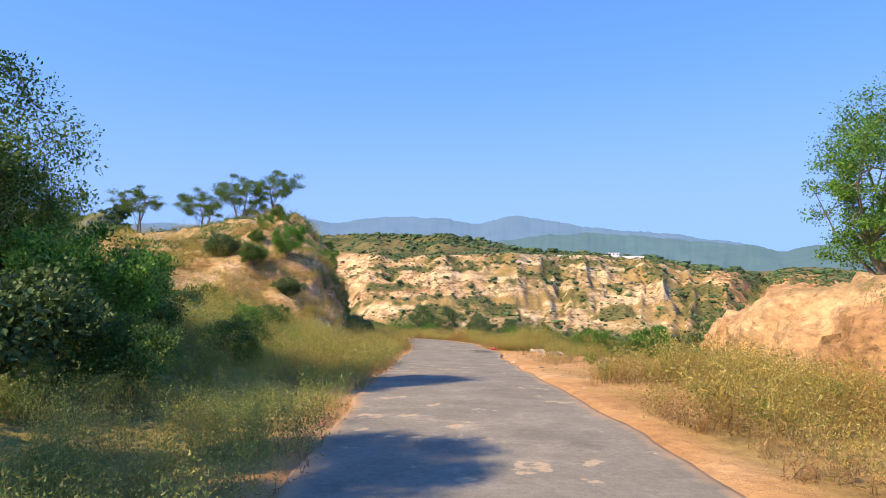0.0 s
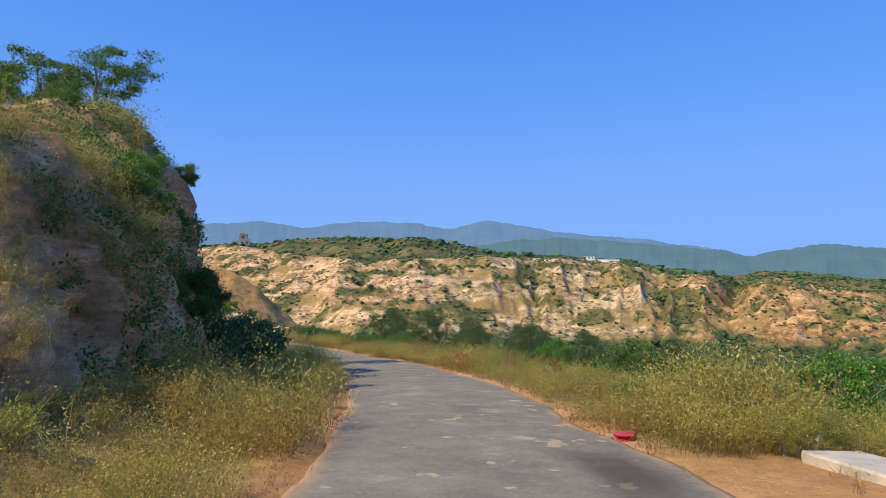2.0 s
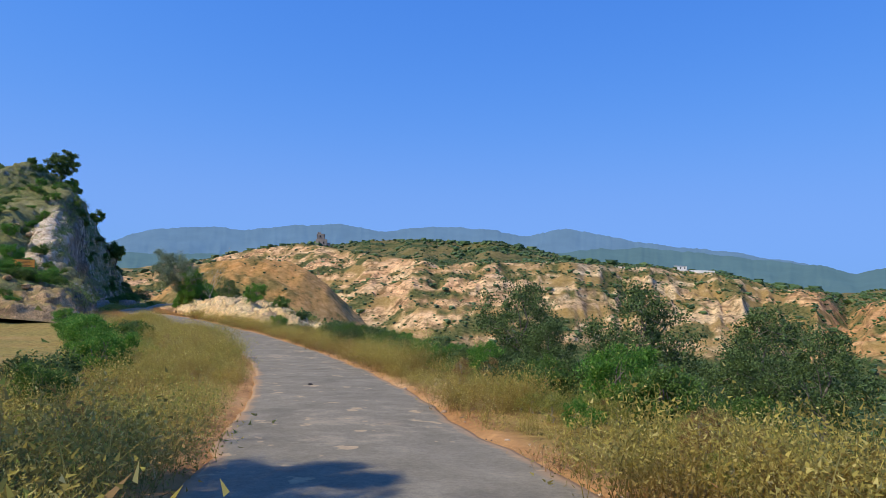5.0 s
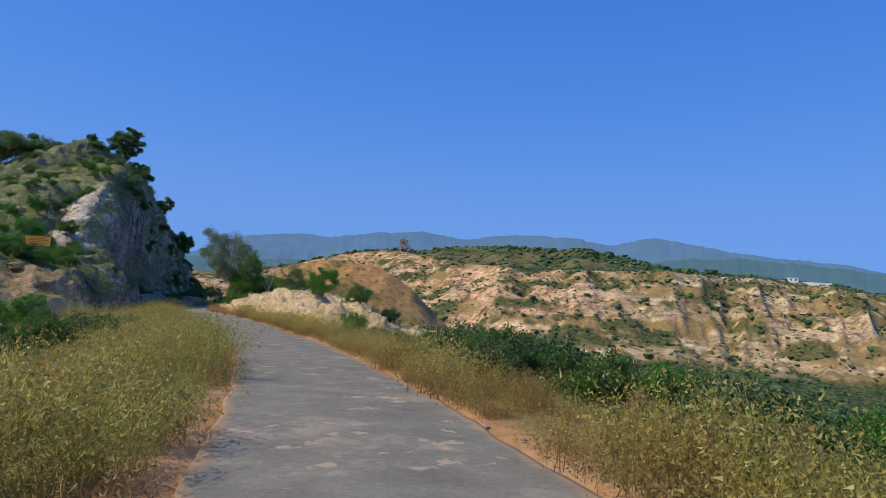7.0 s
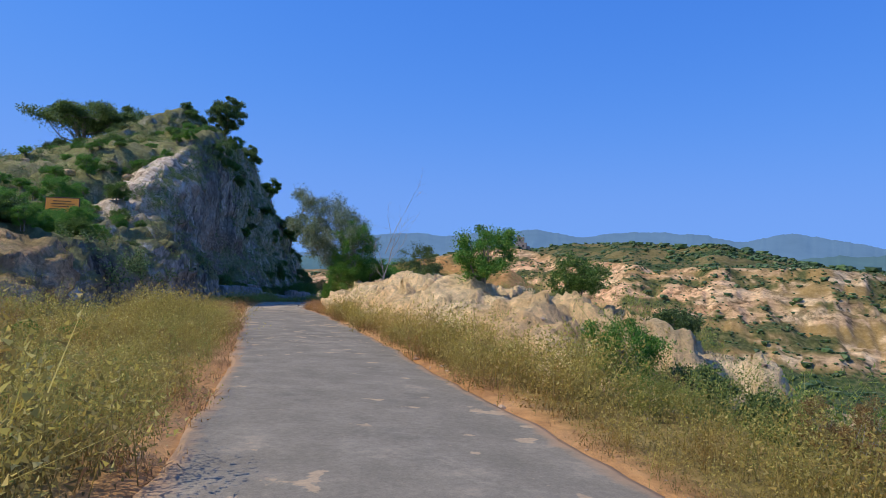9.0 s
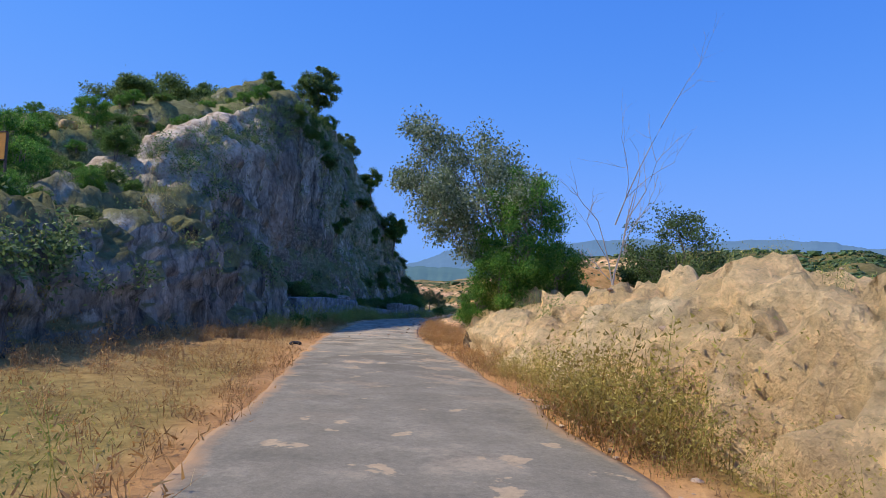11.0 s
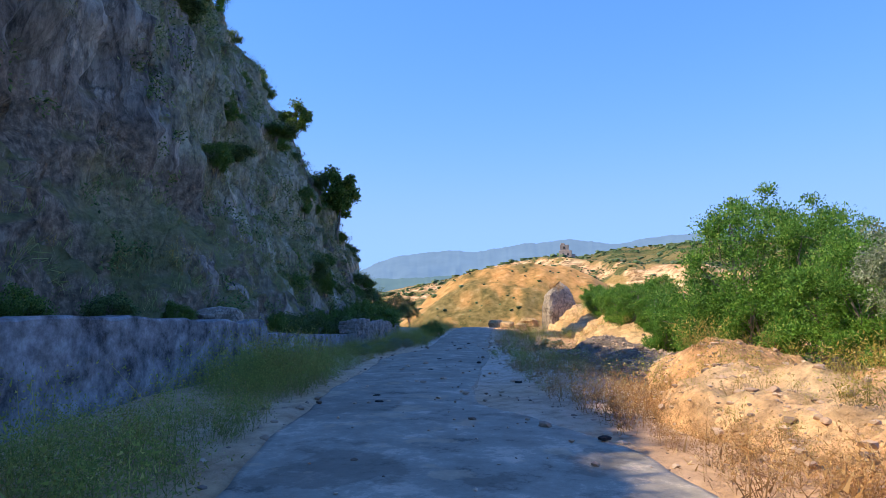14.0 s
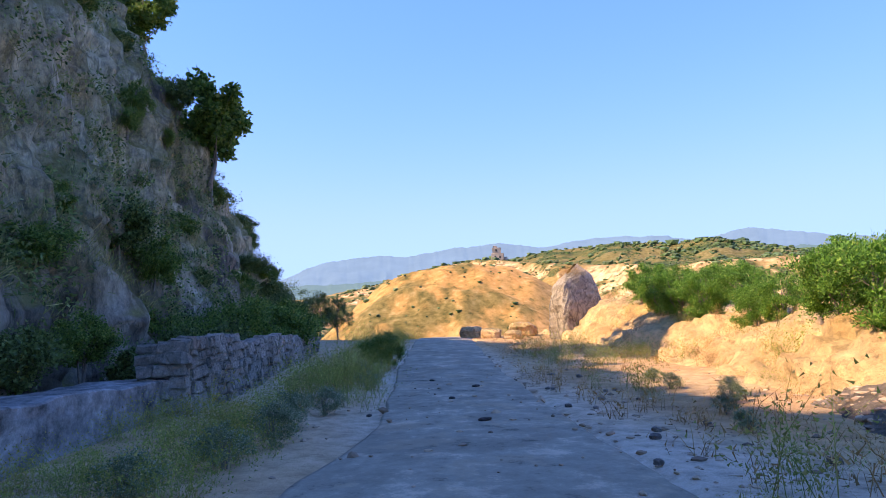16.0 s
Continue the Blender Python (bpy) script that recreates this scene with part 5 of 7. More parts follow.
# ---- far mountains, a plain backdrop ----
def ridge(name, radius, az, el, thick, colour, haze_glow, seed, label):
    m, nt, bsdf = nodes_of(name)
    geo = position(nt)
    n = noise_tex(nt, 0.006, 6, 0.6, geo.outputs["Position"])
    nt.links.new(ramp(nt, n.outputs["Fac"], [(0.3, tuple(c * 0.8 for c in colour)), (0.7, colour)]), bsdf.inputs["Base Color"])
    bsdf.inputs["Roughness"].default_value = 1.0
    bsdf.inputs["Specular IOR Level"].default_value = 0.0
    # distance haze is put in as a blue glow of the slopes themselves
    nt.links.new(ramp(nt, n.outputs["Fac"], [(0.3, tuple(c * 0.9 for c in haze_glow)), (0.7, haze_glow)]), bsdf.inputs["Emission Color"])
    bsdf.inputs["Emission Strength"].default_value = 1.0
    a = np.arange(min(az), max(az), 0.12)
    e = np.interp(a, az, el)
    k = np.ones(9) / 9
    e = np.convolve(np.pad(e, 4, mode="edge"), k, "valid") + 0.16 * fbm(a / 1.6, 0 * a, 0, 5, seed) + 0.07 * ridged(a / 0.45, 0 * a, 0, 3, seed + 9)
    tips = 0.03 * radius / 57 * np.abs(fbm(a / 0.16, 0 * a, 1, 2, seed + 1))
    zt = -2 + radius * np.tan(np.radians(e))
    rows = np.linspace(0, 1, 14)
    A, W = np.meshgrid(a, rows, indexing="ij")
    T = np.repeat(zt[:, None], 14, 1)
    R = radius - thick * (1 - W) * (1 + 0.3 * ridged(A / 3.0, W * 2, 0, 3, seed + 3))
    Z = -90 + (T + 90) * W**1.15 + 14 * ridged(A / 2.0, W * 5, 0, 3, seed + 5) * np.sin(np.pi * W)
    Z = Z + tips[:, None] * (W > 0.99)
    V = np.stack([np.sin(np.radians(A)) * R - 0.7, np.cos(np.radians(A)) * R + 36.8, Z], -1).reshape(-1, 3)
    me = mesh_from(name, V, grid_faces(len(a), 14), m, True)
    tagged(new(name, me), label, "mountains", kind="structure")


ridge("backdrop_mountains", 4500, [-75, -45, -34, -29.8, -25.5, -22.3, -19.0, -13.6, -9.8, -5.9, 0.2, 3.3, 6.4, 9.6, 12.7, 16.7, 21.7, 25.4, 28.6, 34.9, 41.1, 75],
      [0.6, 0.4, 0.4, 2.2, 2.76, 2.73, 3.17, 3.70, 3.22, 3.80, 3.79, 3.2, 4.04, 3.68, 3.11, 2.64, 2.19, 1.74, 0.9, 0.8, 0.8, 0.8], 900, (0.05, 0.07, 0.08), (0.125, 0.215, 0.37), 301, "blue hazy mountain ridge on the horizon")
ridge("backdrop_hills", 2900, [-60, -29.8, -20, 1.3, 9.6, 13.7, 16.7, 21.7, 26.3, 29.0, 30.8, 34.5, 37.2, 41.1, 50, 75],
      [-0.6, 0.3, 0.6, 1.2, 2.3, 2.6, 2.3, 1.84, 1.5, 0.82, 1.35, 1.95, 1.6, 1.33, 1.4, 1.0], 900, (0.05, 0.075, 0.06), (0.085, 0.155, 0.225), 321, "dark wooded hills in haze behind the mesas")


# ---- plants ----
def tube(points, radii, sides=5):
    points, radii = np.asarray(points, float), np.asarray(radii, float)
    t = np.gradient(points, axis=0)
    t /= np.maximum(np.linalg.norm(t, axis=1), 1e-9)[:, None]
    ref = np.where(np.abs(t[:, 2:3]) > 0.9, [[1.0, 0, 0]], [[0, 0, 1.0]])
    u = np.cross(t, ref)
    u /= np.linalg.norm(u, axis=1)[:, None]
    w = np.cross(t, u)
    a = np.linspace(0, 2 * np.pi, sides, endpoint=False)
    v = points[:, None] + radii[:, None, None] * (np.cos(a)[None, :, None] * u[:, None] + np.sin(a)[None, :, None] * w[:, None])
    i = np.arange(len(points) - 1)[:, None] * sides + np.arange(sides)[None]
    j = np.arange(len(points) - 1)[:, None] * sides + (np.arange(sides)[None] + 1) % sides
    return v.reshape(-1, 3), np.stack([i, j, j + sides, i + sides], -1).reshape(-1, 4)


def join(pieces):
    vs, fs, n = [], [], 0
    for v, f in pieces:
        vs.append(v)
        fs.append(f + n)
        n += len(v)
    return np.concatenate(vs), np.concatenate(fs)


def leaves(rng, centres, length, width, up=0.0, droop=0.0, out=0.0):
    """One folded diamond for each leaf."""
    n = len(centres)
    d = rng.normal(size=(n, 3)) + np.array([0, 0, up - droop]) + out
    d /= np.linalg.norm(d, axis=1)[:, None]
    side = np.cross(d, rng.normal(size=(n, 3)))
    side /= np.maximum(np.linalg.norm(side, axis=1), 1e-9)[:, None]
    nrm = np.cross(d, side)
    L = length * (0.6 + 0.8 * rng.random((n, 1)))
    W = width * (0.6 + 0.8 * rng.random((n, 1)))
    v = np.stack([centres, centres + d * L * 0.5 + side * W + nrm * W * 0.3, centres + d * L, centres + d * L * 0.5 - side * W + nrm * W * 0.3], 1)
    return v.reshape(-1, 3), np.arange(n * 4).reshape(-1, 4)


def plant(name, seed, height, radius, trunk_h, trunk_r, clumps, n_leaves, leaf, leaf_mat, bark_mat, label, category, flat=0.8, up=0.0, droop=0.0, clump_r=0.3, low=0.15, stems=1, lean=(0, 0), thick=0.75):
    """A tree or bush: tapering stem or stems, limbs to each clump, and leaves about the clumps."""
    rng = np.random.default_rng(seed)
    clumps, clump_r = int(clumps * 1.5), clump_r * 0.8
    n_leaves, leaf = int(n_leaves * 1.75), (leaf[0] * 0.95, leaf[1] * 1.25)
    root = new(name)
    wood, heads = [], []
    for k in range(clumps):
        q = rng.normal(size=3)
        q /= np.linalg.norm(q)
        q *= (0.35 + 0.65 * rng.random()) ** 0.6
        c = np.array([q[0] * radius, q[1] * radius, trunk_h + (height - trunk_h) * (low + (1 - low) * (0.5 + 0.5 * q[2]))])
        c[:2] *= 1.0 - 0.55 * max(0, (c[2] / height - 0.62)) / 0.38 * (1.15 - flat)
        c[:2] += np.array(lean) * c[2]
        heads.append(c)
    heads = np.array(heads)
    way = heads - np.array([0, 0, 0.5 * height])
    way /= np.maximum(np.linalg.norm(way, axis=1), 1e-9)[:, None]
    heads += way * (0.42 * radius * fbm(way[:, 0] * 1.6 + seed, way[:, 1] * 1.6, way[:, 2] * 1.6, 3, seed + 5))[:, None]
    bases = [np.array([*(rng.normal(size=2) * 0.08 * radius * (stems > 1)), 0.0]) for _ in range(stems)]
    tops = []
    for b in bases:
        tip = np.array([b[0] * 3 + lean[0] * height * 0.7, b[1] * 3 + lean[1] * height * 0.7, height * 0.8])
        pts = [b + (tip - b) * w + rng.normal(size=3) * 0.03 * height * np.array([1, 1, 0]) * (0 < w < 1) for w in np.linspace(0, 1, 6)]
        pts[0][2] -= 0.35
        wood.append(tube(pts, trunk_r * np.linspace(1.15, 0.25, 6), 6))
        tops.append(np.array(pts))
    joints, twigs = [], []
    for n, c in enumerate(heads):
        st = tops[rng.integers(len(tops))]
        if n < max(5, clumps // 4):
            k = min(len(st) - 2, max(1, int(len(st) * 0.85 * min(1, c[2] / height) * (0.5 + 0.4 * rng.random()))))
            a, r = st[k], 1.0
        else:
            near = joints[int(np.argmin([np.linalg.norm(q - c) for q in joints]))]
            a, r = near, 0.5
        m = (a + c) / 2 + np.array([0, 0, -0.05 * radius]) + rng.normal(size=3) * 0.07 * radius
        joints += [m, a + (m - a) * 0.6]
        twigs.append((m, c))
        wood.append(tube([a, m, c], r * trunk_r * np.array([0.34, 0.20, 0.06]), 4))
    # leaves along the outer limbs as well as in the clumps
    twigs = np.array(twigs)
    pick = rng.integers(0, clumps, n_leaves // 4)
    along = twigs[pick, 0] + (twigs[pick, 1] - twigs[pick, 0]) * rng.random((len(pick), 1)) + rng.normal(size=(len(pick), 3)) * 0.055 * radius
    along[:, 2] = np.maximum(along[:, 2], 0.05)
    share = rng.integers(0, clumps, n_leaves)
    spread = 1.75 * clump_r * radius * (0.55 + 0.75 * rng.random(clumps))
    q = rng.normal(size=(n_leaves, 3))
    q /= np.linalg.norm(q, axis=1)[:, None]
    ray = rng.random((n_leaves, 1)) ** 0.45
    # ragged edge: each clump reaches further in some directions
    ragged = 1 + 0.5 * fbm(q[:, 0] * 2.2 + 3.1 * share, q[:, 1] * 2.2, q[:, 2] * 2.2, 3, seed)[:, None]
    pts = heads[share] + q * ray * ragged * spread[share][:, None] * np.array([1, 1, thick])
    pts[:, 2] = np.maximum(pts[:, 2], 0.05)
    inner = ray[:, 0] < 0.55
    big = leaves(rng, pts[inner], leaf[0] * 1.2, leaf[1] * 1.35, up, droop)
    lv, lf = join([leaves(rng, pts[~inner], leaf[0], leaf[1], up, droop, 0.9 * q[~inner]), big, leaves(rng, along, leaf[0], leaf[1], up, droop)])
    wv, wf = join(wood)
    part("trunk", mesh_from("trunk", wv, wf, bark_mat), root)
    part("crown", mesh_from("crown", lv, lf, leaf_mat, False), root)
    return tagged(root, label, category)


def put(ob, s, d, scale=1.0, turn=0.0, z=None, first=False, tall=1.0):
    """Sets a plant, or a copy of it, down at s and d."""
    x, y = (float(q) for q in xy_of(s, d))
    base = z_at(x, y) if z is None else float(road_z(s)) + z
    m = pose(x, y, base, 0, 0, turn) @ Matrix.Diagonal((scale, scale, scale * tall, 1))
    if first:
        ob.matrix_basis = m
        return ob
    return copy_thing(ob, m)


# big trees
dark_tree = plant("roadside_tree", 1, 4.9, 2.3, 0.5, 0.11, 60, 13000, (0.085, 0.016), M_LEAF, M_BARK, "dense green tree leaning over the roadside bank", "tree", 0.8, 0.4, 0, 0.2)
put(dark_tree, 10.4, -7.8, 0.85, 0, first=True)
put(dark_tree, 8.4, -7.8, 0.95, 130)
put(dark_tree, 12.4, -8.4, 0.68, 220)
put(dark_tree, 60.0, -9.6, 1.25, 40)
tall_tree = plant("tall_tree", 2, 9.5, 2.7, 0.9, 0.2, 90, 15000, (0.12, 0.022), M_LEAF_BRIGHT, M_BARK, "tall feathery green tree above the orange bank", "tree", 0.85, 0.2, 0.2, 0.17)
put(tall_tree, 19.0, 13.9, 0.80, 0, z=surface_h(START_V, 19.0, 13.9) - 0.9, first=True)
put(tall_tree, 13.5, 14.5, 0.62, 90, z=surface_h(START_V, 13.5, 14.5) - 0.3)
# mostly unseen trees, placed to throw the shadows on the road
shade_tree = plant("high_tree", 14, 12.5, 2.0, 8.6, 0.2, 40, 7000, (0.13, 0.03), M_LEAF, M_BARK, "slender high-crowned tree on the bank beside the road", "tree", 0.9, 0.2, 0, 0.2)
put(shade_tree, 0.6, -11.5, 0.86, 30, first=True)
put(shade_tree, 8.0, -10.8, 0.95, 150)
put(shade_tree, 56.6, -8.9, 0.88, 80)
put(dark_tree, 49.8, -6.4, 0.62, 20)
acacia = plant("thorn_tree", 3, 3.4, 1.7, 0.9, 0.07, 24, 5200, (0.075, 0.014), M_LEAF, M_BARK, "sparse thorn tree on top of the rock mound", "tree", 1.1, 0.1, 0, 0.17, 0.3, 2, (0, 0), 0.4)
for k, (s, d, sc, first) in enumerate([(49.0, -9.9, 1.15, True), (48.6, -12.4, 1.1, False), (49.4, -15.2, 1.0, False), (42.0, -18.0, 0.8, False), (50.6, -11.2, 0.9, False)]):
    put(acacia, s, d, sc, 70 * k, z=surface_h(MOUND_V, s, d) - 0.15, first=first)
valley_tree = plant("valley_tree", 4, 5.6, 2.3, 0.8, 0.11, 40, 5200, (0.11, 0.030), M_LEAF_DARK, M_BARK, "rounded green tree growing on the valley slope", "tree", 0.75, 0, 0, 0.2)
for k, (s, d, sc, first) in enumerate([(73.5, 8.4, 0.7, True), (68, 9.5, 0.95, False), (66.5, 12.4, 0.95, False), (60.5, 13.6, 0.9, False), (55.5, 11.5, 0.7, False), (71.5, 8.4, 0.65, False), (63, 10.5, 0.7, False), (57.5, 9.0, 0.5, False), (52, 13, 0.7, False), (48, 15, 0.7, False), (86, 20.5, 0.7, False), (80.5, 18.5, 0.7, False), (98, 17.5, 0.6, False), (64, 17, 0.9, False), (70, 15, 0.9, False)]):
    put(valley_tree, s, d, sc, 55 * k, first=first)
silver = plant("silver_tree", 5, 6.7, 3.0, 1.3, 0.085, 70, 13000, (0.10, 0.026), M_LEAF_GREY, M_BARK, "open grey-green tree with drooping small leaves", "tree", 0.95, 0, 0.5, 0.15, 0.05, 2, (-0.46, -0.10))
put(silver, 135.0, 5.4, 1.0, 0, z=surface_h(EMB_V, 135.0, 5.4) - 0.3, first=True)
tall_bush = plant("tall_bush", 6, 4.4, 1.55, 0.15, 0.06, 60, 13000, (0.085, 0.014), M_LEAF_BRIGHT, M_BARK, "tall bright green bush with narrow upright leaves", "bush", 0.7, 0.9, 0, 0.2, 0.05, 4)
put(tall_bush, 134.0, 5.2, 1.0, 0, z=surface_h(EMB_V, 134, 5.2) - 0.1, first=True)
pine = plant("pine_tree", 7, 7.4, 2.9, 1.4, 0.2, 36, 14000, (0.24, 0.036), M_PINE, M_BARK, "dark layered pine on the crest of the cliff", "pine tree", 1.1, 0.5, 0, 0.15, 0.0, 1, (0.06, 0.03), 0.7)
put(pine, 188, -15.6, 0.88, 0, z=surface_h(CLIFF_V, 188, -15.6) - 0.4, first=True)
put(pine, 212, -18.4, 0.95, 60, z=surface_h(CLIFF_V, 212, -18.4) - 0.5)
wide_pine = plant("umbrella_pine", 8, 5.4, 5.0, 2.4, 0.24, 44, 16000, (0.22, 0.034), M_PINE, M_BARK, "wide umbrella pine with a flat dark crown on the hill", "pine tree", 1.2, 0.4, 0, 0.13, 0.45, 3, (0, 0), 0.45)
put(wide_pine, 184, -32.5, 1.5, 0, z=surface_h(CLIFF_V, 184, -32.5) - 3.2, first=True)
cliff_tree = plant("cliff_tree", 9, 4.6, 1.4, 1.0, 0.09, 26, 3600, (0.17, 0.05), M_LEAF, M_BARK, "broad-leaved tree leaning out from the cliff side", "tree", 0.9, 0, 0, 0.22, 0.2)
put(cliff_tree, 195.5, -6.6, 1.25, 0, z=6.6, first=True)
put(cliff_tree, 200, -11.0, 0.8, 80, z=surface_h(CLIFF_V, 200, -11.0) - 0.4)


def bare_tree():
    rng = np.random.default_rng(12)
    root = new("bare_tree")
    wood = []

    def grow(a, way, length, r, depth):
        pts = [a]
        for _ in range(4):
            way = way + rng.normal(size=3) * 0.12
            way /= np.linalg.norm(way)
            pts.append(pts[-1] + way * length / 4)
        wood.append(tube(pts, r * np.linspace(1, 0.4, 5), 5))
        if depth:
            for _ in range(3):
                k = rng.integers(1, 5)
                grow(pts[k], way + rng.normal(size=3) * 0.45 + np.array([0, 0, 0.15]), length * 0.55, r * 0.5, depth - 1)
    grow(np.array([0, 0, -0.2]), np.array([0.05, 0, 1.0]), 2.7, 0.028, 3)
    grow(np.array([0.1, 0, -0.2]), np.array([-0.35, 0.1, 1.0]), 2.0, 0.022, 3)
    grow(np.array([0, 0.1, 1.6]), np.array([0.1, 0.1, 1.0]), 2.6, 0.018, 3)
    v, f = join(wood)
    part("crown", mesh_from("crown", v, f, M_TWIG), root)
    return tagged(root, "leafless pale sapling with thin branches on the embankment", "bare tree")


put(bare_tree(), 129.0, 6.2, 1.05, 0, z=surface_h(EMB_V, 129.0, 6.2) - 0.1, first=True)

# bushes: four kinds, copied about
bush_a = plant("bush", 21, 1.9, 1.15, 0.1, 0.035, 36, 5200, (0.08, 0.022), M_LEAF, M_BARK, "rounded green bush on the slope beside the road", "bush", 0.8, 0.3, 0, 0.22, 0.05, 4)
bush_b = plant("bush", 22, 2.4, 1.2, 0.1, 0.04, 40, 7000, (0.085, 0.015), M_LEAF_BRIGHT, M_BARK, "bright green bush with narrow upright leaves", "bush", 0.7, 0.9, 0, 0.2, 0.05, 5)
bush_c = plant("shrub", 23, 1.5, 1.1, 0.08, 0.03, 30, 4200, (0.085, 0.028), M_LEAF_DARK, M_BARK, "low dark green shrub in the shade of the rock", "shrub", 0.85, 0.2, 0, 0.24, 0.05, 4)
bush_d = plant("shrub", 24, 1.3, 0.9, 0.08, 0.025, 26, 2600, (0.06, 0.013), M_LEAF_GREY, M_BARK, "thin grey-green shrub with dry twigs", "shrub", 0.8, 0.5, 0, 0.24, 0.05, 5)
red_bush = plant("bush", 25, 1.3, 0.7, 0.08, 0.025, 18, 1500, (0.09, 0.03), M_RED, M_BARK, "small bush with reddish leaves on the bank", "bush", 0.8, 0.3, 0, 0.22, 0.05, 3)
used = set()


def bush(ob, s, d, sc=1.0, z=None, tall=1.0):
    first = ob.name not in used
    used.add(ob.name)
    return put(ob, s, d, sc, random.uniform(0, 360), z, first, tall)


# left of the start, on the bank and the mound
for s, d, sc, kind in [(7.4, -5.0, 0.95, bush_c), (9.6, -5.2, 0.9, bush_b), (11.2, -5.6, 0.8, bush_a), (12.8, -6.2, 0.85, bush_b), (11.0, -7.2, 1.0, bush_c), (14.5, -6.4, 0.6, bush_c), (17, -6.4, 0.5, bush_d), (19.5, -5.8, 0.45, bush_b), (22, -7.0, 0.5, bush_a), (8.5, -4.0, 0.7, bush_a), (26.5, -6.5, 0.6, bush_a), (20.5, -9.0, 0.5, bush_b), (16.5, -9.5, 0.7, bush_c), (24.5, -8.5, 0.6, bush_d), (14.0, -5.2, 0.6, bush_d), (16.4, -5.0, 0.55, bush_a), (18.2, -7.4, 0.7, bush_c), (20.0, -7.0, 0.6, bush_d), (21.6, -5.6, 0.6, bush_a), (23.2, -6.2, 0.6, bush_c), (25.0, -5.2, 0.55, bush_d), (18.8, -10.2, 0.7, bush_a), (23.4, -10.4, 0.7, bush_d), (26.6, -9.6, 0.7, bush_a), (15.0, -8.0, 0.8, bush_a), (13.0, -4.2, 0.6, bush_a), (15.5, -4.6, 0.6, bush_a)]:
    bush(kind, s, d, sc)
for s, d, sc, kind in [(31.5, -7.4, 0.75, bush_b), (29.5, -8.6, 0.7, bush_a), (31.0, -10.5, 0.8, bush_c), (33.8, -9.5, 0.5, bush_a), (28.6, -6.8, 0.6, bush_c), (35.5, -5.9, 0.5, bush_a), (36.6, -6.0, 0.55, bush_b), (37.8, -5.7, 0.5, bush_a), (40.5, -8.9, 0.45, bush_a), (43.0, -6.2, 0.5, bush_a), (38.5, -9.8, 0.5, bush_b), (46, -6.8, 0.7, bush_c), (41.0, -5.0, 0.5, bush_d), (33.5, -5.6, 0.4, bush_d), (29.8, -6.2, 0.5, bush_d), (39.8, -5.2, 0.45, bush_a), (42.0, -9.4, 0.5, bush_a)]:
    bush(kind, s, d, sc, surface_h(MOUND_V, s, d) - 0.12)
for s, d, sc, kind in [(40.5, -4.0, 0.7, bush_c), (43.5, -4.1, 0.9, bush_c), (46.0, -4.2, 1.1, bush_c), (48.5, -4.5, 1.15, bush_c), (51, -5.2, 1.25, bush_c), (53.5, -5.5, 1.2, bush_a), (55.5, -6.5, 1.3, bush_c), (52.5, -7.5, 1.8, bush_a), (50.0, -3.6, 0.8, bush_d), (71.5, -5.2, 0.7, bush_b), (74, -5.8, 0.8, bush_a), (77, -6.6, 0.9, bush_b), (81, -7.2, 0.8, bush_a), (86, -8.0, 0.9, bush_b), (93, -7.6, 0.7, bush_a), (99, -9, 0.9, bush_b), (106, -8.4, 0.8, bush_a), (111, -9.4, 0.8, bush_b), (66, -4.9, 0.6, bush_d)]:
    bush(kind, s, d, sc)
for s, d, sc, kind, z in [(33.6, -4.7, 0.6, bush_c, 0.1), (36.2, -4.6, 0.75, bush_c, 0.1), (38.6, -4.6, 0.85, bush_c, 0.0), (37.4, -5.4, 0.5, bush_a, 2.0), (40.6, -5.4, 0.55, bush_c, 2.6), (43.2, -5.4, 0.6, bush_c, 2.2), (39.2, -6.2, 0.4, bush_b, 4.4), (42.4, -6.4, 0.5, bush_a, 4.6), (45.4, -6.2, 0.7, bush_c, 2.6), (44.2, -7.2, 0.5, bush_a, 5.4)]:
    bush(kind, s, d, sc, z)
for s, d, sc, kind in [(56.0, -3.4, 0.6, bush_c), (58.2, -4.0, 0.7, bush_d), (60.4, -4.6, 0.75, bush_c), (62.5, -3.6, 0.5, bush_d), (64.5, -4.6, 0.6, bush_a), (67.0, -5.4, 0.7, bush_c), (54.4, -3.0, 0.55, bush_d)]:
    bush(kind, s, d, sc)
# right of the start
for s, d, sc, kind in [(27.5, 13.4, 2.4, bush_c), (30.5, 10.8, 1.1, bush_b), (26.5, 12.4, 1.3, bush_a), (22.6, 9.8, 0.7, bush_d), (30, 9.5, 0.9, bush_a), (33.5, 8.6, 0.8, bush_b), (28, 15.5, 1.4, bush_c), (15.5, 4.4, 0.6, bush_d), (36, 11, 1.0, bush_a), (32, 13, 1.0, bush_c)]:
    bush(kind, s, d, sc)
# valley slope
rnd = random.Random(31)
for k in range(95):
    s, d = rnd.uniform(26, 112), 7.0 + 26 * rnd.random() ** 1.3
    bush(rnd.choice([bush_a, bush_a, bush_b, bush_c, bush_c]), s, d, rnd.uniform(0.5, 1.15))
for k in range(46):
    s, d = rnd.uniform(58, 104), rnd.uniform(5.2, 9.5)
    bush(rnd.choice([bush_a, bush_b, bush_c, bush_a, red_bush if k % 9 == 0 else bush_c]), s, d, rnd.uniform(0.6, 1.0) * (0.62 if s > 84 else 0.85))
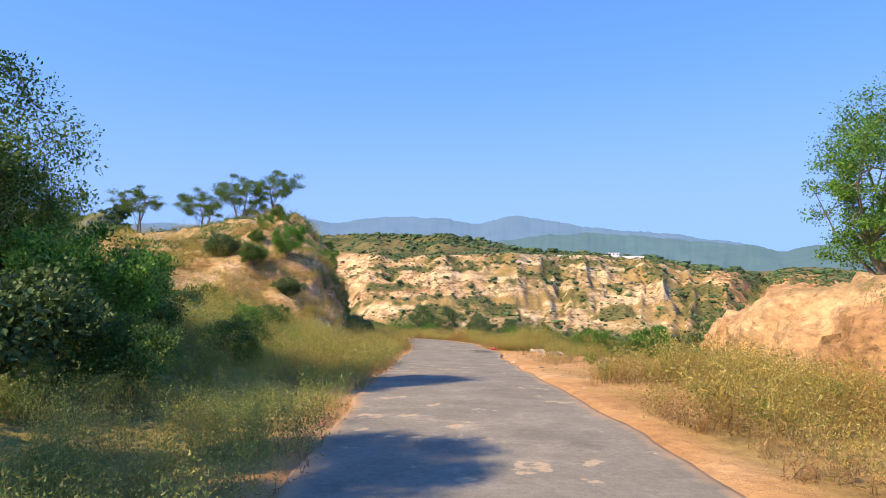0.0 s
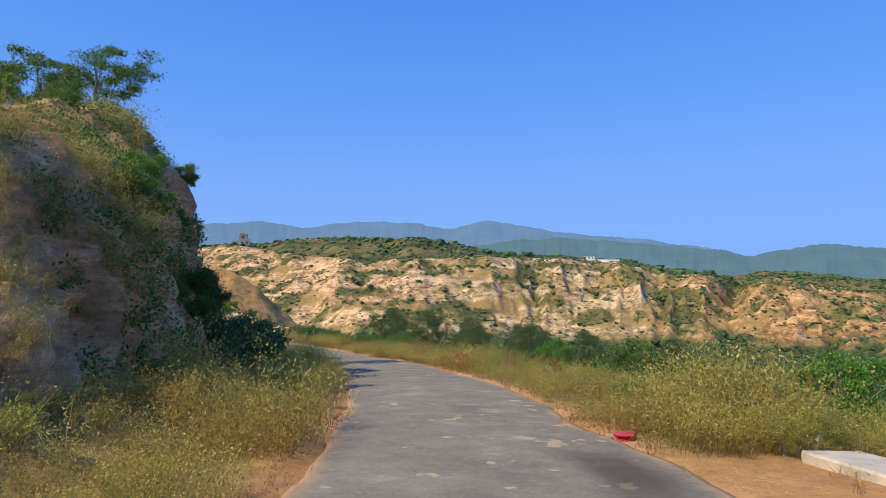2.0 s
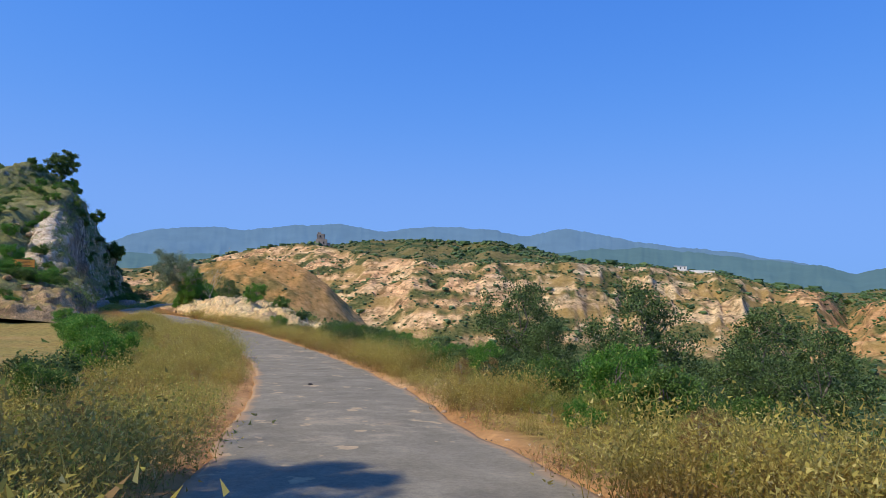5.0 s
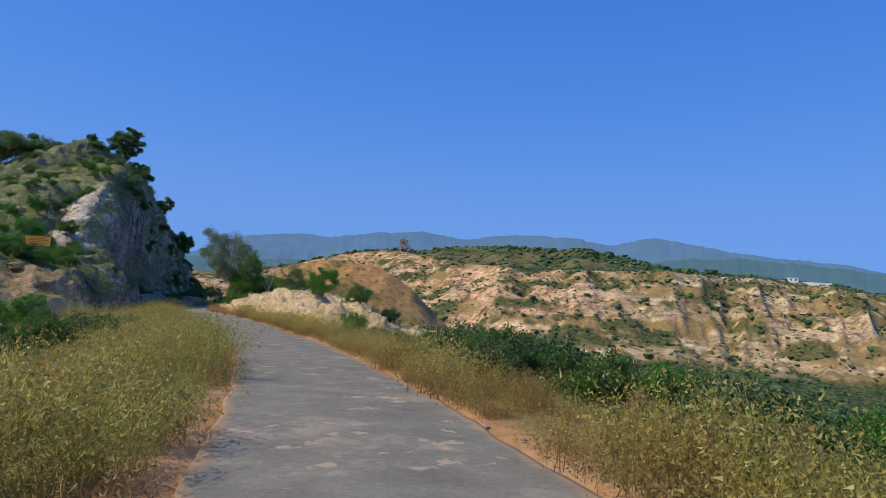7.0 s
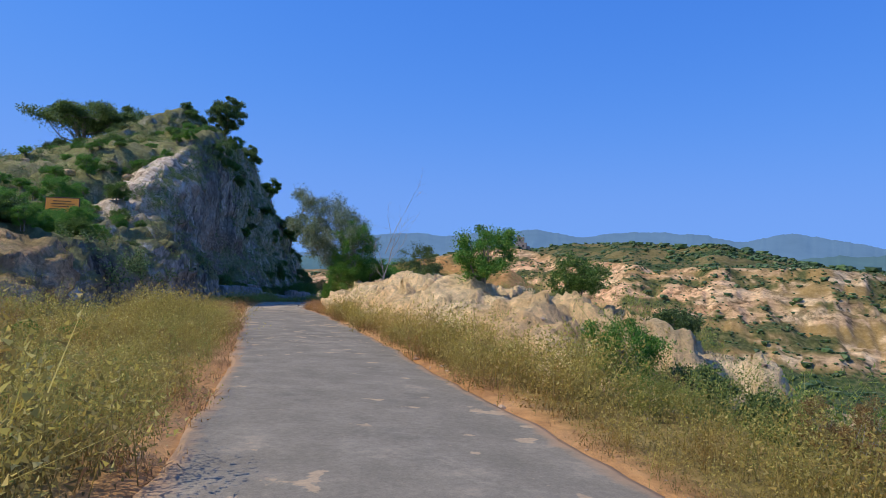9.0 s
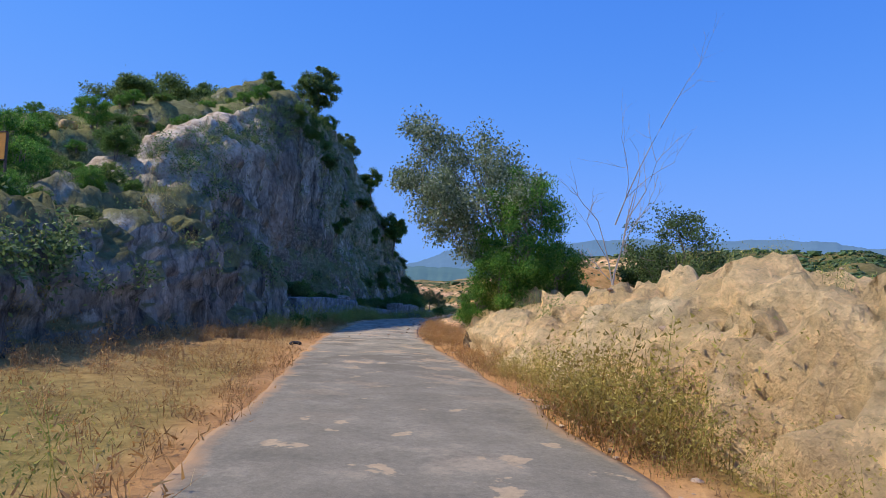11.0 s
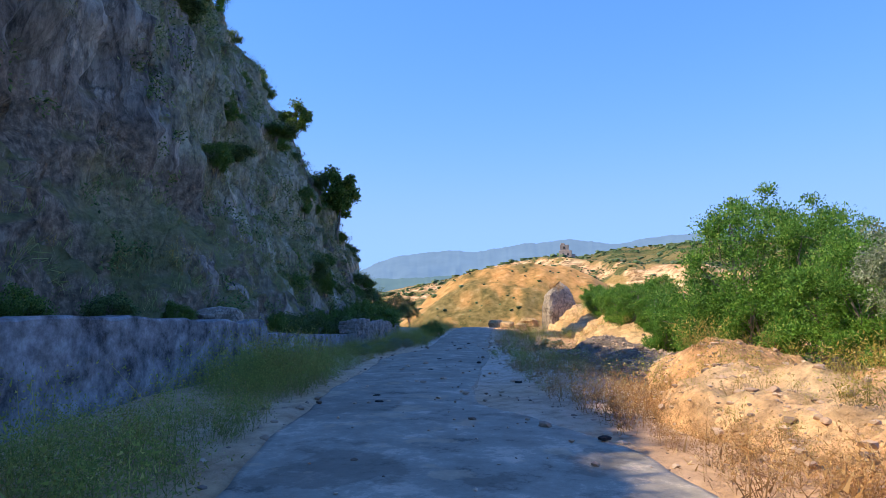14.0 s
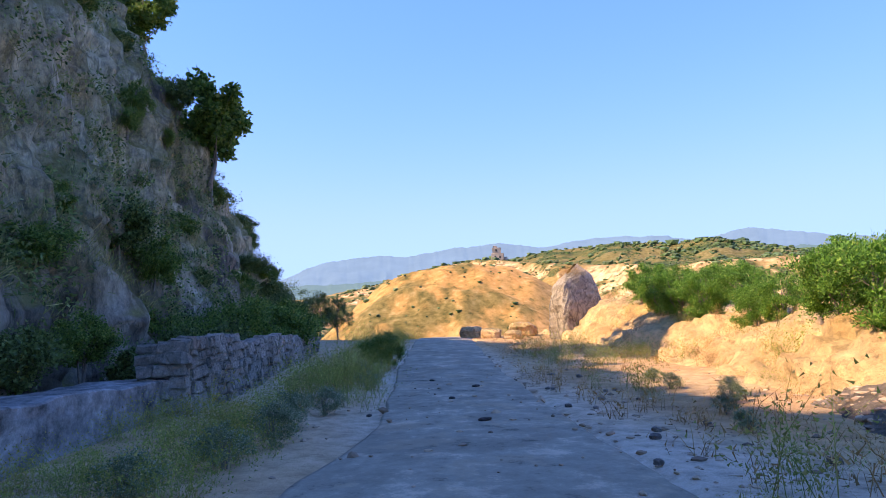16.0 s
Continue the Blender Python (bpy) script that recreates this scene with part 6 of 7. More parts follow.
for s, d, sc, kind in [(96.5, -5.2, 0.7, bush_a), (98.0, -6.0, 0.8, bush_c), (94.5, -6.6, 0.8, bush_a), (100.5, -5.6, 0.7, bush_a), (104.5, -5.0, 0.6, bush_a), (90.5, -6.4, 0.6, bush_a)]:
    bush(kind, s, d, sc)
for s, d, sc, kind in [(86.6, 4.7, 0.75, bush_c), (88.0, 5.2, 0.9, bush_a), (89.4, 4.9, 0.8, bush_c), (90.6, 5.9, 1.0, bush_c), (92.0, 5.4, 0.85, bush_a), (87.2, 6.4, 0.95, bush_c), (93.4, 6.2, 0.9, bush_c), (89.2, 7.0, 1.0, bush_a)]:
    bush(kind, s, d, sc)
# tall weeds in clumps along both verges
weed_a = plant("weed_clump", 31, 1.0, 0.5, 0.05, 0.01, 26, 4200, (0.028, 0.006), M_TALL, M_TWIG, "tall yellow-green weed clump on the road verge", "weed", 0.9, 0.7, 0, 0.2, 0.05, 5)
weed_b = plant("weed_clump", 32, 1.1, 0.42, 0.05, 0.01, 22, 3000, (0.028, 0.006), M_RUSSET, M_TWIG, "dry russet weed clump on the road verge", "weed", 0.9, 0.8, 0, 0.2, 0.05, 5)
weed_c = plant("weed_clump", 33, 0.8, 0.5, 0.05, 0.01, 26, 3600, (0.036, 0.009), M_LEAF_BRIGHT, M_TWIG, "fresh green weed clump on the road verge", "weed", 0.9, 0.6, 0, 0.2, 0.05, 5)
rnd = random.Random(59)
for k in range(150):
    s = rnd.uniform(70, 118) if k % 3 else rnd.uniform(29, 70)
    d = -rnd.uniform(3.7, 8.0) if k % 2 and s > 64 else rnd.uniform(3.7, 5.6)
    bush(rnd.choice([weed_a, weed_a, weed_b, weed_c] if d < 0 else [weed_a, weed_a, weed_b]), s, d, rnd.uniform(0.55, 1.05))
for k in range(80):
    s, d = rnd.uniform(29, 66), rnd.uniform(4.0, 7.2)
    bush(rnd.choice([weed_a, weed_a, weed_a, weed_a, weed_c, weed_b]), s, d, rnd.uniform(0.7, 1.1))
for k in range(58):
    s = rnd.uniform(5, 24)
    d = -rnd.uniform(3.5, 5.0) if k % 2 else rnd.uniform(4.6, 9.5)
    bush(rnd.choice([weed_a, weed_a, weed_c]), s, d, rnd.uniform(0.6, 1.0))
for k in range(110):
    s = rnd.uniform(56, 117) if k % 3 else rnd.uniform(26, 56)
    bush(rnd.choice([weed_a, weed_a, weed_a, weed_b]), s, -rnd.uniform(2.2, 4.6), rnd.uniform(0.5, 0.85))
# scattered trees on the valley floor
floor_tree = plant("valley_tree", 41, 5.4, 2.6, 0.6, 0.11, 22, 900, (0.34, 0.11), M_LEAF_DARK, M_BARK, "rounded dark green tree on the valley floor", "tree", 0.75, 0, 0, 0.24)
put(floor_tree, 90, 60, 1.0, 0, first=True)
for k in range(330):
    s, d = rnd.uniform(30, 235), rnd.uniform(38, 260)
    if z_at(*(float(q) for q in xy_of(s, d))) < float(road_z(60)) - 12:
        put(floor_tree, s, d, rnd.uniform(0.6, 1.3), rnd.uniform(0, 360))
# embankment, soil heaps and the green row beyond
for s, d, sc, kind in [(114.2, 6.6, 1.0, bush_b), (109.4, 7.6, 0.8, bush_a), (106.6, 8.4, 0.55, bush_c), (127.5, 8.8, 0.8, bush_d), (124.0, 9.5, 0.7, bush_d), (133.0, 9.5, 1.2, bush_c), (136.5, 7.0, 1.2, bush_c), (133.6, 4.6, 1.0, bush_b), (135.4, 4.2, 0.8, bush_b), (133.4, 6.2, 0.9, bush_b), (136.2, 5.4, 0.75, bush_b)]:
    bush(kind, s, d, sc, surface_h(EMB_V, s, d) - 0.12)
for s, d, sc, kind in [(142.4, 8.0, 1.35, bush_b), (144.2, 9.2, 1.5, bush_b), (141.0, 9.4, 1.1, bush_b), (146.0, 9.6, 0.8, bush_b), (147.9, 9.2, 0.8, bush_b), (150.7, 8.4, 0.85, bush_b), (150.9, 10.0, 0.95, bush_b), (152.3, 7.2, 0.75, bush_b), (153.8, 6.8, 0.7, bush_a), (156.4, 9.0, 1.05, bush_b), (158.4, 9.8, 1.2, bush_b), (161.6, 9.4, 1.15, bush_b), (169.4, 9.0, 0.95, bush_b), (167.8, 9.2, 1.25, bush_b), (166.2, 8.9, 0.9, bush_b), (164.4, 9.2, 0.95, bush_b), (168.6, 8.4, 0.6, bush_b), (171.2, 9.8, 0.85, bush_b), (160.5, 10.8, 0.8, bush_a), (148, 11.6, 1.0, bush_a), (154, 12, 0.9, bush_c), (160, 13, 0.9, bush_c), (162.3, 8.6, 0.5, red_bush)]:
    bush(kind, s, d, sc)
put(valley_tree, 131.0, 8.9, 0.85, 20, z=surface_h(EMB_V, 131.0, 8.9) - 0.6)
put(tall_bush, 142.8, 8.3, 0.92, 200)
put(tall_bush, 165.6, 9.7, 1.12, 100)
put(tall_bush, 164.0, 10.6, 0.95, 10)
put(tall_bush, 160.2, 9.4, 0.72, 170)
put(silver, 156.8, 9.0, 0.46, 60)
for s, d, sc, kind in [(172.8, 9.6, 0.8, bush_b), (174.8, 9.5, 0.95, bush_b), (176.6, 9.4, 0.95, bush_b), (178.2, 9.9, 0.85, bush_b), (175.6, 11.0, 0.95, bush_b), (178.6, 12.0, 0.85, bush_b), (181.6, 11.0, 0.62, bush_b), (183.0, 11.2, 0.68, bush_b), (184.6, 11.8, 0.72, bush_b), (186.4, 11.6, 0.85, bush_b), (188.0, 11.6, 0.9, bush_b), (189.8, 11.9, 0.9, bush_b), (191.6, 12.0, 0.85, bush_b), (187.2, 13.4, 0.9, bush_b), (184.0, 14.6, 1.0, red_bush), (182.4, 14.2, 1.1, red_bush), (190.4, 13.8, 0.85, bush_a), (185.6, 15.6, 0.8, bush_a)]:
    bush(kind, s, d, sc, surface_h(BANK_V, s, d) - 0.15)
for s, d, sc, kind in [(175.5, 5.0, 0.5, bush_d), (178.5, 5.4, 0.5, bush_d), (177.2, 6.0, 0.5, bush_d), (176.4, 5.6, 0.5, bush_d), (174.2, 4.6, 0.45, bush_d), (180.0, 5.6, 0.45, bush_d), (172.6, -2.4, 0.7, bush_d), (173.8, -1.9, 0.75, bush_d), (175.0, -1.6, 0.85, bush_d), (176.4, -1.7, 0.85, bush_d), (177.6, -1.3, 0.7, bush_d), (181.2, -0.9, 0.65, bush_d), (183.0, -1.2, 0.7, bush_d), (186.0, -1.0, 0.7, bush_a), (144.5, -2.9, 0.45, bush_a), (149.0, -2.8, 0.45, bush_a)]:
    bush(kind, s, d + float(road_shift(s)), sc)
# cliff: crest, face and behind the wall
for s, d, sc, kind in [(129, -9.5, 0.6, bush_b), (131.5, -8.8, 0.5, bush_b), (134, -9.4, 0.5, bush_a), (136.5, -9.0, 0.5, bush_b), (139, -9.6, 0.6, bush_a), (127.0, -8.6, 0.5, bush_a), (133, -7.6, 0.4, bush_c), (137.5, -8.0, 0.4, bush_a), (141.5, -10.5, 0.9, bush_a), (144, -11.5, 0.9, bush_d), (131, -13, 0.6, bush_a), (128, -12, 0.6, bush_b), (125.5, -10.5, 0.5, bush_b), (150.5, -12.8, 0.5, bush_a), (153.5, -12.4, 0.5, bush_d), (156.0, -11.6, 0.6, bush_b), (160, -11.5, 0.5, bush_d), (146, -14, 0.8, bush_b), (139, -13, 1.1, bush_b), (137, -11.5, 1.0, bush_b), (141, -12.5, 0.9, bush_a), (150, -15, 0.7, bush_d), (158, -17, 0.7, bush_a), (166, -14.5, 0.7, bush_a), (174, -16, 0.8, bush_b), (181, -19, 0.8, bush_a), (186, -20, 0.7, bush_b), (135, -14, 1.0, bush_b), (189, -14.2, 1.0, bush_b), (184, -13.4, 0.9, bush_a), (193, -14.4, 1.0, bush_c), (176.5, -12.4, 0.9, bush_d), (157, -11.4, 0.75, bush_d), (160.5, -11.2, 0.6, bush_b)]:
    bush(kind, s, d, sc, surface_h(CLIFF_V, s, d) - 0.15)
for s, d, sc, kind, z in [(152.2, -5.1, 0.75, bush_c, 1.2), (153.6, -5.2, 0.8, bush_a, 1.2), (155.0, -5.3, 0.7, bush_c, 1.2), (156.8, -5.2, 0.5, bush_a, 1.1), (159.5, -5.3, 0.45, bush_c, 1.2), (162.6, -5.4, 0.4, bush_a, 1.2), (164.8, -5.3, 0.45, bush_c, 1.0), (170.6, -5.2, 0.5, bush_a, 0.9), (173.0, -5.2, 0.6, bush_c, 0.8), (176.0, -5.0, 0.7, bush_c, 0.7), (178.6, -5.0, 0.7, bush_a, 0.8)]:
    bush(kind, s, d, sc, z)
du, dv = np.gradient(CLIFF_V, axis=0), np.gradient(CLIFF_V, axis=1)
rng_face = np.random.default_rng(48)
for k in range(300):
    i, j = int(rng_face.integers(140, 330)), int(rng_face.integers(24, 150))
    x, y, z = (float(q) for q in CLIFF_V[i, j])
    s = 119 + 0.3 * i
    share = (z - float(road_z(s))) / max(1.0, float(CLIFF_V[i, :150, 2].max()) - float(road_z(s)))
    if share < float(np.interp(s, [160, 172, 180, 195], [0.8, 0.45, 0.12, 0.05])) or share > 0.97:
        continue
    shrub = copy_thing((bush_a, bush_d, bush_a, bush_c, bush_d)[k % 5], pose(x, y, z - 0.3, 0, 0, float(rng_face.uniform(0, 360))) @ Matrix.Diagonal((*[float(rng_face.uniform(0.5, 1.2))] * 2, float(rng_face.uniform(0.5, 1.0)), 1)))
    shrub.name = "cliff_shrub"
    tagged(shrub, "grey-green shrub rooted in the shaded cliff face", "shrub")
rnd = random.Random(49)
for k in range(34):
    s, d = rnd.uniform(120, 137), rnd.uniform(-17, -8.8)
    bush(rnd.choice([bush_a, bush_b, bush_b, bush_c]), s, d, rnd.uniform(0.55, 1.0), surface_h(CLIFF_V, s, d) - 0.2, rnd.uniform(0.7, 1.0))
rnd = random.Random(47)
for k in range(84):
    s, d = rnd.uniform(122, 172), rnd.uniform(-22, -11.5)
    bush(rnd.choice([bush_a, bush_b, bush_b, bush_b]), s, d, rnd.uniform(0.3, 0.65), surface_h(CLIFF_V, s, d) - 0.2, rnd.uniform(0.5, 0.8))
for s, d, sc, kind in [(180.5, -4.2, 0.9, bush_c), (183.5, -4.0, 1.1, bush_c), (186.5, -3.8, 1.3, bush_a), (189.5, -3.2, 1.5, bush_a), (192.5, -3.4, 1.5, bush_a), (188, -5.0, 1.4, bush_a), (184.5, -5.2, 1.2, bush_a), (196, -3.2, 1.5, bush_a)]:
    bush(kind, s, d, sc)
for s, d, sc in [(203.5, -4.4, 0.85), (206.5, -2.6, 0.75), (210.5, -1.6, 0.72), (200.0, -4.0, 0.7)]:
    put(valley_tree, s, d, sc, 40 * s)


# ---- grass and weeds ----
def tuft(seed, stems, height, spread, per_stem, leaf, heads, bushy=0.35):
    """A bushy tuft of thin bent stems with small three-cornered leaves and seed heads round their upper parts."""
    rng = np.random.default_rng(seed)
    pieces = []
    for _ in range(stems):
        b = rng.normal(size=2) * spread * 0.45
        out = rng.normal(size=2) * spread
        h = height * (0.5 + 0.6 * rng.random())
        p = np.array([[b[0], b[1], -0.05], [b[0] + out[0] * 0.35, b[1] + out[1] * 0.35, h * 0.55], [b[0] + out[0], b[1] + out[1], h]])
        side = rng.normal(size=3) * np.array([1, 1, 0])
        side *= 0.0036 / np.linalg.norm(side)
        v = np.concatenate([p + side * np.array([[1], [0.8], [0.2]]), p - side * np.array([[1], [0.8], [0.2]])])
        pieces.append((v, np.array([[0, 1, 4], [0, 4, 3], [1, 2, 5], [1, 5, 4]])))
        w = heads + (1 - heads) * rng.random((per_stem, 1)) ** 0.8
        c = np.where(w < 0.55, p[0] + (p[1] - p[0]) * w / 0.55, p[1] + (p[2] - p[1]) * (w - 0.55) / 0.45) + rng.normal(size=(per_stem, 3)) * spread * bushy * np.array([1, 1, 0.6])
        c[:, 2] = np.maximum(c[:, 2], 0.02)
        way = rng.normal(size=(per_stem, 3)) + np.array([0, 0, 0.5])
        way /= np.linalg.norm(way, axis=1)[:, None]
        flank = np.cross(way, rng.normal(size=(per_stem, 3)))
        flank /= np.maximum(np.linalg.norm(flank, axis=1), 1e-9)[:, None]
        L, W = leaf[0] * (0.6 + 0.8 * rng.random((per_stem, 1))), leaf[1] * (0.6 + 0.8 * rng.random((per_stem, 1)))
        pieces.append((np.stack([c - flank * W, c + flank * W, c + way * L], 1).reshape(-1, 3), np.arange(per_stem * 3).reshape(-1, 3)))
    return join(pieces)


def scatter(name, tufts, places, material, label, rng, scale=(0.7, 1.3)):
    """Real copies of the tufts at all the places, in one mesh."""
    kinds = rng.integers(0, len(tufts), len(places))
    vs, fs, ups, n = [], [], [], 0
    for k, (tv, tf) in enumerate(tufts):
        pk = places[kinds == k]
        m = len(pk)
        if not m:
            continue
        a = rng.random(m) * 2 * np.pi
        sc = (scale[0] + (scale[1] - scale[0]) * rng.random(m)) * (1 + 0.45 * fbm(pk[:, 0] / 1.5, pk[:, 1] / 1.5, 0, 3, 480)) * (1 + 0.5 * vnoise(pk[:, 0] / 2.6, pk[:, 1] / 2.6, 0, 481))
        sc = np.minimum(sc, 1.5 * scale[1])
        ca, sa = np.cos(a) * sc, np.sin(a) * sc
        v = np.empty((m, len(tv), 3))
        v[..., 0] = ca[:, None] * tv[None, :, 0] - sa[:, None] * tv[None, :, 1] + pk[:, None, 0]
        v[..., 1] = sa[:, None] * tv[None, :, 0] + ca[:, None] * tv[None, :, 1] + pk[:, None, 1]
        v[..., 2] = sc[:, None] * tv[None, :, 2] + pk[:, None, 2]
        f = tf[None] + (np.arange(m) * len(tv))[:, None, None] + n
        vs.append(v.reshape(-1, 3))
        fs.append(f.reshape(-1, 3))
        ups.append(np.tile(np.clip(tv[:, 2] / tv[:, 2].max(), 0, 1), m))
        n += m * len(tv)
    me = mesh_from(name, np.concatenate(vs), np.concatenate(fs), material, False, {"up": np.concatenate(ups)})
    return tagged(new(name, me), label, "grass", kind="stuff")


def band(rng, s0, s1, d0, d1, per_m2, patch=0.0, seed=0):
    """Places on the ground between two lines beside the road."""
    n = int((s1 - s0) * abs(d1 - d0) * per_m2)
    s, d = rng.uniform(s0, s1, n), rng.uniform(min(d0, d1), max(d0, d1), n)
    thick = fbm(s / 2.2, d / 1.6, 0, 3, 400 + seed)
    keep = thick > -0.5 + patch + 0.15 * (rng.random(n) - 0.5)
    s, d = s[keep], d[keep]
    d = d + road_shift(s)
    x, y = xy_of(s, d)
    z = land(x, y)[0] - 0.22 * rng.random(len(s)) * smooth(0.1, -0.4, thick[keep])
    return np.stack([x, y, z], -1)


def on_rock(rng, V, n, least, seed, patch=0.0):
    """Places on a rock surface that are flat enough for growth."""
    du, dv = np.gradient(V, axis=0), np.gradient(V, axis=1)
    N = np.cross(du, dv)
    nz = np.abs(N[..., 2]) / np.maximum(np.linalg.norm(N, axis=-1), 1e-9)
    i, j = rng.integers(1, V.shape[0] - 1, n * 6), rng.integers(2, V.shape[1] - 1, n * 6)
    p = V[i, j]
    ok = (nz[i, j] > least) & (fbm(p[:, 0] / 2.5, p[:, 1] / 2.5, p[:, 2] / 2.5, 3, seed) > patch)
    return p[ok][:n]


rng = np.random.default_rng(77)
T_WEED = [tuft(k, 9, 0.66, 0.25, 30, (0.036, 0.0085), 0.20) for k in range(6)]
T_TALL = [tuft(60 + k, 11, 1.0, 0.28, 32, (0.034, 0.008), 0.22) for k in range(4)]
T_SHORT = [tuft(20 + k, 8, 0.40, 0.17, 8, (0.06, 0.008), 0.2) for k in range(4)]
T_STRAW = [tuft(40 + k, 6, 0.22, 0.14, 4, (0.07, 0.006), 0.1) for k in range(4)]

yellow = np.concatenate([band(rng, 13, 31, -4.2, -11.5, 3.4, 0.15, 71), band(rng, 14, 58, -1.5, -4.4, 8.5, 0.0, 1), band(rng, 58, 117, -1.5, -4.8, 7.5, 0.08, 1), band(rng, 28.6, 32, 3.2, 8.5, 7.0, 0.05, 2), band(rng, 29, 60, 2.75, 5.2, 8.5, 0.05, 2), band(rng, 60, 127, 2.75, 4.6, 8.5, 0.1, 2), band(rng, 58, 116, -4.6, -8.0, 1.8, 0.35, 3), band(rng, -3, 15, 3.4, 8.0, 5.0, 0.15, 4), band(rng, 14, 26, 3.4, 8.0, 0.8, 0.4, 4)])
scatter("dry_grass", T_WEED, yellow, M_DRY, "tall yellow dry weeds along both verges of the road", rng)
greenish = np.concatenate([band(rng, 10, 31, -4.0, -11.0, 4.0, 0.0, 72), band(rng, -3, 26, -1.3, -6.5, 9.0, -0.1, 5), band(rng, 24, 60, -1.8, -4.5, 2.2, 0.35, 5), band(rng, 60, 120, -1.8, -7.5, 1.7, 0.4, 6), band(rng, 26, 112, 4.4, 8.5, 4.0, 0.05, 7), band(rng, 150, 178, -1.6, -3.9, 9.0, -0.05, 8), band(rng, 171, 190, 3.9, 8.0, 2.6, 0.35, 61), band(rng, 158, 172, 2.6, 5.6, 1.6, 0.3, 62), band(rng, 138, 150, -2.6, -4.6, 4.0, 0.2, 9), band(rng, 178, 205, -0.6, -2.6, 5.0, 0.1, 10), band(rng, -2, 14, 5.0, 9.5, 2.0, 0.3, 12)])
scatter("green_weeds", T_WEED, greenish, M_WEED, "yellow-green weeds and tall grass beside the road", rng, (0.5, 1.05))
short = np.concatenate([band(rng, -3, 15, 2.9, 8.0, 4.5, 0.3, 13), band(rng, 15, 28, 2.9, 8.0, 0.7, 0.3, 13), band(rng, 28, 130, 2.75, 3.3, 6.0, 0.1, 14), band(rng, 120, 150, -1.3, -6.0, 8.0, 0.2, 15), band(rng, 120, 140, 2.7, 4.0, 12.0, 0.1, 16), band(rng, 138, 170, 2.8, 5.0, 9.0, 0.3, 17), band(rng, 170, 200, 2.9, 9.0, 2.2, 0.35, 18), band(rng, 0, 128, -1.15, -1.7, 8.0, 0.2, 19), band(rng, 25, 115, 8, 14, 0.5, 0.1, 20)])
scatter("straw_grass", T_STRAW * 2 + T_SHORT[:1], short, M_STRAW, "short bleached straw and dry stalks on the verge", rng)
edge_weeds = np.concatenate([band(rng, 14, 112, -1.35, -2.1, 0.9, 0.15, 51), band(rng, -2, 20, -1.9, -5.5, 1.2, 0.2, 52), band(rng, 146, 178, -1.8, -2.8, 1.6, 0.15, 53), band(rng, 178, 196, -1.9, -0.6, 2.0, 0.1, 55), band(rng, 30, 110, 3.6, 5.0, 0.4, 0.2, 54)])
scatter("tall_weeds", T_TALL, edge_weeds, M_WEED, "tall green and yellow weeds standing at the road's edge", rng, (0.65, 1.1))
crest = np.concatenate([on_rock(rng, CLIFF_V[:, :170], 350, 0.5, 501, -0.1), on_rock(rng, MOUND_V, 120, 0.5, 502, 0.0), on_rock(rng, LEDGE_V, 160, 0.6, 503, 0.0), on_rock(rng, BANK_V, 250, 0.85, 504, 0.0), on_rock(rng, EMB_V, 220, 0.8, 505, 0.1), on_rock(rng, START_V, 120, 0.8, 506, 0.0)])
scatter("slope_grass", T_WEED + T_SHORT, crest, M_WEED, "clumps of grass growing on the rock slopes", rng, (0.6, 1.3))

dry_slope = np.concatenate([on_rock(rng, MOUND_V[:45, 6:62], 1500, 0.2, 514, -0.15), on_rock(rng, MOUND_V[:, :80], 1100, 0.4, 512, -0.1), on_rock(rng, CLIFF_V[:, :170], 350, 0.5, 511, -0.05), np.concatenate([on_rock(rng, V, 30, 0.5, 513, -0.1) for V in HEAPS])])
scatter("dry_slope_grass", T_WEED[:2] + T_SHORT, dry_slope, M_DRY, "dry yellow grass in clumps on the rock slopes", rng, (0.5, 1.1))
slab_x, slab_y = xy_of(196.6 + rng.normal(size=40) * 0.45, 10.6 + rng.normal(size=40) * 0.3)
slab_top = np.stack([slab_x, slab_y, 0 * slab_x + float(road_z(196.6)) + 3.0], -1)
orange_grass = np.concatenate([slab_top, on_rock(rng, BANK_V[:, :60], 160, 0.4, 515, 0.0), band(rng, 139, 165, 3.0, 4.8, 5.0, 0.25, 41), band(rng, 150, 157, 3.0, 4.4, 8.0, 0.1, 42), band(rng, 4, 15, 3.2, 7.0, 4.0, 0.25, 43)])
scatter("orange_dry_grass", T_WEED, orange_grass, M_STRAW, "orange-brown dry grass in front of the soil heaps", rng, (0.4, 0.85))


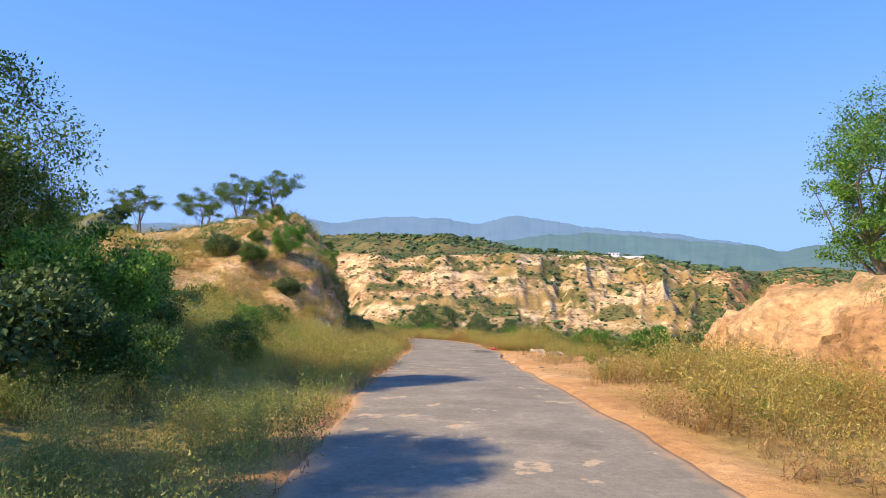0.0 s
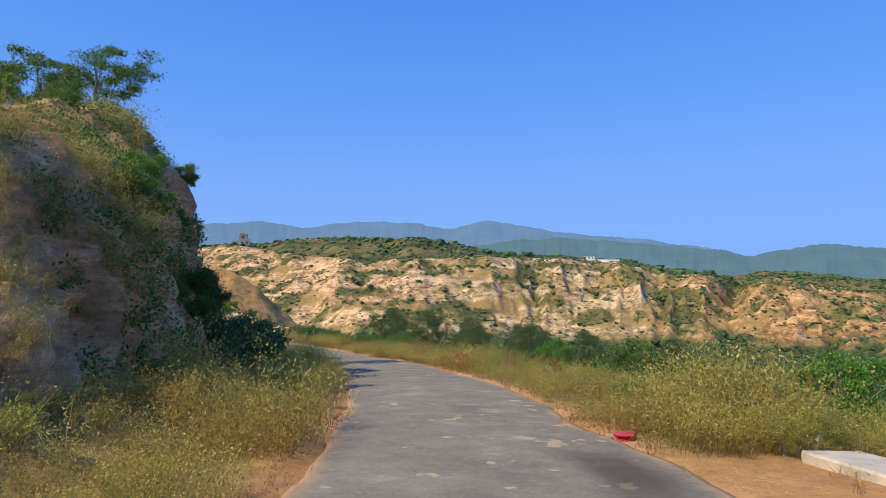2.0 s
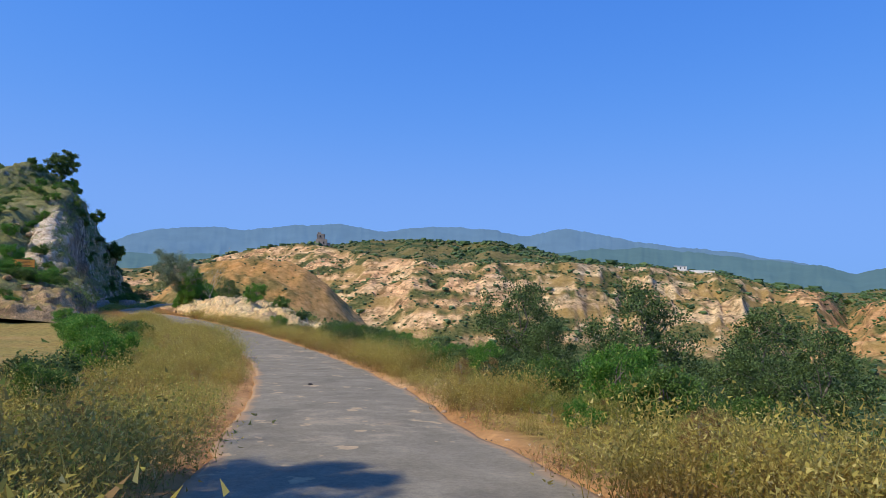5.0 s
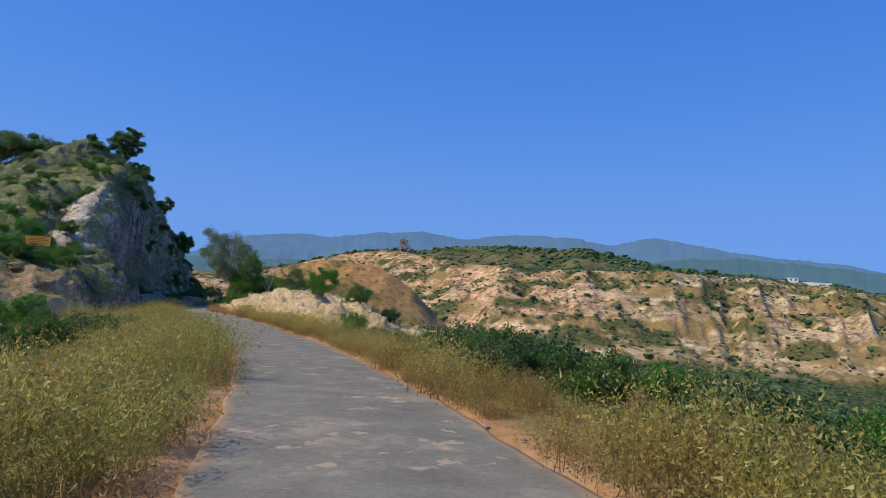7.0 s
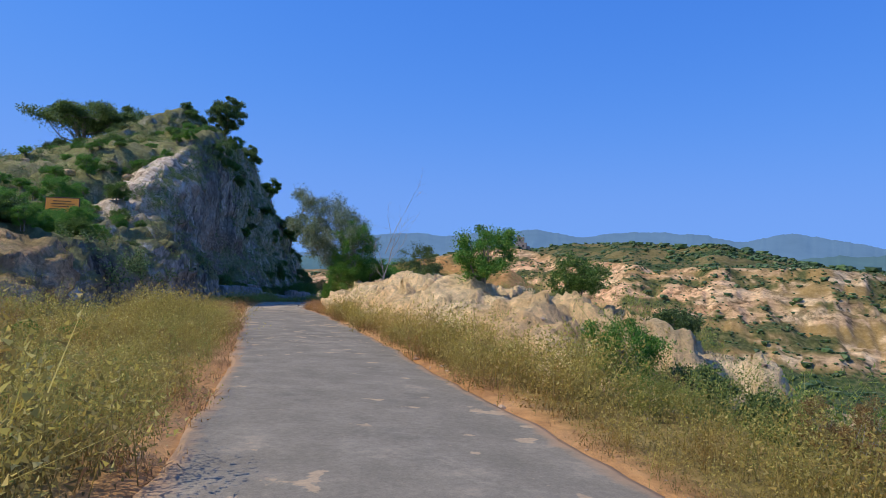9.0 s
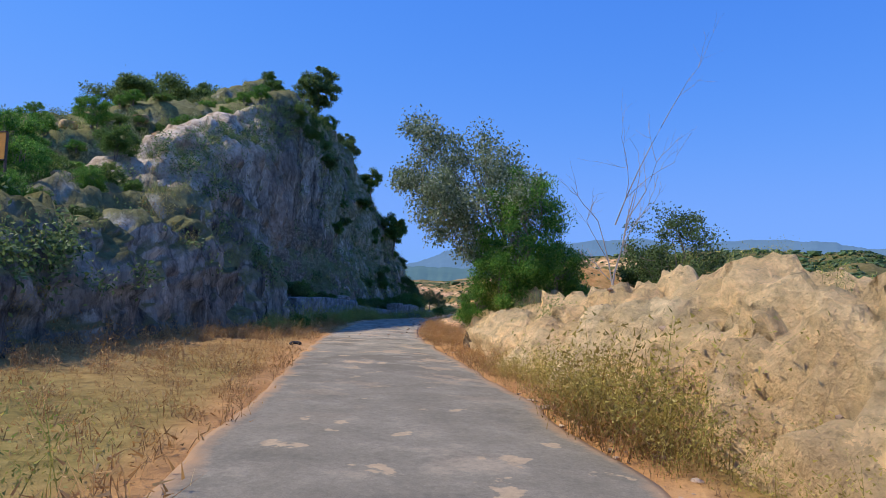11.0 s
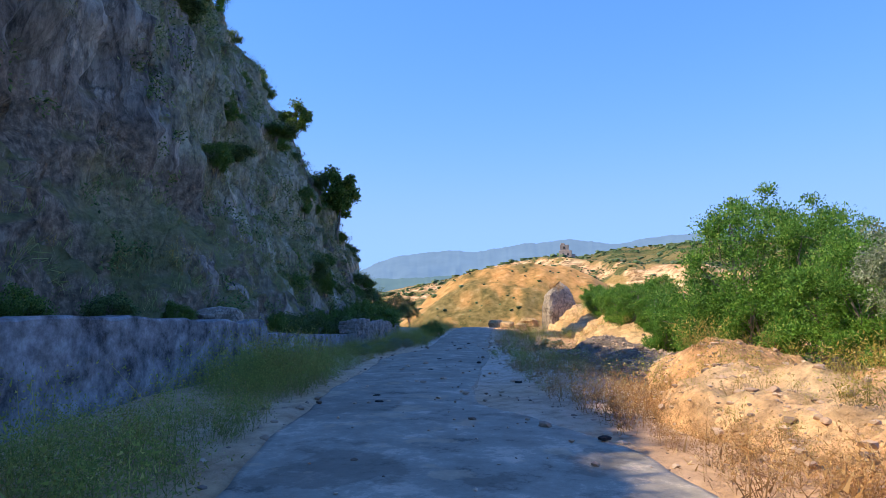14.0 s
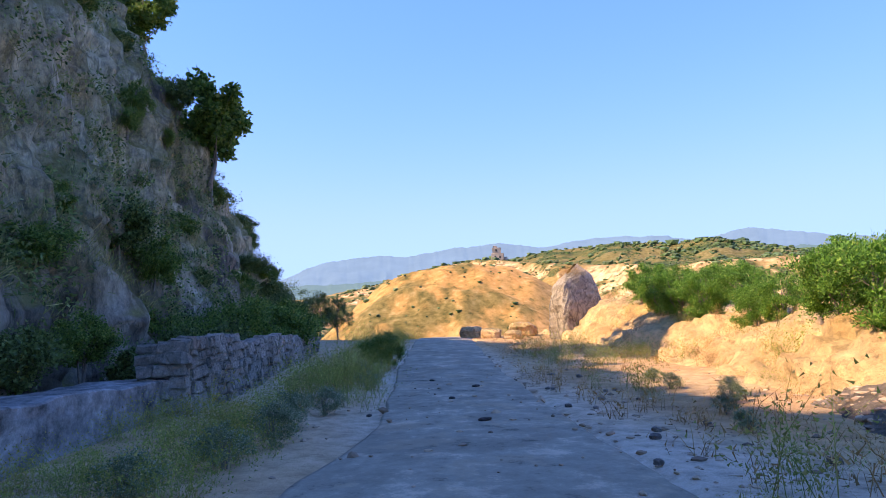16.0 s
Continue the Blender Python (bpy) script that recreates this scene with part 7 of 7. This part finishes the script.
# ---- growth hanging on the shaded cliff face ----
def drape():
    rng = np.random.default_rng(55)
    V = CLIFF_V
    du, dv = np.gradient(V, axis=0), np.gradient(V, axis=1)
    N = np.cross(du, dv)
    N /= np.maximum(np.linalg.norm(N, axis=-1), 1e-9)[..., None]
    N *= np.sign(N[..., 2:3] + 1e-9)
    step = np.arange(V.shape[0]) * 0.3 + 119
    H = V[..., 2] - road_z(step)[:, None]
    crest = H[:, :150].max(1)

    def spots(n, seed, want, low, high):
        i, j = rng.integers(1, V.shape[0] - 60, n), rng.integers(4, 150, n)
        p, q = V[i, j], N[i, j]
        w = H[i, j] / np.maximum(crest[i], 1)
        thick = fbm(p[:, 0] / 3.0, p[:, 1] / 3.0, p[:, 2] / 4.0, 4, seed)
        thick = thick + 0.45 * smooth(0.6, 0.95, w) - 0.5 * smooth(0.93, 1.0, w)
        ok = (thick > np.interp(step[i], [119, 150, 160, 170, 180, 210], want)) & (H[i, j] > low) & (H[i, j] < high)
        return p[ok], q[ok]

    # long blades bending out and down
    p, q = spots(14000, 700, [0.30, 0.26, 0.14, 0.0, -0.10, -0.14], 1.5, 30)
    each = 13
    n = len(p) * each
    a = np.repeat(p, each, 0) + rng.normal(size=(n, 3)) * 0.10
    way = np.repeat(q, each, 0) + rng.normal(size=(n, 3)) * 0.45 + np.array([0, 0, 0.5])
    way /= np.linalg.norm(way, axis=1)[:, None]
    L = 0.18 + 0.36 * rng.random((n, 1))
    side = np.cross(way, rng.normal(size=(n, 3)))
    side *= 0.0065 / np.maximum(np.linalg.norm(side, axis=1), 1e-9)[:, None]
    b = a + way * L * 0.6
    c = b + way * L * 0.25 - np.array([0, 0, 1.0]) * L * 0.75
    v = np.stack([a + side, a - side, b + side, b - side, c], 1)
    k = np.arange(n)[:, None] * 5
    blades = (v.reshape(-1, 3), np.concatenate([k + np.array([0, 2, 1]), k + np.array([1, 2, 3]), k + np.array([2, 4, 3])]))
    me = mesh_from("cliff_grass", blades[0], blades[1], M_GROWTH, False)
    tagged(new("cliff_grass", me), "long grass hanging over the shaded cliff face", "grass", kind="stuff")
    # leafy shrubs rooted in the face
    p, q = spots(6400, 740, [0.34, 0.30, 0.18, 0.10, 0.0, -0.05], 1.2, 30)
    each = 80
    n = len(p) * each
    o = rng.normal(size=(n, 3))
    o /= np.linalg.norm(o, axis=1)[:, None]
    size = np.repeat(0.3 + 0.75 * rng.random((len(p), 1)) ** 1.6, each, 0)
    c = np.repeat(p + q * 0.12, each, 0) + o * size * rng.random((n, 1)) ** 0.5 * np.array([1, 1, 0.8])
    v, f = leaves(rng, c, 0.12, 0.03, 0.0, 0.3, o * 0.8)
    me = mesh_from("cliff_growth", v, f, M_CREEPER, False)
    tagged(new("cliff_growth", me), "dark creepers and small shrubs on the shaded cliff face", "growth", kind="stuff")


M_CREEPER = leaf_material("creeper leaves", (0.05, 0.085, 0.025), (0.24, 0.33, 0.10), (0.42, 0.46, 0.18), 0.3, 0.15)
M_GROWTH = leaf_material("hanging growth", (0.12, 0.15, 0.045), (0.34, 0.38, 0.13), (0.62, 0.56, 0.24), 0.35, 0.25)
drape()


def mound_growth():
    """Shrubs and creepers on the shaded road side of the mound."""
    rng = np.random.default_rng(58)
    V = MOUND_V
    i, j = rng.integers(26, V.shape[0] - 8, 6000), rng.integers(4, 66, 6000)
    p = V[i, j]
    ok = fbm(p[:, 0] / 1.6, p[:, 1] / 1.6, p[:, 2] / 2.0, 4, 760) > -0.02
    p = p[ok]
    each = 30
    n = len(p) * each
    o = rng.normal(size=(n, 3))
    o /= np.linalg.norm(o, axis=1)[:, None]
    size = np.repeat(0.14 + 0.26 * rng.random((len(p), 1)), each, 0)
    v, f = leaves(rng, np.repeat(p, each, 0) + o * size * rng.random((n, 1)) ** 0.5, 0.085, 0.024, 0.0, 0.2, o * 0.8)
    tagged(new("mound_growth", mesh_from("mound_growth", v, f, M_LEAF, False)), "low shrubs and creepers on the side of the rock mound", "growth", kind="stuff")


mound_growth()


# ---- loose gravel and rubble ----
def rubble():
    rng = np.random.default_rng(66)
    bm = bmesh.new()
    bmesh.ops.create_icosphere(bm, subdivisions=1, radius=1.0)
    base = np.array([v.co for v in bm.verts])
    faces = np.array([[v.index for v in f.verts] for f in bm.faces])
    bm.free()
    spots = [band(rng, 139, 190, 2.6, 4.6, 11, 0.15, 30), band(rng, 150, 190, -1.2, -1.9, 8, 0.2, 35), band(rng, 20, 128, 2.6, 3.1, 6, 0.2, 31), band(rng, 118, 146, 2.6, 4.2, 7, 0.2, 32), band(rng, 172, 205, 4.5, 9.0, 3, 0.2, 33), band(rng, 139, 190, 1.9, 2.7, 5, 0.25, 36), band(rng, 8, 27, 3.0, 6.5, 3, 0.2, 34)]
    for V, n in ((HEAP_V, 2600), (PILE_V, 4200), (EMB_V, 350), (BANK_V, 350), (LEDGE_V, 250)):
        k = rng.integers(0, V.shape[0] * int(V.shape[1] * 0.75), n)
        spots.append(V[:, :int(V.shape[1] * 0.75)].reshape(-1, 3)[k])
    loose = rng.uniform(0, 1, (260, 2)) * np.array([[48, 3.6]]) + np.array([[138, -1.1]])
    lx, ly = xy_of(loose[:, 0], loose[:, 1] + road_shift(loose[:, 0]))
    spots.append(np.stack([lx, ly, road_z(loose[:, 0]) + 0.03], -1))
    pts = np.concatenate(spots)
    size = 0.014 + 0.06 * rng.random(len(pts)) ** 4
    v = base[None] * (0.65 + 0.7 * rng.random((len(pts), 12, 1))) * size[:, None, None] * np.array([1.25, 1.0, 0.7]) + pts[:, None]
    f = faces[None] + (np.arange(len(pts)) * 12)[:, None, None]
    me = mesh_from("gravel", v.reshape(-1, 3), f.reshape(-1, 3), M_RUBBLE, False)
    tagged(new("gravel", me), "scattered gravel and small broken stones on the verges", "gravel", kind="stuff")


M_RUBBLE, _nt, _b = nodes_of("rubble")
_b.inputs["Roughness"].default_value = 0.9
_nt.links.new(ramp(_nt, position(_nt).outputs["Random Per Island"], [(0.0, (0.16, 0.11, 0.075)), (0.5, (0.44, 0.29, 0.18)), (1.0, (0.60, 0.43, 0.28))]), _b.inputs["Base Color"])
rubble()


# ---- scrub on the far slopes and plateau ----
def far_scrub():
    rng = np.random.default_rng(91)
    n = 26000
    az = np.radians(rng.uniform(-48, 50, n))
    r = np.concatenate([rng.uniform(170, 900, n // 2), rng.uniform(600, 1250, n - n // 2)])
    x, y = np.sin(az) * r - 1, np.cos(az) * r + 37
    z, s, d = land(x, y)
    e = 4.0
    slope = np.hypot(land(x + e, y)[0] - z, land(x, y + e)[0] - z) / e
    keep = (fbm(x / 30, y / 30, 0, 5, 101) + 0.25 * rng.random(n) - 0.35 * smooth(0.5, 1.2, slope) + 0.25 * smooth(-35, -55, z) + 0.3 * smooth(20, 60, r - np.interp(np.degrees(az), [-60, -12, 0, 16, 60], [1300, 980, 730, 840, 880])) > -0.12) & ((np.abs(d) > 32) | (s > 210)) & (np.hypot(x + 80, y - 190) > 95)
    hill = ((x + 130) / 75) ** 4 + ((y - 402) / 100) ** 4 < 1
    keep &= ~hill | (rng.random(n) < 0.6)
    pts = np.stack([x, y, z], -1)[keep]
    r = r[keep]
    shapes = []
    for k in range(6):
        bm = bmesh.new()
        bmesh.ops.create_icosphere(bm, subdivisions=1, radius=1.0)
        v = np.array([q.co for q in bm.verts])
        v *= (1 + 0.8 * fbm(v[:, 0] * 2 + k, v[:, 1] * 2, v[:, 2] * 2, 3, 600 + k))[:, None]
        v[:, 2] = v[:, 2] * 0.75 + 0.45
        f = np.array([[q.index for q in g.verts] for g in bm.faces])
        bm.free()
        shapes.append((v, f))
    vs, fs, m = [], [], 0
    kinds = rng.integers(0, 6, len(pts))
    size = np.where(rng.random(len(pts)) < 0.10, 2.4, 1.05) * (0.45 + 0.9 * rng.random(len(pts))) * np.where(hill[keep], 0.42, 1.0)
    on_top = r > np.interp(np.degrees(np.arctan2(pts[:, 0] + 1, pts[:, 1] - 37)), [-60, -12, 0, 16, 60], [1300, 960, 740, 860, 900])
    size = size * np.where(on_top & (rng.random(len(pts)) < 0.35), 2.2, 1.0)
    for k, (v, f) in enumerate(shapes):
        sel = kinds == k
        q = v[None] * size[sel][:, None, None] * np.array([1.15, 1.15, 1.0]) + pts[sel][:, None]
        vs.append(q.reshape(-1, 3))
        fs.append((f[None] + (np.arange(sel.sum()) * len(v))[:, None, None] + m).reshape(-1, 3))
        m += sel.sum() * len(v)
    me = mesh_from("far_scrub", np.concatenate(vs), np.concatenate(fs), M_FAR, False)
    tagged(new("far_scrub", me), "dark green scrub scattered over the distant badland slopes", "scrub", kind="stuff")


def valley_scrub():
    """Thick leafy scrub over the lower slope and floor of the valley."""
    rng = np.random.default_rng(92)
    n = 5200
    s, d = rng.uniform(20, 250, n), 30 + 260 * rng.random(n) ** 1.2
    x, y = xy_of(s, d)
    z = land(x, y)[0]
    keep = (fbm(x / 22, y / 22, 0, 4, 107) > 0.02) & (z < -16) & (z > -75)
    p = np.stack([x, y, z], -1)[keep]
    each = 34
    size = np.repeat((0.9 + 1.9 * rng.random((len(p), 1)) ** 2), each, 0)
    o = rng.normal(size=(len(p) * each, 3))
    o /= np.linalg.norm(o, axis=1)[:, None]
    c = np.repeat(p, each, 0) + np.array([0, 0, 0.6]) * size + o * size * rng.random((len(o), 1)) ** 0.4 * np.array([1.1, 1.1, 0.75])
    v, f = leaves(rng, c, 0.75, 0.26, 0.2, 0.0, o * 0.6)
    tagged(new("valley_scrub", mesh_from("valley_scrub", v, f, M_LEAF_DARK, False)), "thick dark green scrub over the floor of the valley", "scrub", kind="stuff")


far_scrub()
valley_scrub()
stone_wall()

T_STALK = tuft(90, 14, 0.75, 0.24, 22, (0.11, 0.024), 0.3)
stalk = new("dry_plant", mesh_from("dry_plant", T_STALK[0], T_STALK[1], M_STRAW, False, {"up": np.clip(T_STALK[0][:, 2] / 0.75, 0, 1)}))
stalk_x, stalk_y = (float(q) for q in xy_of(43.2, 2.95))
stalk.matrix_world = pose(stalk_x, stalk_y, z_at(stalk_x, stalk_y), 0, 0, 0)
tagged(stalk, "withered straw-coloured plant at the edge of the asphalt", "dry plant")
